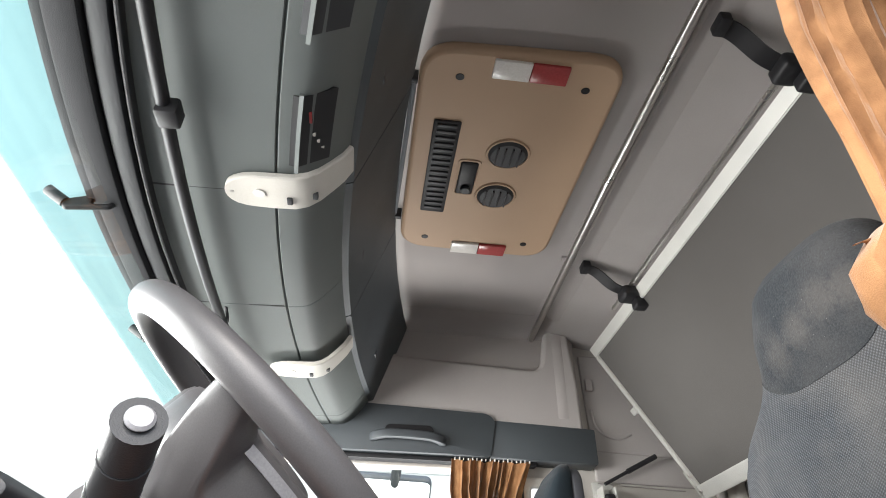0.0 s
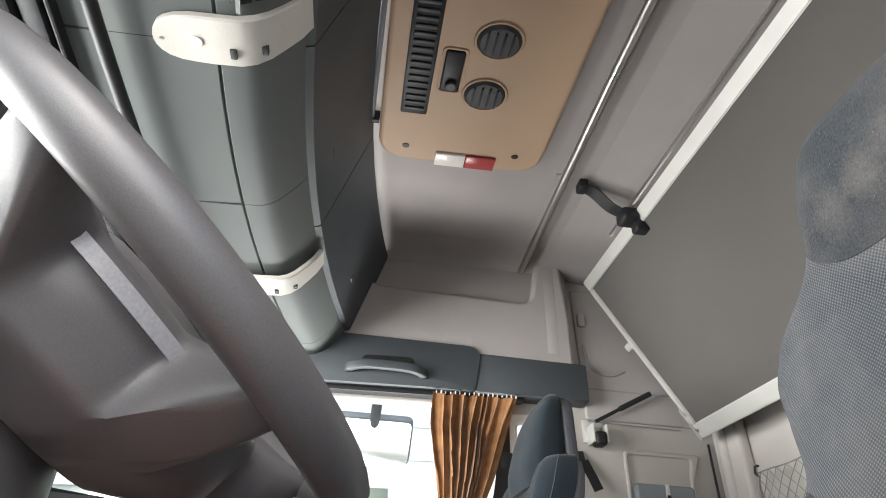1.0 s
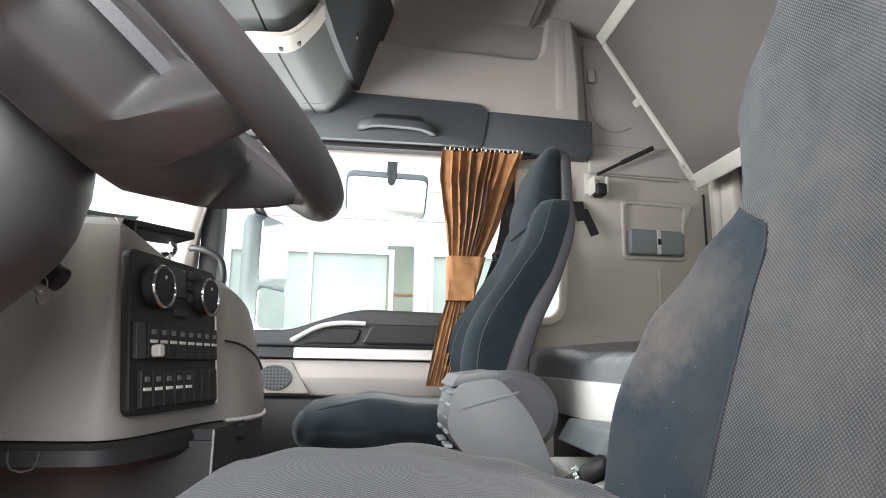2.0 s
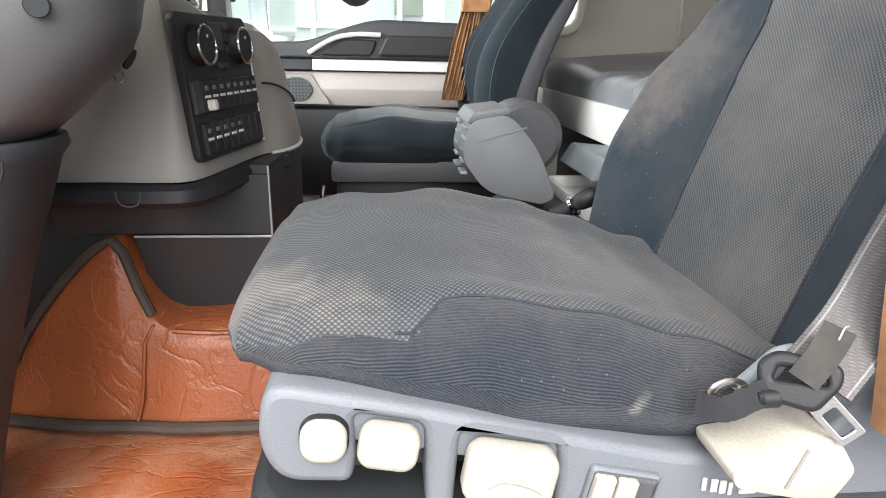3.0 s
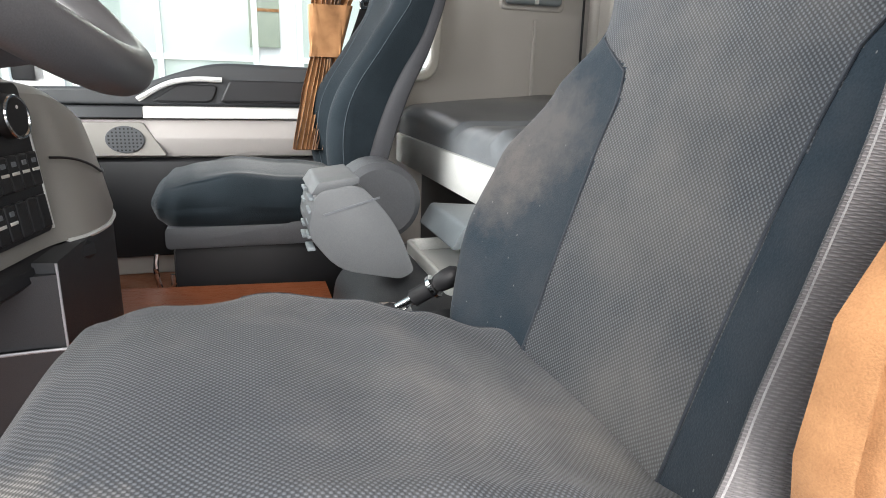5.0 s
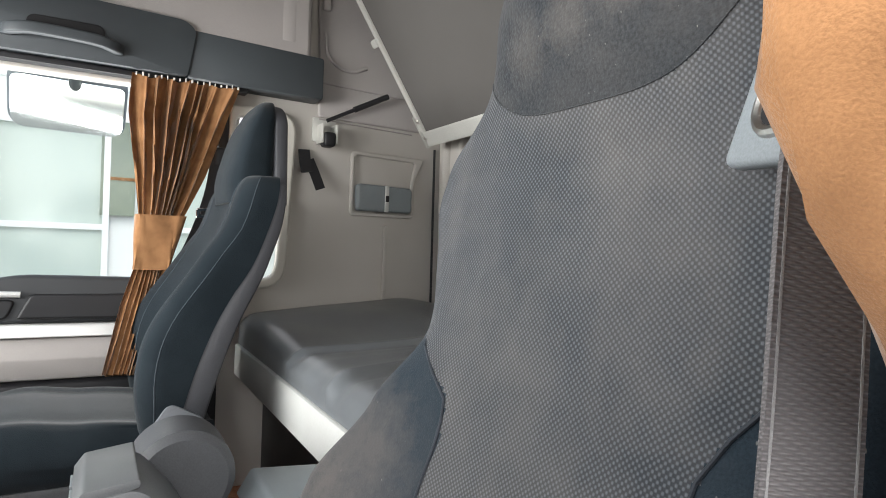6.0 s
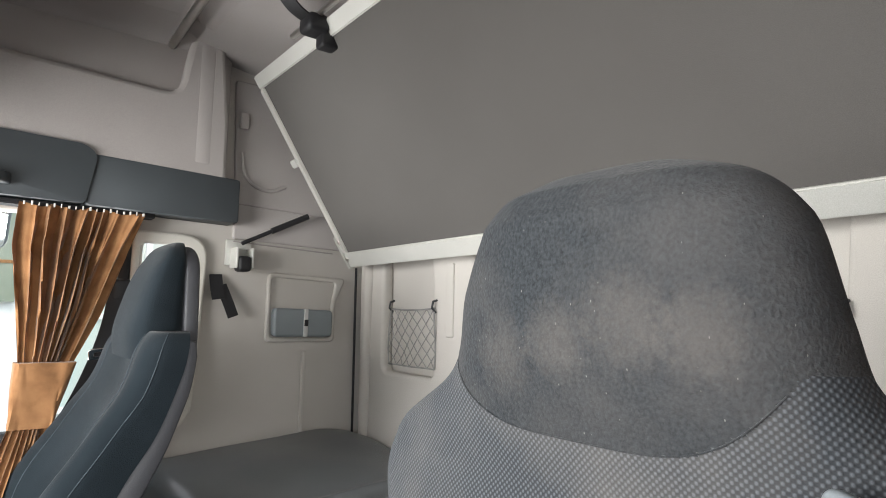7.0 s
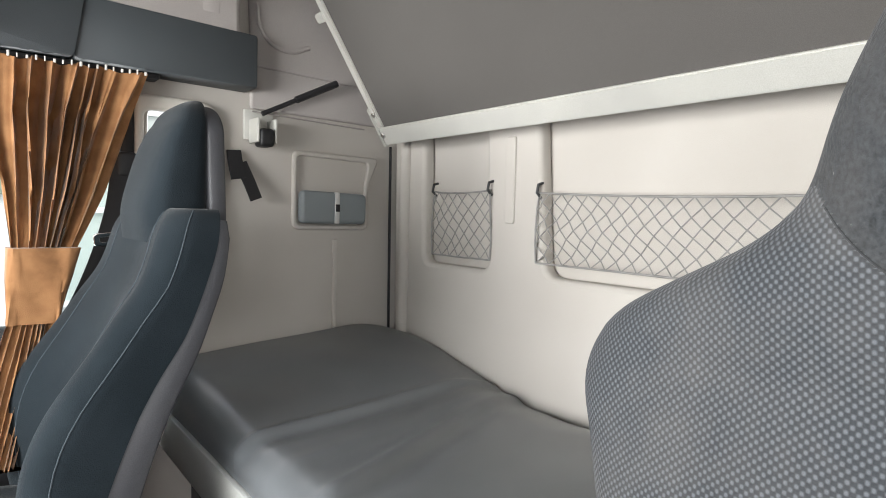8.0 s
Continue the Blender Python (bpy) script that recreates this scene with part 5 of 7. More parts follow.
BUP = [Vector((-0.35, -0.93, 0.1)).lerp(Vector((-0.55, -0.8, 0.35)), (k / (len(BPTS) - 1)) ** 2) for k in range(len(BPTS))]
part("webbing", ribbon(BPTS, 0.043, 0.003, BUP), M_BELT, belt)
for o in (-0.0185, 0.0185):
    part("edge_line", sweep(BPTS, [(o - 0.0006, -0.0018), (o + 0.0006, -0.0018), (o + 0.0006, 0.0018), (o - 0.0006, 0.0018)], False, BUP), M_BELTE, belt)
belt_upper = list(belt.children)
TG = face((0.174, -0.945, 0.431), (0.79, -0.61, 0.0), (0.25, 0.33, 0.91))
part("tongue", plate([rounded([(-0.024, -0.020), (0.016, -0.021), (0.030, 0.006), (0.027, 0.020), (-0.018, 0.021), (-0.031, 0.008)], 0.008), rounded([(-0.017, -0.003), (0.020, 0.002), (0.016, 0.011), (-0.015, 0.008)], 0.003)], 0.011, 0.004, TG), M_BLACK, belt)
part("blade", plate([rounded([(-0.011, -0.002), (0.011, -0.002), (0.011, 0.048), (-0.011, 0.048)], 0.003), rrect(0.012, 0.022, 0.002, 0, 0.031)], 0.004, 0.001, face((0.184, -0.947, 0.424), (0.685, -0.12, 0.71), (0.62, -0.42, -0.66))), M_CHROME, belt)
part("sleeve", ribbon(smooth_path([(0.200, -0.944, 0.476), (0.188, -0.948, 0.455), (0.174, -0.950, 0.434)], 5), 0.023, 0.005, [Vector((-0.55, -0.72, 0.42))] * 11), M_SLEEVE, belt)
part("stitch", tube(smooth_path([(0.187, -0.960, 0.474), (0.199, -0.949, 0.478), (0.212, -0.938, 0.474)], 4), 0.0006, 6), M_BAND, belt)
low = smooth_path([(0.160, -0.940, 0.424), (0.142, -0.940, 0.414), (0.124, -0.936, 0.402), (0.110, -0.920, 0.398)], 6)
part("lower_webbing", ribbon(low, 0.020, 0.006, [Vector((-0.5 + 0.25 * math.sin(1.3 * k), -0.72, 0.42 + 0.3 * math.sin(1.9 * k))) for k in range(len(low))]), M_RUBBER, belt)
part("loop", disc((0.164, -0.943, 0.416), (-1, 0.1, -0.1), 0.008, 0.018, 0.003, 14), M_BLACK, belt)
for rr_ in (0.015, 0.010):
    part("spring", tube([(0.131 + rr_ * math.cos(a), -0.925 - 0.2 * rr_ * math.sin(a), 0.411 + rr_ * 0.8 * math.sin(a)) for a in np.linspace(0, 2 * math.pi, 21)[:-1]], 0.0025, 6, True, up=(0, 1, 0)), M_STEEL, belt)
part("anchor_cap", plate([rounded([(-0.028, -0.014), (0.01, -0.018), (0.034, 0.016), (0.012, 0.02)], 0.008)], 0.012, 0.005, face((0.168, -0.908, 0.421), (0.9, 0.0, 0.3), (-0.2, -0.3, 0.9))), M_GREYB, belt)
for ob in belt.children:
    if ob not in belt_upper:
        ob.data.transform(Matrix.Translation((0.156, -0.775, 0.531)) @ Matrix.Scale(0.78, 4) @ Matrix.Translation((-0.174, 0.945, -0.431)))
bo = thing("belt_outlet", "grey plastic belt outlet plate on the seat shoulder", "belt guide", (0.37, -0.84, 0.91))
BM = face((0.334, -0.701, 0.984), (-0.30, -0.95, 0.0), (0.22, -0.05, 0.97))
part("plate", plate([rounded([(-0.040, -0.030), (0.040, -0.034), (0.046, 0.024), (-0.030, 0.036)], 0.007)], 0.012, 0.004, BM), M_GREYB, bo)
part("slot", plate([rrect(0.050, 0.024, 0.011, 0.006, -0.004)], 0.014, 0.002, BM), M_BLACK, bo)
part("slot_ring", tube([BM @ Vector((x, y, 0.006)) for x, y in rrect(0.052, 0.026, 0.012, 0.006, -0.004)], 0.0032, 8, True, up=BM.to_3x3() @ Vector((0, 0, 1))), M_STEEL, bo, "bright metal ring")
part("roller", disc(BM @ Vector((0.002, -0.007, 0.005)), BM.to_3x3() @ Vector((0.5, 0, 1)), 0.0075, 0.008, 0.003, 20), M_OCHRE, bo, "ochre roller")
for k in range(5):
    part("mark", plate([rrect(0.0045, 0.012, 0.001, -0.014 + 0.0085 * k, 0.0195)], 0.002, 0.0004, BM @ Matrix.Translation((0, 0, 0.0065))), M_BAND, bo)
pseat = seat(0.635, -0.06, -0.045, M_VELOURP, M_VELOURP, True, "dark teal velour passenger seat with grey plastic shell")
pb = prism(rounded([(-0.215, 0.335), (0.24, 0.335), (0.30, 0.42), (0.12, 0.42), (0.05, 0.385), (-0.215, 0.385)], 0.012), "y", 0.41, 0.86, 0.01)
part("seat_frame", pb, M_GREYD, pseat)
part("skirt", prism([(-0.21, 0.105), (0.20, 0.105), (0.22, 0.334), (-0.205, 0.334)], "y", 0.44, 0.83, 0.015), M_BLACK, pseat)
part("release_loop", tube(smooth_path([(-0.236, 0.415, 0.325), (-0.240, 0.412, 0.28), (-0.230, 0.41, 0.236), (-0.208, 0.41, 0.238), (-0.206, 0.412, 0.275)], 4), 0.006, 8), M_CHROME, pseat)
part("hinge_cover", prism(rounded([(0.12, 0.40), (0.28, 0.40), (0.27, 0.50), (0.20, 0.54)], 0.02), "y", 0.375, 0.41, 0.008), M_GREY, pseat)
# armrest of the passenger seat
arm = thing("armrest", "blue-grey plastic armrest wedge with a ribbed nose", "armrest", (0.12, 0.0, 0.5))
wp = rounded([(0.055, 0.545), (0.07, 0.61), (0.135, 0.622), (0.19, 0.56), (0.222, 0.475), (0.20, 0.463), (0.10, 0.485)], [0.02, 0.015, 0.02, 0.05, 0.01, 0.01, 0.03])
part("body", prism(wp, "y", -0.215, -0.03, 0.008), M_ARM, arm)
part("lid", prism(rounded([(0.062, 0.605), (0.135, 0.622), (0.135, 0.632), (0.075, 0.624)], 0.004), "y", -0.212, -0.035, 0.003), M_ARM, arm)
for k in range(5):
    z = 0.595 - 0.02 * k
    for y0, y1 in ((-0.20, -0.15), (-0.10, -0.05)):
        part("rib", box(0.060 - 0.001 * k, 0.068, y0, y1, z, z + 0.005, 0.001), M_GREYB, arm)
part("pivot", disc((0.205, 0.12, 0.555), (0, -1, 0), 0.075, 0.13, 0.012, 36), M_GREYD, arm)
part("strap_seam", ribbon([(0.08, -0.2165, 0.575), (0.165, -0.2165, 0.60)], 0.003, 0.002, (0, -1, 0)), M_GREY, arm)

moved(arm, -0.01, 0.035, -0.075)
settle(arm, (0.07, -0.1, 0.5), (0.977, 0.833, 0.951), (-0.014, 0.085, 0.074))
settle(pseat, (0.16, 0.55, 0.72), (0.996, 0.906, 0.956), (-0.014, 0.028, 0.041))


def passenger_back(t, cy):
    """Backrest with two full bolsters, a narrower headrest above its shoulders and a plastic shell behind."""
    crest = [(0.45, 0.150), (0.52, 0.138), (0.58, 0.128), (0.64, 0.127), (0.70, 0.138), (0.755, 0.163), (0.83, 0.215), (0.88, 0.248), (0.93, 0.282), (0.98, 0.301), (1.04, 0.316)]
    rear = [(0.45, 0.185), (0.52, 0.200), (0.64, 0.231), (0.73, 0.266), (0.79, 0.298), (0.86, 0.341), (0.965, 0.380), (1.012, 0.390), (1.06, 0.396)]
    shell_rear = [(0.45, 0.235), (0.62, 0.279), (0.73, 0.318), (0.82, 0.362), (0.88, 0.384), (0.94, 0.403), (1.02, 0.412), (1.06, 0.414)]
    trough = [(0.45, 0.075), (0.60, 0.080), (0.70, 0.078), (0.80, 0.058), (0.90, 0.030), (0.98, 0.016), (1.06, 0.006)]
    wide = [(0.45, 0.205), (0.56, 0.236), (0.66, 0.240), (0.80, 0.228), (0.95, 0.222), (1.06, 0.220)]
    ss = [math.sin(math.pi / 2 * v) for v in np.linspace(-1, 1, 61)]
    zs = [float(v) for v in np.linspace(0.45, 0.99, 46)] + [0.99 + 0.056 * math.sin(math.pi / 2 * v) for v in np.linspace(0, 1, 15)[1:]]
    rows = []
    for z in zs:
        e = max(0.0, (z - 0.99) / 0.056)
        cap = 1 - math.sqrt(max(0.0, 1 - e * e))
        w = curve(z, wide) * (1 - 0.13 * cap)
        x0, x1, dip = curve(z, crest) + 0.024 * cap, curve(z, rear), curve(z, trough)
        row = []
        for s in ss:
            a = abs(s)
            if a < 0.80:
                x = x0 + dip * math.cos(math.pi / 2 * a / 0.80) ** 1.3
            else:
                x = x0 + min(0.052, 0.6 * (x1 - x0)) * (1 - math.sqrt(max(0.0, 1 - ((a - 0.80) / 0.20) ** 2)))
            row.append((x, cy + w * s, z))
        rows.append([(x1, row[0][1], z)] + row + [(x1, row[-1][1], z)])
    groups = {"backrest": [], "bolster": [], "bolster_far": []}
    maps = {k: [] for k in groups}
    cl = lengths(rows)
    m = len(rows[0])
    for i in range(len(rows) - 1):
        for j in range(m - 1):
            a = abs((j + 0.5) / (m - 1) * 2 - 1)
            k = "backrest" if a < 0.58 else "bolster" if j < m / 2 else "bolster_far"
            groups[k].append([rows[i][j], rows[i][j + 1], rows[i + 1][j + 1], rows[i + 1][j]])
            maps[k].append([cl[i][j], cl[i][j + 1], cl[i + 1][j + 1], cl[i + 1][j]])
    top = rows[-1]
    for j in range(1, m - 1):
        groups["backrest"].append([top[0], top[j], top[j + 1], top[-1]])
        maps["backrest"].append([(0, 0), (0.01, 0), (0.01, 0.01), (0, 0.01)])
    for k, qs in groups.items():
        part(k.replace("_far", ""), cloth(qs, maps[k], Matrix()), M_VELOURP, t, angle=70)
    # the shell of the backrest, and the headrest with its own
    ring = lambda x0, x1, w, z, k: [((x0 + x1) / 2 - (x1 - x0) / 2 * math.copysign(abs(math.cos(b)) ** k, math.cos(b)), cy + w * math.copysign(abs(math.sin(b)) ** k, math.sin(b)), z) for b in np.linspace(0, 2 * math.pi, 49)[:-1]]
    part("back_shell", loft([ring(curve(z, rear) - 0.012, curve(z, shell_rear) - 0.006 * max(0.0, (z - 1.0) / 0.03), curve(z, wide) * (0.992 - 0.03 * max(0.0, (z - 1.0) / 0.03)), z, 0.25) for z in [float(v) for v in np.linspace(0.46, 1.0, 30)] + [1.01, 1.02, 1.028]]), M_SHELL, t, angle=60)
    front = [(0.99, 0.306), (1.04, 0.302), (1.10, 0.315), (1.156, 0.333), (1.20, 0.356)]
    hz = [float(v) for v in np.linspace(0.99, 1.17, 16)] + [1.17 + 0.064 * math.sin(math.pi / 2 * v) for v in np.linspace(0, 1, 15)[1:]]
    head, back = [], []
    for z in hz:
        e = max(0.0, (z - 1.17) / 0.064)
        cap = math.sqrt(max(0.0, 1 - e * e))
        w = curve(z, [(0.99, 0.135), (1.06, 0.131), (1.17, 0.120)]) * (0.35 + 0.65 * cap)
        xf = curve(z, front) + 0.055 * (1 - cap) - 0.01 * e
        head.append(ring(xf, 0.412, w, z, 0.55))
        back.append(ring(0.396, 0.436 - 0.012 * (1 - cap), w * 0.97 * (1 - 0.03 * e), z - 0.008 * e, 0.4))
    part("headrest", loft(head), M_VELOURP, t, angle=70)
    part("headrest_shell", loft(back), M_SHELL, t, angle=60)
    for s in (0.62, -0.62, 0.985, -0.985):
        j = min(range(len(ss)), key=lambda q: abs(ss[q] - s)) + 1
        part("piping", tube([tuple(Vector(r[j]) + Vector((-0.0006, 0, 0))) for r in rows[2:-3:2]], 0.0011, 6, up=(0, 1, 0)), M_PIPEP, t)


passenger_back(pseat, 0.6625)

# ---- floor tunnel, console between the seats, gear lever ----
tun = thing("engine_tunnel", "tan creased leatherette engine tunnel cover with brown binding", "tunnel cover", (-0.3, 0, 0.03), kind="structure")
def tunnel_ring(x):
    zt = lin(x, [(-0.72, 0.075), (-0.70, 0.12), (-0.67, 0.175), (-0.63, 0.232), (-0.58, 0.292), (-0.535, 0.338), (-0.505, 0.360), (-0.492, 0.362), (-0.480, 0.335), (-0.468, 0.285), (-0.456, 0.245), (-0.44, 0.220), (-0.415, 0.207), (0.15, 0.19)])
    ys = table(x, [(-0.90, 0.22), (-0.50, 0.275), (-0.40, 0.285), (0.15, 0.285)])
    b = 0.04
    half = [(-ys - 0.012, 0.03), (-ys, 0.03 + 0.05), (-ys + 0.008, zt - b), (-ys + b * 0.4, zt - b * 0.35), (-ys + b * 1.2, zt)]
    wide = table(x, [(-0.42, 0.0), (-0.34, 0.13)])
    return [(x, y, z) for y, z in half] + [(x, -y + wide, z) for y, z in reversed(half)]
part("cover", loft([tunnel_ring(float(x)) for x in np.linspace(-0.70, 0.15, 70)]), M_LEATHER, tun, angle=50)
part("binding", tube([(float(x), -table(float(x), [(-0.90, 0.22), (-0.50, 0.275), (-0.40, 0.285), (0.15, 0.285)]) - 0.02, 0.03 + 0.008) for x in np.linspace(-0.72, 0.1, 20)], 0.010, 8), M_PIPING, tun)
part("edge_binding", tube([tuple(Vector(tunnel_ring(float(x))[3]) + Vector((0, -0.002, 0.004))) for x in np.linspace(-0.69, -0.45, 16)], 0.008, 8), M_PIPING, tun)
part("core", box(-0.98, -0.50, -0.20, 0.20, 0.03, 0.45, 0.02), M_BLACK, tun)
part("seam", tube([(p[0] - 0.012 * (4 - k), p[1] - 0.003, p[2] + 0.001) for k, p in enumerate(tunnel_ring(-0.438)[:5])], 0.003, 6, up=(1, 0, 0)), M_LEATHER, tun)
part("fold", tube([tuple(Vector(tunnel_ring(float(x))[3]) + Vector((0, 0, 0.001))) for x in np.linspace(-0.42, 0.1, 12)], 0.004, 6), M_LEATHER, tun)
con = thing("centre_console", "dark grey plastic console with an open bin between the seats", "console", (0.3, -0.1, 0.25))
part("body", prism(rounded([(0.12, 0.25), (0.62, 0.25), (0.62, 0.46), (0.22, 0.46), (0.14, 0.40)], [0, 0, 0.02, 0.03, 0.03]), "y", -0.30, 0.10, 0.012), M_DARK, con)
part("bin", plate([rrect(0.26, 0.30, 0.02, 0.40, -0.10), rrect(0.24, 0.28, 0.015, 0.40, -0.10)], 0.03, 0.004, face((0, 0, 0.47), (1, 0, 0), (0, 1, 0))), M_BOARD, con)
part("bin_floor", box(0.29, 0.51, -0.23, 0.03, 0.455, 0.463, 0.001), M_BOARD, con)
part("lid", prism(rounded([(0.30, 0.515), (0.325, 0.56), (0.46, 0.548), (0.48, 0.53)], 0.008), "y", -0.16, 0.06, 0.006), M_GREYB, con, "blue-grey plastic tray lid")
gl = thing("gear_lever", "black and chrome gear lever on a grey console", "gear lever", (0.16, -0.33, 0.43))
part("housing", disc((0.13, -0.34, 0.30), (0, 0, 1), 0.10, 0.15, 0.03, 36, 0.075), M_GREYB, gl)
part("collar", tube([(0.155 + 0.03 * math.cos(a), -0.33 + 0.03 * math.sin(a), 0.458) for a in np.linspace(0, 2 * math.pi, 25)[:-1]], 0.008, 8, True), M_CHROME, gl)
part("gaiter", disc((0.155, -0.33, 0.445), (0.3, -0.05, 1), 0.03, 0.03, 0.008, 20, 0.014), M_BLACK, gl)
part("shaft", tube([(0.16, -0.33, 0.46), (0.20, -0.345, 0.49)], 0.008, 10), M_CHROME, gl)
part("grip", tube([(0.19, -0.34, 0.483), (0.215, -0.35, 0.502)], 0.013, 14), M_BLACK, gl)
part("ring", tube([(0.214, -0.35, 0.502), (0.218, -0.352, 0.505)], 0.018, 16), M_CHROME, gl)
part("knob", loft([[Vector((0.218, -0.352, 0.505)) + (Vector((0.05, -0.018, 0.037)).normalized() * d) + (Vector((0.6, 0, -0.8)) * math.cos(a) + Vector((0.25, 0.94, 0.2)) * math.sin(a)) * r for a in np.linspace(0, 2 * math.pi, 17)[:-1]] for d, r in ((0, 0.010), (0.006, 0.0135), (0.02, 0.0155), (0.033, 0.0145), (0.039, 0.010), (0.041, 0.002))]), M_BLACK, gl)

for ob in (con, gl):
    moved(ob, -0.012, 0.038, -0.085)
settle(con, (0.29, -0.07, 0.42), (0.96, 0.913, 0.88), (-0.029, 0.054, 0.075))
settle(gl, (0.18, -0.31, 0.41), (0.977, 0.9, 0.9), (-0.021, 0.088, 0.085))
settle(tun, (-0.49, -0.27, 0.17), (0.885, 1.0, 0.868), (0.031, 0.012, 0.133))

# ---- dashboard ----
dash = thing("dashboard", "taupe and black plastic truck dashboard with a curved centre stack", "dashboard", (-0.5, -0.2, 0.5))
PLAN = smooth_path([(-0.84, -0.99, 0), (-0.75, -0.86, 0), (-0.68, -0.70, 0), (-0.63, -0.56, 0), (-0.56, -0.462, 0), (-0.46, -0.442, 0), (-0.37, -0.444, 0), (-0.324, -0.428, 0), (-0.300, -0.33, 0), (-0.276, -0.215, 0), (-0.240, -0.15, 0), (-0.228, -0.06, 0), (-0.255, 0.06, 0), (-0.36, 0.19, 0), (-0.54, 0.36, 0), (-0.64, 0.55, 0), (-0.66, 0.99, 0)], 5)
def outward(i):
    d = (PLAN[min(i + 1, len(PLAN) - 1)] - PLAN[max(i - 1, 0)]).normalized()
    return Vector((d.y, -d.x, 0))
def dash_ring(i, prof):
    """A profile of (distance out of the plan's line, height) set up at one point of the line."""
    n_ = outward(i)
    return [tuple(PLAN[i] + n_ * o + Vector((0, 0, z))) for o, z in prof]
def dash_top(y):
    return table(y, [(-0.99, 0.80), (-0.45, 0.795), (-0.2, 0.75), (0.0, 0.705), (0.3, 0.665), (0.99, 0.65)])
fas = []
for i, p in enumerate(PLAN):
    zt = dash_top(p.y)
    fas.append(dash_ring(i, [(-0.10, zt + 0.02), (-0.045, zt + 0.012), (-0.028, zt), (-0.022, zt - 0.02), (-0.006, 0.62), (0.006, 0.56), (0.004, 0.546), (-0.10, 0.546)]))
part("fascia", loft(fas), M_TAUPE, dash, angle=30)
top = [[tuple(PLAN[i] - outward(i) * 0.09 + Vector((0, 0, dash_top(p.y) + 0.019))), tuple(PLAN[i] - outward(i) * 0.105 + Vector((0, 0, dash_top(p.y) + 0.028))), (-1.02, p.y, 0.76), (-1.02, p.y, 0.70), tuple(PLAN[i] - outward(i) * 0.10 + Vector((0, 0, 0.60)))] for i, p in enumerate(PLAN)]
part("top", loft(top), M_DARK, dash)
lip = [dash_ring(i, [(0.006, 0.544), (0.022, 0.538), (0.024, 0.522), (0.012, 0.512), (-0.09, 0.512), (-0.09, 0.544)]) for i, p in enumerate(PLAN) if p.y < -0.16]
part("ledge", loft(lip), M_BLACK, dash)
low = [dash_ring(i, [(-0.010, 0.54), (-0.016, 0.42), (-0.020, 0.275), (-0.14, 0.275), (-0.14, 0.54)]) for i, p in enumerate(PLAN) if -0.30 < p.y]
part("lower_body", loft(low), M_DARK, dash)
def front(x):
    """How far the lower front comes back towards its rear corner."""
    return 0.052 * table(x, [(-0.40, 0.0), (-0.244, 1.0)])
XS = [float(v) for v in np.linspace(-0.56, -0.2445, 12)]
part("pedestal", loft([[(x, -0.290 + 0.3 * front(x), 0.278), (x, -0.354 + front(x), 0.440 - 0.3 * front(x)), (x, -0.20, 0.440), (x, -0.20, 0.278)] for x in XS if x > -0.46]), M_DARK, dash)
part("recess_panel", loft([[(x, -0.352 + front(x), 0.446 - 0.3 * front(x)), (x, -0.376 + 1.35 * front(x), 0.530), (x, -0.20, 0.530), (x, -0.20, 0.446)] for x in XS]), M_DARK, dash)
part("seam_strip", tube([(x, -0.357 + front(x), 0.443 - 0.3 * front(x)) for x in XS if x > -0.46], 0.0022, 6), M_STRIP, dash)
SIDE = smooth_path([(-0.2440, -0.300, 0), (-0.238, -0.20, 0), (-0.228, -0.10, 0), (-0.228, -0.02, 0), (-0.250, 0.06, 0)], 5)
part("side_panel", loft([[(p.x, p.y, 0.276), (p.x, p.y, 0.544), (p.x - 0.03, p.y + 0.004, 0.544), (p.x - 0.03, p.y + 0.004, 0.276)] for p in SIDE]), M_DARK, dash, angle=50)
part("corner_strip", tube([(-0.2435, -0.303, 0.544), (-0.2435, -0.302, 0.42), (-0.2435, -0.300, 0.30)], 0.0018, 6), M_STRIP, dash)
part("edge_strip", tube([(p.x + 0.005, p.y, 0.545) for p in PLAN if -0.19 < p.y < 0.35], 0.004, 6), M_SILVER, dash)
part("upper_seam", tube([(p.x - 0.004, p.y, dash_top(p.y) - 0.085) for p in PLAN if -0.19 < p.y < 0.5], 0.002, 6), M_BLACK, dash)
# instrument panel of climate knobs and two switch rows
PA, PB = Vector((-0.318, -0.437, 0)), Vector((-0.272, -0.212, 0))
pu = (PB - PA).normalized()
pn = Vector((pu.y, -pu.x, 0))
def panel_face(a, z):
    lean = -0.022 * (z - 0.57) / 0.20
    p = PA + pu * a + pn * (0.006 + lean)
    return Vector((p.x, p.y, z))
PV = (panel_face(0, 0.78) - panel_face(0, 0.57)).normalized()
def on_panel(nm, a0, a1, z0, z1, th, mt, parent, r=0.004, off=0.0, label=""):
    o = panel_face((a0 + a1) / 2, (z0 + z1) / 2) + pn * off
    return part(nm, plate([rrect(a1 - a0, (z1 - z0), r)], th, min(0.002, th / 3), face(o, pu, PV)), mt, parent, label)
ip = on_panel("control_panel", 0.0, 0.222, 0.57, 0.765, 0.012, M_BLACK, dash, 0.012)
on_panel("panel_edge", 0.219, 0.2225, 0.572, 0.70, 0.016, M_SILVER, ip, 0.001)
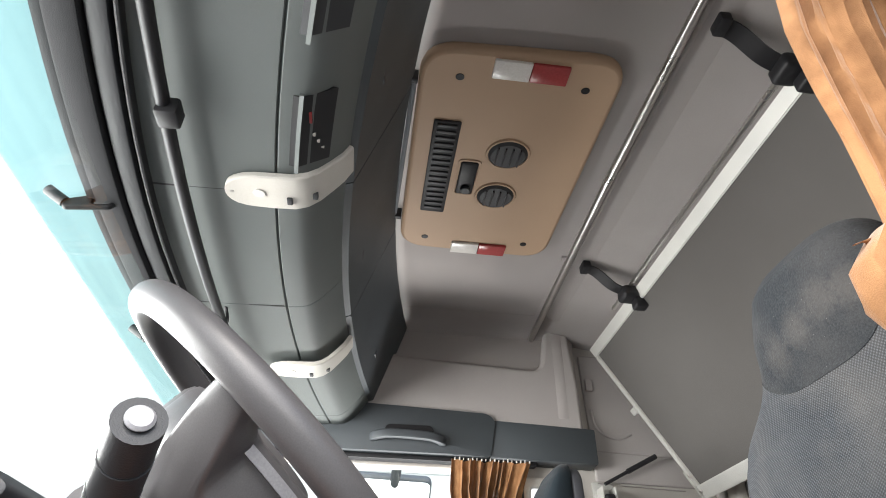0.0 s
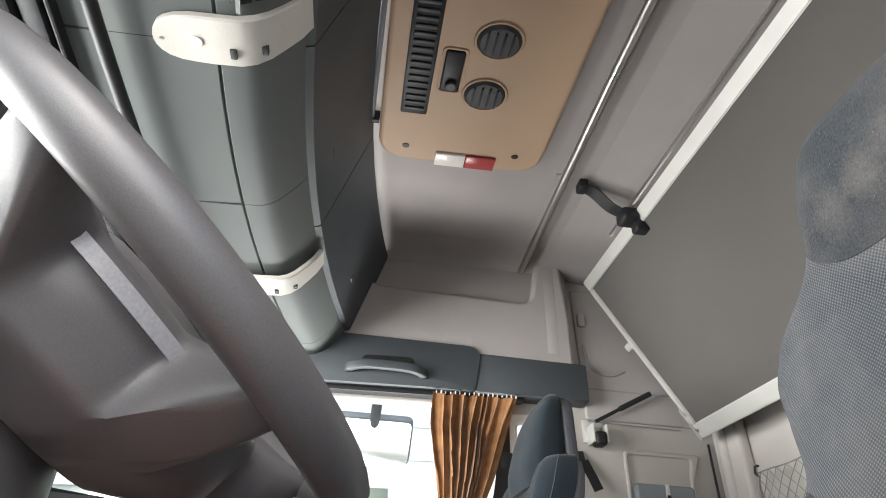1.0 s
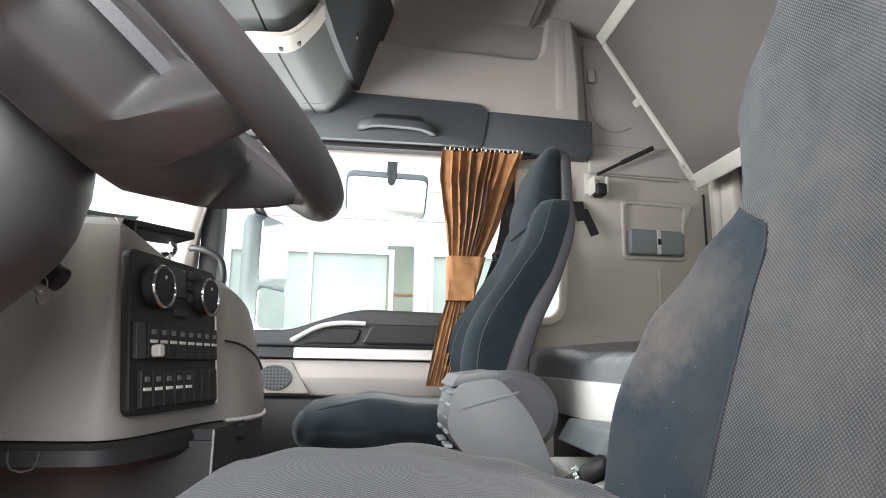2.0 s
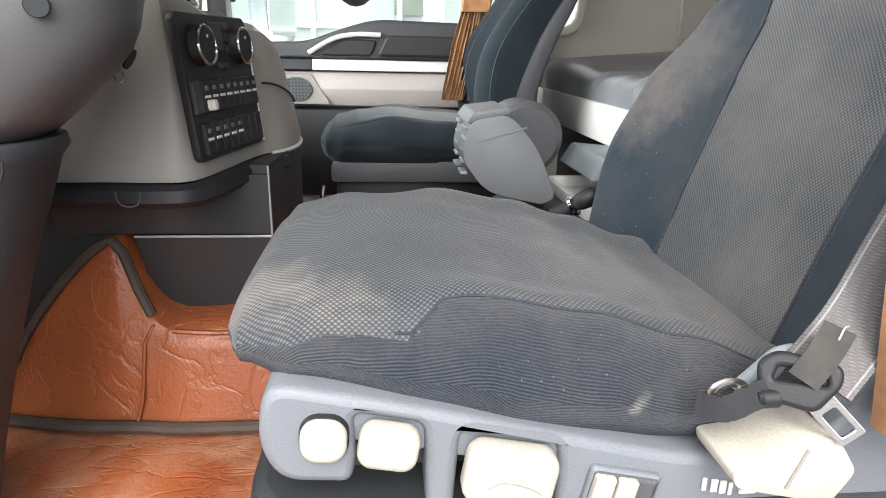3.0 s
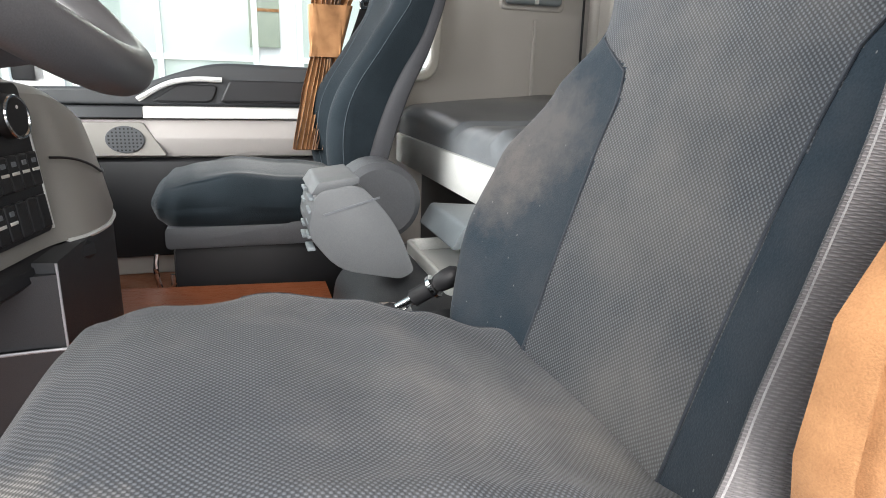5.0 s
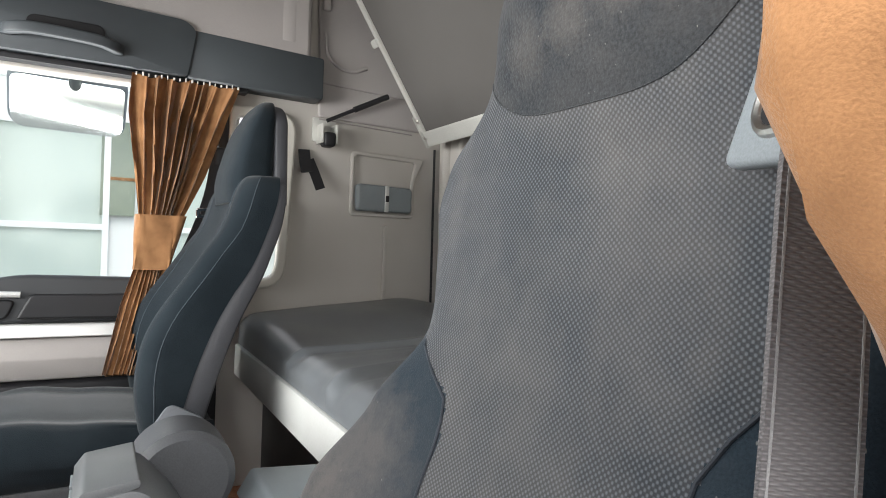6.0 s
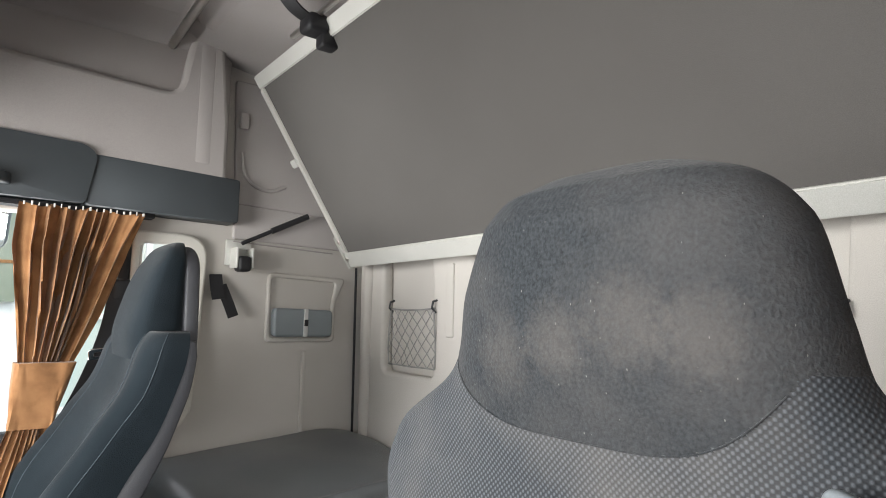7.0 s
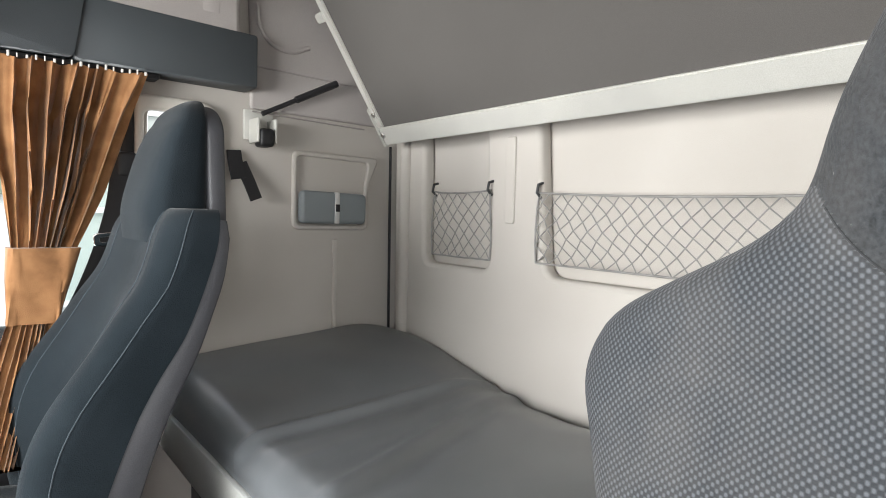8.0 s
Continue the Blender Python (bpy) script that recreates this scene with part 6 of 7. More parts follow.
for a in (0.052, 0.178):
    kb = part("knob", disc(panel_face(a, 0.724), pn, 0.029, 0.021, 0.004, 28, 0.0265), M_BLACK, ip)
    o = panel_face(a, 0.724) + pn * 0.020
    part("ring", tube([o + pu * 0.0255 * math.cos(t) + PV * 0.0255 * math.sin(t) for t in np.linspace(0, 2 * math.pi, 29)[:-1]], 0.0022, 6, True, up=tuple(pn)), M_CHROME, kb)
    part("pointer", disc(o + PV * 0.012, pn, 0.0025, 0.003, 0.0005, 10), M_LENS, kb)
on_panel("display", 0.088, 0.128, 0.715, 0.755, 0.014, M_DARK, ip, 0.003, 0.002)
for k in range(3):
    on_panel("button", 0.132, 0.146, 0.712 + 0.016 * k, 0.724 + 0.016 * k, 0.016, M_DARK, ip, 0.002, 0.002)
for k in range(2):
    on_panel("button", 0.098 + 0.02 * k, 0.112 + 0.02 * k, 0.690, 0.700, 0.016, M_DARK, ip, 0.002, 0.002)
for z0, cnt in ((0.634, 8), (0.578, 8)):
    for k in range(8):
        a = 0.030 + 0.0232 * k if z0 > 0.6 else 0.016 + 0.0248 * k
        rk = on_panel("rocker_switch", a, a + 0.0215, z0, z0 + 0.044, 0.016, M_BLACK, ip, 0.002, 0.004)
        if z0 > 0.6 or k < 5:
            on_panel("mark", a + 0.003, a + 0.0185, z0 + 0.0205, z0 + 0.0245, 0.002, M_LENS, rk, 0.0005, 0.0125)
            on_panel("symbol", a + 0.006, a + 0.015, z0 + 0.031, z0 + 0.037, 0.002, M_GREY, rk, 0.001, 0.0125)
on_panel("socket", 0.006, 0.026, 0.634, 0.678, 0.016, M_DARK, ip, 0.002, 0.004)
on_panel("rotary", 0.036, 0.048, 0.637, 0.652, 0.03, M_LENS, ip, 0.004, 0.008)
AT = face((-0.400, -0.468, 0.528), (1, 0, 0), (0, 0, 1))
part("ash_tray_pull", tube([AT @ Vector((x, y, 0)) for x, y in ((-0.016, 0.010), (-0.0155, 0.0), (-0.011, -0.008), (0.0, -0.011), (0.011, -0.008), (0.0155, 0.0), (0.016, 0.010))], 0.0013, 6, up=(0, -1, 0)), M_TRIM, dash)
# instrument hood and small things on the dashboard
hood = prism(rounded([(-0.72, 0.80), (-0.42, 0.815), (-0.40, 0.835), (-0.44, 0.86), (-0.70, 0.88)], 0.01), "y", -0.86, -0.46, 0.012)
part("instrument_hood", hood, M_DARK, dash)
ph = thing("phone_holder", "black and chrome phone holder on the dashboard", "phone holder", (-0.40, -0.36, 0.78))
part("foot", disc((-0.41, -0.29, 0.775), (0.1, 0, 1), 0.03, 0.045, 0.004, 20, 0.022), M_BLACK, ph)
part("cradle", plate([rounded([(-0.44, -0.36), (-0.315, -0.225), (-0.365, -0.19), (-0.52, -0.31)], [0.03, 0.006, 0.02, 0.02])], 0.012, 0.004, face((0, 0, 0.824), (1, 0, 0.05), (0, 1, -0.06))), M_BLACK, ph)
part("arm", tube(smooth_path([(-0.375, -0.19, 0.79), (-0.362, -0.185, 0.805), (-0.36, -0.215, 0.818)], 4), 0.005, 8), M_CHROME, ph)
part("clip", box(-0.385, -0.365, -0.20, -0.17, 0.775, 0.80, 0.004), M_CHROME, ph)

for ob in (dash, ph):
    moved(ob, -0.03, 0.078, -0.088)
settle(dash, (-0.32, -0.26, 0.56), (0.878, 0.889, 0.903), (0.018, 0.037, 0.087))
settle(ph, (-0.39, -0.13, 0.72), (0.87, 0.95, 0.95), (0.013, 0.076, 0.08))

# ---- steering wheel and column ----
sw = thing("steering_wheel", "dark plastic truck steering wheel with a padded hub", "steering wheel", (-0.228, -0.637, 0.93))
WC, WR, WT = Vector((-0.262, -0.507, 0.897)), 0.194, radians(41.7)
w1, w2 = Vector((math.cos(WT), 0, -math.sin(WT))), Vector((0, 1, 0))
wn_ = Vector((math.sin(WT), 0, math.cos(WT)))
def on_wheel(r, a, h=0.0):
    return WC + (w1 * math.cos(a) + w2 * math.sin(a)) * r + wn_ * h
ring = []
for k in range(72):
    a = 2 * math.pi * k / 72
    c = on_wheel(WR, a)
    out = (c - WC).normalized()
    ring.append([c + out * 0.0158 * math.cos(b) + wn_ * 0.0168 * math.sin(b) for b in np.linspace(0, 2 * math.pi, 17)[:-1]])
ring.append(ring[0])
rim = loft(ring, caps=False)
bmesh.ops.remove_doubles(rim, verts=rim.verts, dist=1e-5)
part("rim", rim, M_WHEEL, sw, angle=80)
def hub_reach(a):
    """How far the hub with its four spokes reaches in the direction a."""
    d = math.degrees(abs(math.atan2(math.sin(a), math.cos(a))))
    arm = max(math.exp(-(abs(d - 91) / 8.5) ** 4), math.exp(-(abs(d - 36) / 8.0) ** 4))
    body = 0.130 if d < 100 else 0.130 - 0.026 * min(1.0, (d - 100) / 40)
    return body + (WR - 0.004 - body) * arm
def hub_under(r):
    u = min(1.0, max(0.0, (r - 0.073) / (WR - 0.073)))
    return -0.020 - 0.085 * (1 - u) ** 0.9 + 0.018 * max(0.0, (r - 0.137) / 0.055)
angles = [2 * math.pi * k / 240 for k in range(240)]
rings = []
for f, top in ((0.1, -0.012), (0.5, -0.010), (0.85, -0.012), (0.97, -0.016), (1.0, -0.024)):
    rings.append([on_wheel(hub_reach(a) * f, a, top + 0.022 * max(0.0, (hub_reach(a) * f - 0.137) / 0.055)) for a in angles])
for f in (1.0, 0.96, 0.9, 0.8, 0.7, 0.6):
    rings.append([on_wheel(max(0.07, hub_reach(a) * f), a, min(hub_under(max(0.07, hub_reach(a) * f)), -0.028 + 0.022 * max(0.0, (hub_reach(a) * f - 0.137) / 0.055)) if f > 0.99 else hub_under(max(0.07, hub_reach(a) * f)) - 0.004) for a in angles])
rings.append([on_wheel(0.066, a, -0.108) for a in angles])
part("hub", loft(rings), M_WHEEL, sw, angle=50)
part("horn_pad", disc(on_wheel(0, 0, -0.014), wn_, 0.068, 0.014, 0.006, 40, 0.060), M_WHEEL, sw)
for sd in (1, -1):
    arcs = [radians(v) for v in np.linspace(45, 82, 14)]
    part("spoke_trim", ribbon([on_wheel(0.132, sd * a, -0.025) for a in arcs], 0.009, 0.004, [(w1 * math.cos(sd * a) + w2 * math.sin(sd * a)) for a in arcs]), M_STRIP, sw)
col = thing("steering_column", "black plastic steering column cover down to the floor", "steering column", (-0.4, -0.637, 0.6))
def column_rings(rows):
    """Level rings of (height, rear face, depth, half width)."""
    return [[(xr - dp / 2 + dp / 2 * math.copysign(abs(math.cos(b)) ** 0.85, math.cos(b)), -0.507 + wy * math.copysign(abs(math.sin(b)) ** 0.75, math.sin(b)), z) for b in np.linspace(0, 2 * math.pi, 41)[:-1]] for z, xr, dp, wy in rows]
part("shroud", loft(column_rings(((0.637, -0.394, 0.15, 0.066), (0.66, -0.366, 0.165, 0.069), (0.69, -0.334, 0.185, 0.072), (0.712, -0.315, 0.20, 0.073), (0.73, -0.306, 0.205, 0.073), (0.76, -0.298, 0.20, 0.070), (0.80, -0.296, 0.18, 0.062), (0.83, -0.305, 0.15, 0.050)))), M_WHEEL, col, angle=50)
part("lower_cover", loft(column_rings(((ZF, -0.536, 0.15, 0.062), (0.30, -0.500, 0.15, 0.062), (0.40, -0.470, 0.15, 0.064), (0.50, -0.437, 0.15, 0.066), (0.574, -0.407, 0.155, 0.068), (0.615, -0.392, 0.16, 0.071), (0.626, -0.384, 0.165, 0.076), (0.636, -0.386, 0.165, 0.076)))), M_DARK, col, angle=50)
part("pocket_line", tube([(-0.415 + 0.028 * math.cos(a), -0.585, 0.628 + 0.03 * math.sin(a)) for a in np.linspace(math.pi, 2 * math.pi, 13)], 0.0012, 6, up=(0, 1, 0)), M_BLACK, col)
part("screw_cap", disc((-0.345, -0.578, 0.742), (0.3, -1, -0.1), 0.009, 0.005, 0.001, 16), M_DARK, col)
ks = thing("keys", "steel key ring hanging from the ignition", "keys", (-0.336, -0.587, 0.70))
part("key_ring", tube([(-0.336 + 0.0065 * math.cos(a), -0.56, 0.709 + 0.008 * math.sin(a)) for a in np.linspace(0, 2 * math.pi, 21)[:-1]], 0.0009, 6, True, up=(0, 1, 0)), M_STEEL, ks)
part("ring", tube([(-0.334 + 0.005 * math.cos(a), -0.557, 0.697 + 0.006 * math.sin(a)) for a in np.linspace(0, 2 * math.pi, 17)[:-1]], 0.0010, 6, True, up=(0, 1, 0)), M_STEEL, ks)
part("lock", tube([(-0.36, -0.545, 0.735), (-0.325, -0.545, 0.715)], 0.012, 12), M_BLACK, ks)
moved(ks, -0.04, 0.03, -0.104)
settle(ks, (-0.37, -0.52, 0.6), (0.9, 0.9, 0.9), (0.025, 0.085, 0.091))
stk = thing("column_stalk", "thick dark control stalk with a pale end button", "control stalk", (-0.28, -0.85, 0.82))
s0, s1 = Vector((-0.358, -0.628, 0.809)), Vector((-0.312, -0.743, 0.846))
sd_ = (s1 - s0).normalized()
part("base", tube([s0 - sd_ * 0.07, s0 - sd_ * 0.012, s0 + sd_ * 0.004], 0.030, 20), M_WHEEL, stk)
part("grip", tube([s0, s0 + sd_ * 0.048], 0.0185, 20), M_DARK, stk)
part("ring", tube([s0 + sd_ * 0.048, s0 + sd_ * 0.0495], 0.0165, 20), M_GREY, stk)
part("collar", tube([s0 + sd_ * 0.0495, s0 + sd_ * 0.088], 0.018, 20), M_DARK, stk)
part("ring", tube([s0 + sd_ * 0.088, s0 + sd_ * 0.0895], 0.0165, 20), M_GREY, stk)
part("tip", tube([s0 + sd_ * 0.0895, s1 - sd_ * 0.004, s1], 0.0172, 20), M_DARK, stk)
part("end_button", disc(s1, sd_, 0.0095, 0.005, 0.002, 20), M_STRIP, stk)

# ---- passenger door ----
pd = thing("passenger_door", "closed passenger door with grey panel and silver strip", "door", (-0.2, 1.0, 0.2), kind="structure")
X0, X1 = -0.88, 0.38
part("lower_panel", prism([(0.99, ZF), (1.03, ZF), (1.03, 0.48), (0.99, 0.47)], "x", X0, X1, 0.004), M_BLACK, pd)
part("middle_panel", prism([(1.0, 0.482), (1.03, 0.482), (1.03, 0.60), (0.99, 0.595), (0.98, 0.54)], "x", X0, X1, 0.004), M_SIDE, pd)
part("strip", prism(rounded([(0.965, 0.600), (1.03, 0.600), (1.03, 0.635), (0.975, 0.635)], 0.006), "x", -0.32, X1, 0.003), M_SILVER, pd)
part("strip_front", prism(rounded([(0.965, 0.600), (1.03, 0.600), (1.03, 0.635), (0.975, 0.635)], 0.006), "x", X0, -0.322, 0.003), M_DARK, pd)
part("cap", plate([rounded([(X0, 0.637), (X1, 0.637), (X1, 0.755), (-0.12, 0.765), (-0.22, 0.735), (-0.34, 0.69), (X0, 0.68)], [0, 0, 0.01, 0.06, 0.05, 0.04, 0])], 0.05, 0.01, face((0, 1.005, 0), (1, 0, 0), (0, 0, 1))), M_DARK, pd)
part("armrest_pad", plate([rounded([(-0.11, 0.65), (0.37, 0.65), (0.37, 0.715), (-0.08, 0.715)], 0.01)], 0.03, 0.006, face((0, 0.975, 0), (1, 0, 0), (0, 0, 1))), M_BLACK, pd)
hs = part("handle_scoop", plate([rounded([(-0.30, 0.648), (-0.13, 0.648), (-0.11, 0.70), (-0.22, 0.70)], 0.02)], 0.02, 0.005, face((0, 0.98, 0), (1, 0, 0), (0, 0, 1))), M_BLACK, pd)
part("trim_bar", tube(smooth_path([(-0.33, 0.965, 0.655), (-0.25, 0.962, 0.70), (-0.18, 0.96, 0.715), (-0.10, 0.96, 0.715)], 5), 0.008, 8), M_SILVER, hs)
spk = part("speaker", plate([rounded([(-0.62, 0.487), (-0.265, 0.487), (-0.325, 0.588), (-0.62, 0.588)], 0.01)], 0.010, 0.003, face((0, 0.984, 0), (1, 0, 0), (0, 0, 1))), M_TAUPE, pd)
part("grille", plate([[(-0.375 + 0.052 * math.cos(k * math.pi / 16), 0.537 + 0.040 * math.sin(k * math.pi / 16)) for k in range(32)]], 0.006, 0.002, face((0, 0.9775, 0), (1, 0, 0), (0, 0, 1))), M_GREYD, spk)
for i in range(9):
    for j in range(7):
        if ((i - 4) / 4.6) ** 2 + ((j - 3) / 3.6) ** 2 < 1:
            part("hole", disc((-0.375 + 0.0105 * (i - 4), 0.9748, 0.537 + 0.0105 * (j - 3)), (0, -1, 0), 0.003, 0.001, 0.0002, 6), M_BLACK, spk)
pg = part("door_glass", box(-0.80, 0.39, W + 0.028, W + 0.032, 0.70, 1.32), M_GLASS, pd)
pg.visible_shadow = False
part("window_post", box(0.362, 0.392, 0.995, 1.05, 0.70, 1.31, 0.006), M_BLACK, pd)
part("quarter_post", box(-0.635, -0.575, 0.975, 1.05, 0.70, 1.31, 0.008), M_BLACK, pd)
part("frame_edge", plate([rounded([(0.392, 0.725), (0.57, 0.725), (0.595, 1.29), (0.392, 1.29)], [0.02, 0.08, 0.08, 0.02]), rounded([(0.412, 0.755), (0.54, 0.755), (0.56, 1.255), (0.412, 1.255)], [0.02, 0.055, 0.055, 0.02])], 0.03, 0.008, face((0, 1.008, 0), (1, 0, 0), (0, 0, 1))), M_BAND, pd)
pbelt = thing("passenger_belt", "black seat belt hanging beside the passenger seat", "seat belt", (0.33, 0.95, 1.1))
part("webbing", ribbon(smooth_path([(0.36, 0.955, 1.13), (0.34, 0.945, 1.0), (0.29, 0.92, 0.85), (0.21, 0.87, 0.70), (0.13, 0.84, 0.55)], 6), 0.05, 0.003, (0, -1, 0.1)), M_BLACK, pbelt)
part("guide", box(0.34, 0.385, 0.95, 0.99, 1.09, 1.15, 0.01, 3), M_BLACK, pbelt)
part("tongue", plate([rrect(0.06, 0.03, 0.008), rrect(0.035, 0.010, 0.003)], 0.006, 0.002, face((0.325, 0.93, 0.955), (0.9, 0, 0.1), (0, -0.2, 1))), M_CHROME, pbelt)

settle(pbelt, (0.3, 0.93, 0.97), (1, 1, 0.958), (-0.008, 0.001, 0.022))
settle(pd, (-0.36, 0.97, 0.55), (0.983, 1, 0.952), (-0.001, 0, 0.045))

# ---- curtains ----
def curtain(label, rows, pleats, sign, parent_at):
    """rows: z, x of the front edge, x of the rear edge, y, pleat depth."""
    t = thing("curtain", label, "curtain", parent_at, group="side window curtains")
    nu = pleats * 8
    zs = np.linspace(rows[0][0], rows[-1][0], 46)
    key = sorted(rows)
    def f(z, i):
        return float(np.interp(z, [r[0] for r in key], [r[i] for r in key]))
    def sheet(z, off, a0=0.0, a1=1.0, n=nu, flat=1.0):
        pts = []
        for k in range(n + 1):
            a = a0 + (a1 - a0) * k / n
            x = f(z, 1) + (f(z, 2) - f(z, 1)) * a
            ph = 2 * math.pi * pleats * a + 0.9 * math.sin(5 * z + 3 * a) + 1.9 * math.sin(9.3 * a + 0.7) + 1.1 * math.sin(17 * a + 1.5 * z) + 0.6 * math.sin(11 * z + 29 * a)
            y = f(z, 3) + sign * (f(z, 4) * flat * (0.75 + 0.35 * math.sin(7 * a + 4 * z)) * (math.sin(ph) + 0.45 * math.sin(2.3 * ph + 1)) + off)
            pts.append((x + 0.25 * f(z, 4) * flat * math.cos(ph), y, z + 0.004 * math.sin(ph * 0.5) * (z > 1.2)))
        return pts
    tie = [r[0] for r in rows if len(r) > 5]
    for nm, z0, z1 in (("drape", rows[0][0], tie[0]), ("tail", tie[1], rows[-1][0])):
        rings = []
        for z in np.linspace(z0, z1, 34):
            rings.append(sheet(z, 0.0) + list(reversed(sheet(z, 0.003))))
        part(nm, loft(rings), M_CURT, t, angle=75)
    rings = []
    for z in np.linspace(tie[0] + 0.01, tie[1] - 0.01, 6):
        x0, x1, y0 = f(z, 1) - 0.006, f(z, 2) + 0.006, f(z, 3)
        loop = []
        for b in np.linspace(0, 2 * math.pi, 41)[:-1]:
            cx, cy = math.copysign(abs(math.cos(b)) ** 0.5, math.cos(b)), math.copysign(abs(math.sin(b)) ** 0.6, math.sin(b))
            loop.append(((x0 + x1) / 2 + (x1 - x0) / 2 * cx + 0.003 * math.sin(30 * z + 3 * b), 0.0022 * math.sin(70 * z + 9 * b) + 0.0015 * math.sin(41 * z - 17 * b) + y0 + (0.034 if sign < 0 else 0.016) * cy + 0.004 * math.sin(3 * b), z))
        rings.append(loop)
    part("tie_band", loft(rings), M_CURT, t, angle=60)
    top = rows[0]
    for k in range(pleats * 2):
        a = (k + 0.5) / (pleats * 2)
        x = top[1] + (top[2] - top[1]) * a
        part("runner", box(x - 0.0018, x + 0.0018 + 0.0012 * math.sin(k * 2.3), top[3] + 0.014 * sign - 0.003, top[3] + 0.014 * sign + 0.005, top[0] - 0.004, top[0] + 0.005 + 0.002 * math.sin(k * 1.7), 0.001), M_LENS, t)
    return t
pcurtain = curtain("gathered tan curtain tied back at the passenger window",
        [(1.314, 0.118, 0.395, 0.938, 0.010), (1.21, 0.115, 0.36, 0.945, 0.026), (1.05, 0.13, 0.30, 0.910, 0.027), (0.925, 0.14, 0.245, 0.888, 0.010, 1), (0.80, 0.135, 0.215, 0.865, 0.010, 1), (0.70, 0.105, 0.20, 0.835, 0.012), (0.53, 0.068, 0.155, 0.79, 0.012)], 9, -1, (0.2, 0.95, 0.55))
settle(pcurtain, (0.25, 0.92, 1.27), (0.978, 0.93, 0.97), (0.003, 0.009, 0.018))
curtain("tan suede curtain tied back at the open driver door",
        [(1.45, 0.255, 0.44, -0.800, 0.012), (1.375, 0.252, 0.44, -0.792, 0.012), (1.29, 0.244, 0.43, -0.787, 0.012), (1.20, 0.247, 0.42, -0.784, 0.012), (1.11, 0.251, 0.41, -0.782, 0.010), (1.03, 0.250, 0.39, -0.780, 0.008), (1.012, 0.210, 0.36, -0.780, 0.007, 1), (0.97, 0.203, 0.35, -0.780, 0.007), (0.945, 0.216, 0.35, -0.780, 0.007), (0.917, 0.240, 0.35, -0.780, 0.007), (0.895, 0.264, 0.36, -0.780, 0.008), (0.865, 0.290, 0.38, -0.780, 0.008, 1), (0.83, 0.300, 0.38, -0.780, 0.009), (0.775, 0.273, 0.39, -0.780, 0.010), (0.72, 0.243, 0.40, -0.780, 0.010), (0.666, 0.212, 0.40, -0.780, 0.010), (0.60, 0.20, 0.40, -0.785, 0.012), (0.50, 0.21, 0.40, -0.79, 0.012)], 9, 1, (0.3, -0.78, 0.55))

# ---- outside ----
M_HAZE = bpy.data.materials.new("bright_haze")
M_HAZE.use_nodes = True
M_HAZE.node_tree.nodes["Principled BSDF"].inputs["Base Color"].default_value = (0.8, 0.8, 0.8, 1)
M_HAZE.node_tree.nodes["Principled BSDF"].inputs["Emission Color"].default_value = (0.95, 0.98, 1.0, 1)
M_HAZE.node_tree.nodes["Principled BSDF"].inputs["Emission Strength"].default_value = 0.5
solid("ground", box(-60, 60, -60, 60, -1.5, -1.4), M_ASPHALT, "grey asphalt yard", kind="structure")
bld = thing("building", "white clad industrial building with large windows", "building", (0, 9, -1.4), kind="structure")
part("wall", box(-14, 14, 9.0, 9.3, -1.4, 7.0), M_CLAD, bld)
for k in range(7):
    part("cladding_rib", box(-2.5, 14, 8.985, 9.0, 3.1 + 0.5 * k, 3.13 + 0.5 * k), M_CLAD, bld)
for k in range(6):
    xw = -9 + 3.2 * k
    w = part("window", box(xw + 0.05, xw + 2.6, 8.95, 8.99, 0.02, 2.58), M_PANE, bld)
    for a in (0.0, 1.27, 2.56):
        part("mullion", box(xw + a, xw + a + 0.08, 8.88, 8.949, 0.0, 2.6), M_CLAD, w)
    for z in (0.0, 1.2, 2.52):
        part("transom", box(xw, xw + 2.64, 8.90, 8.948, z, z + 0.08), M_CLAD, w)
settle(bld, (0.27, 8.92, 2.07), (0.954, 1, 0.988), (0.11, -0.5, -0.26))
part("dark_window", box(0.05, 0.46, 8.40, 8.47, 1.15, 2.40), M_PANED, bld)
part("rail", box(0.10, 0.46, 8.385, 8.399, 1.62, 1.66), M_CURT, bld, "yellow rail behind the glass")
haze = part("backdrop", box(-75, -74.5, -300, 300, -1.4, 500), M_HAZE)
tagged(haze, "bright white overcast sky and haze ahead", kind="structure")
# outside mirrors of the passenger side
km = thing("kerb_mirror", "kerb mirror in a grey housing above the passenger door", "wing mirror", (-0.1, 1.72, 1.3))
KM = face((-0.08, 1.70, 1.275), (1, 0.02, -0.02), (0.0, -0.6, 0.8))
part("housing", plate([rounded([(-0.19, -0.10), (0.19, -0.10), (0.19, 0.118), (-0.19, 0.118)], [0.06, 0.05, 0.03, 0.04])], 0.06, 0.02, KM @ Matrix.Translation((0, 0, -0.035))), M_GREY, km)
part("glass", plate([rounded([(-0.18, -0.092), (0.18, -0.092), (0.18, 0.108), (-0.18, 0.108)], [0.05, 0.045, 0.025, 0.03])], 0.006, 0.001, KM), M_MIRROR, km)
part("stem", tube([(-0.06, 1.70, 1.345), (-0.06, 1.40, 1.40), (-0.06, 0.98, 1.38)], 0.022, 10), M_DARK, km)
moved(km, 0.01, 0.065, 0.08)
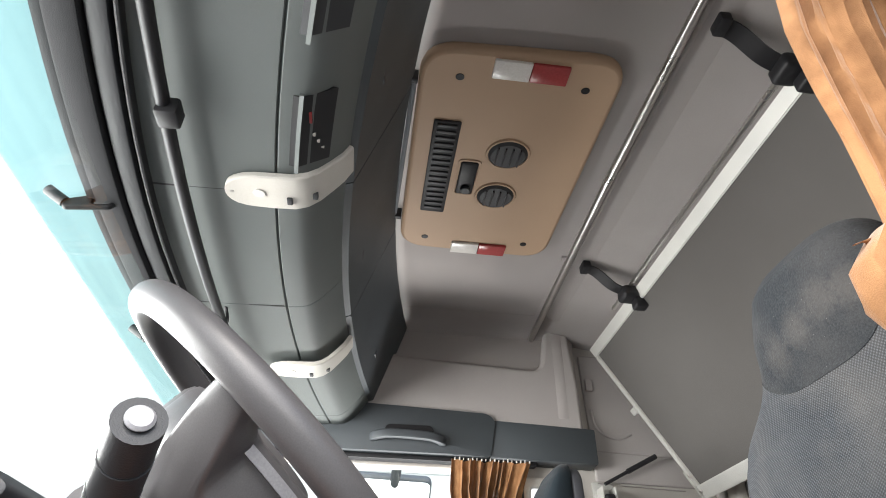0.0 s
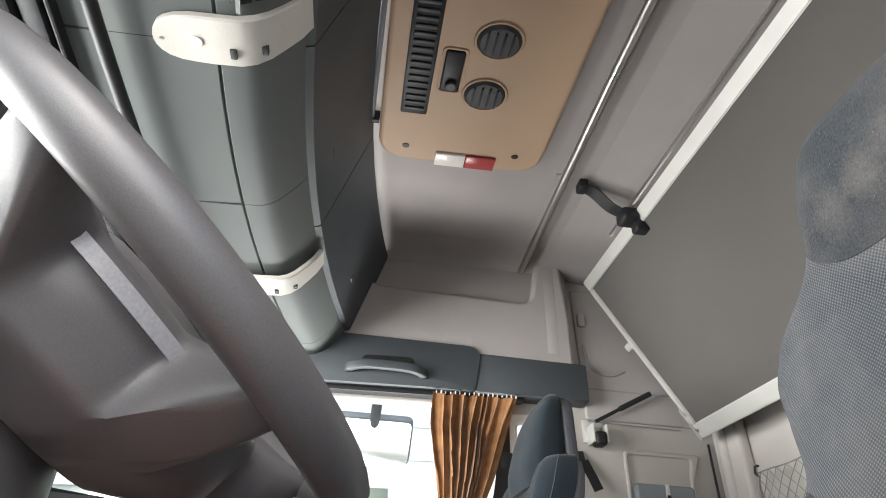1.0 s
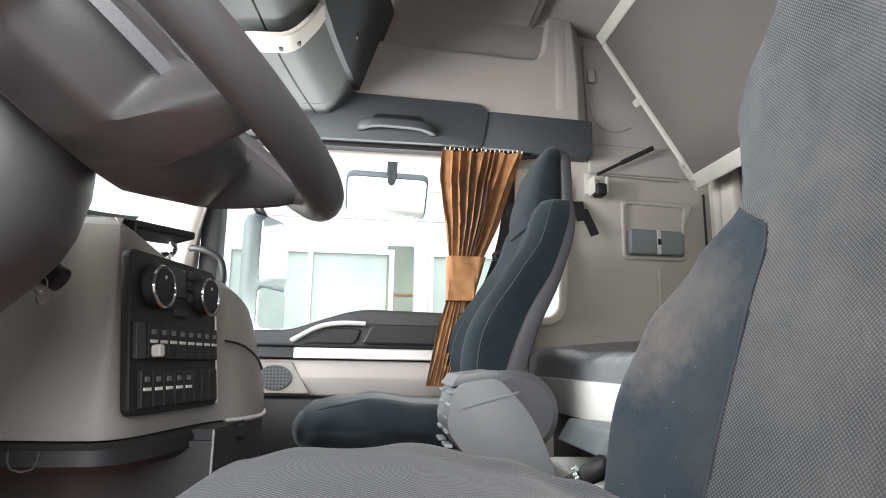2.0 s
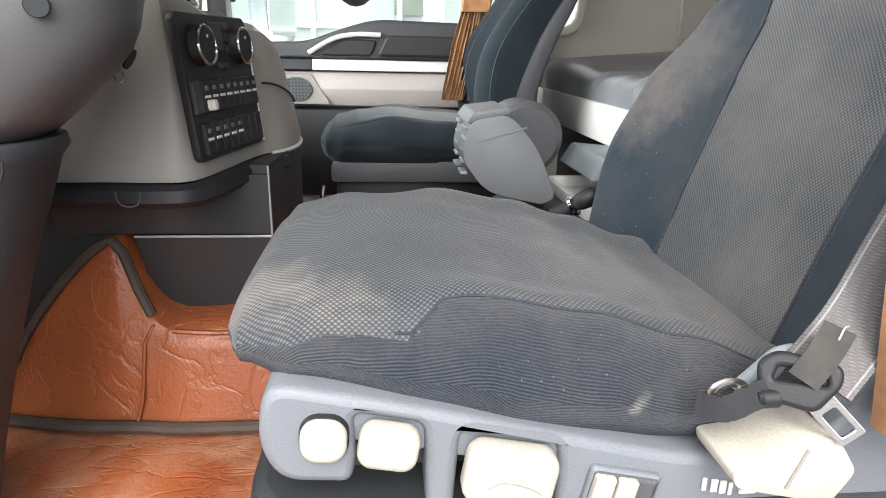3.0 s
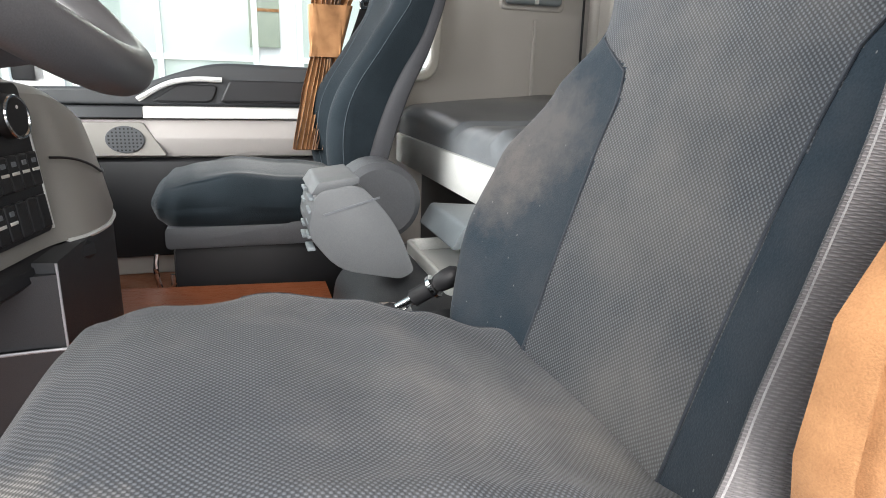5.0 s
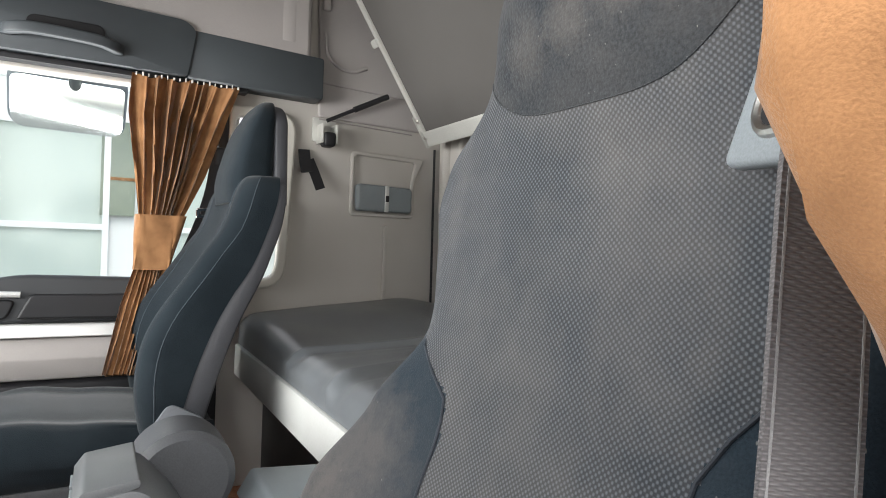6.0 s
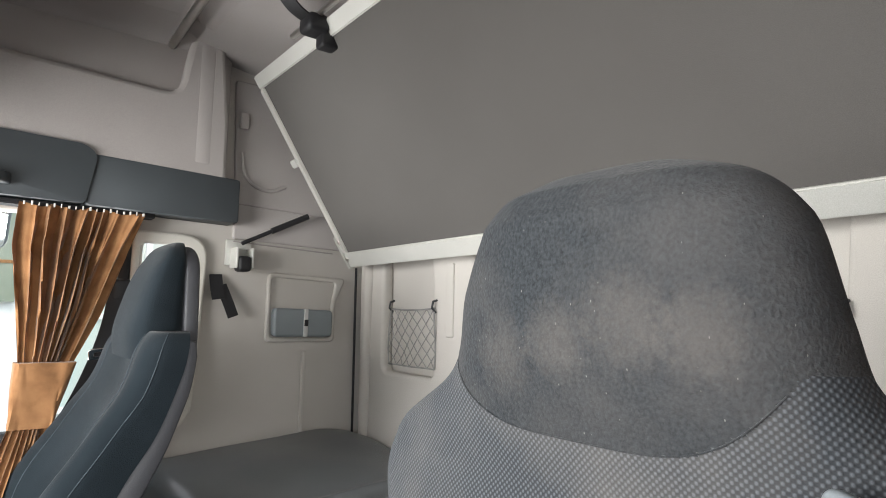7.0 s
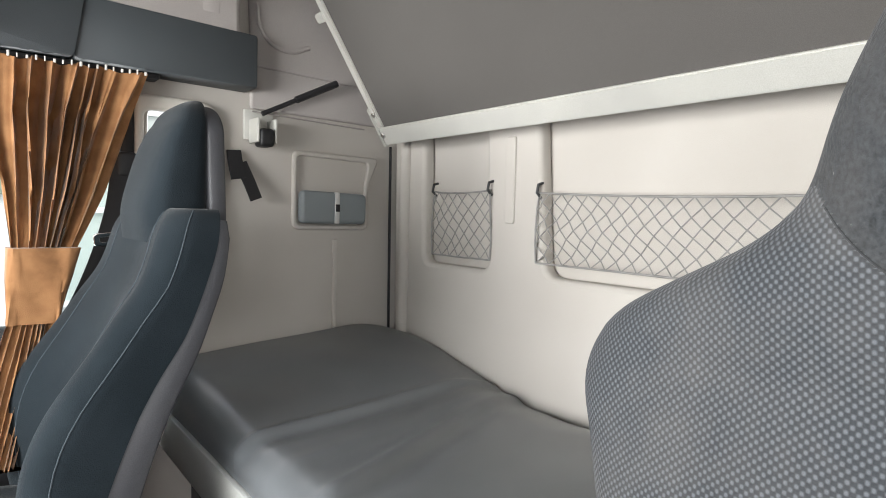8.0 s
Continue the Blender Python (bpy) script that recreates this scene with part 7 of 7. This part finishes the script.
settle(km, (-0.08, 1.74, 1.39), (0.966, 0.95, 1.0), (0.021, -0.048, -0.004))
mm = thing("wing_mirror", "tall grey wing mirror with two glasses outside the passenger door", "wing mirror", (-0.485, 1.40, 0.7))
MM = face((-0.485, 1.40, 0.915), (0.35, 0.93, 0), (0, 0, 1))
part("housing", plate([rrect(0.24, 0.48, 0.05)], 0.08, 0.03, MM @ Matrix.Translation((0, 0, -0.045))), M_GREYB, mm)
part("glass", plate([rrect(0.20, 0.25, 0.025, 0, 0.095)], 0.006, 0.001, MM @ Matrix.Translation((0, 0, 0.0))), M_MIRROR, mm)
part("lower_glass", plate([rrect(0.20, 0.15, 0.025, 0, -0.125)], 0.006, 0.001, MM), M_MIRROR, mm)
part("arm", tube(smooth_path([(-0.53, 1.36, 1.14), (-0.57, 1.25, 1.20), (-0.66, 1.10, 1.20), (-0.69, 1.05, 1.18)], 4), 0.018, 10), M_BLACK, mm)
settle(mm, (-0.49, 1.41, 0.96), (0.95, 1, 0.962), (0.021, -0.041, 0.024))
# sun visor outside the windscreen
vz = thing("sun_visor", "pale blue tinted sun visor outside above the windscreen", "sun visor", (-0.9, 0, 1.5))
part("panel", loft([[(-0.62, y, 1.485), (-0.825, y, 1.445), (-0.825, y, 1.451), (-0.62, y, 1.491)] for y in np.linspace(-1.12, 1.12, 9)]), M_VISOR, vz)
for yy in (-0.36, 0.2, 0.7):
    part("bracket", plate([rounded([(-0.05, -0.012), (0.03, -0.02), (0.055, 0.01), (0.0, 0.022), (-0.05, 0.012)], 0.008), rounded([(0.0, -0.008), (0.028, -0.010), (0.036, 0.006), (0.002, 0.010)], 0.004)], 0.012, 0.004, face((-0.655, yy, 1.385), (0.9, 0.1, 0.25), (0, 0.25, 0.95))), M_BLACK, vz)
    part("peg", tube([(-0.70, yy - 0.005, 1.378), (-0.735, yy - 0.012, 1.40)], 0.011, 10), M_BLACK, vz)
moved(vz, -0.055, 0.03, -0.045)
settle(vz, (-0.76, -0.06, 1.34), (0.928, 0.906, 0.889), (0.038, 0.062, 0.046))
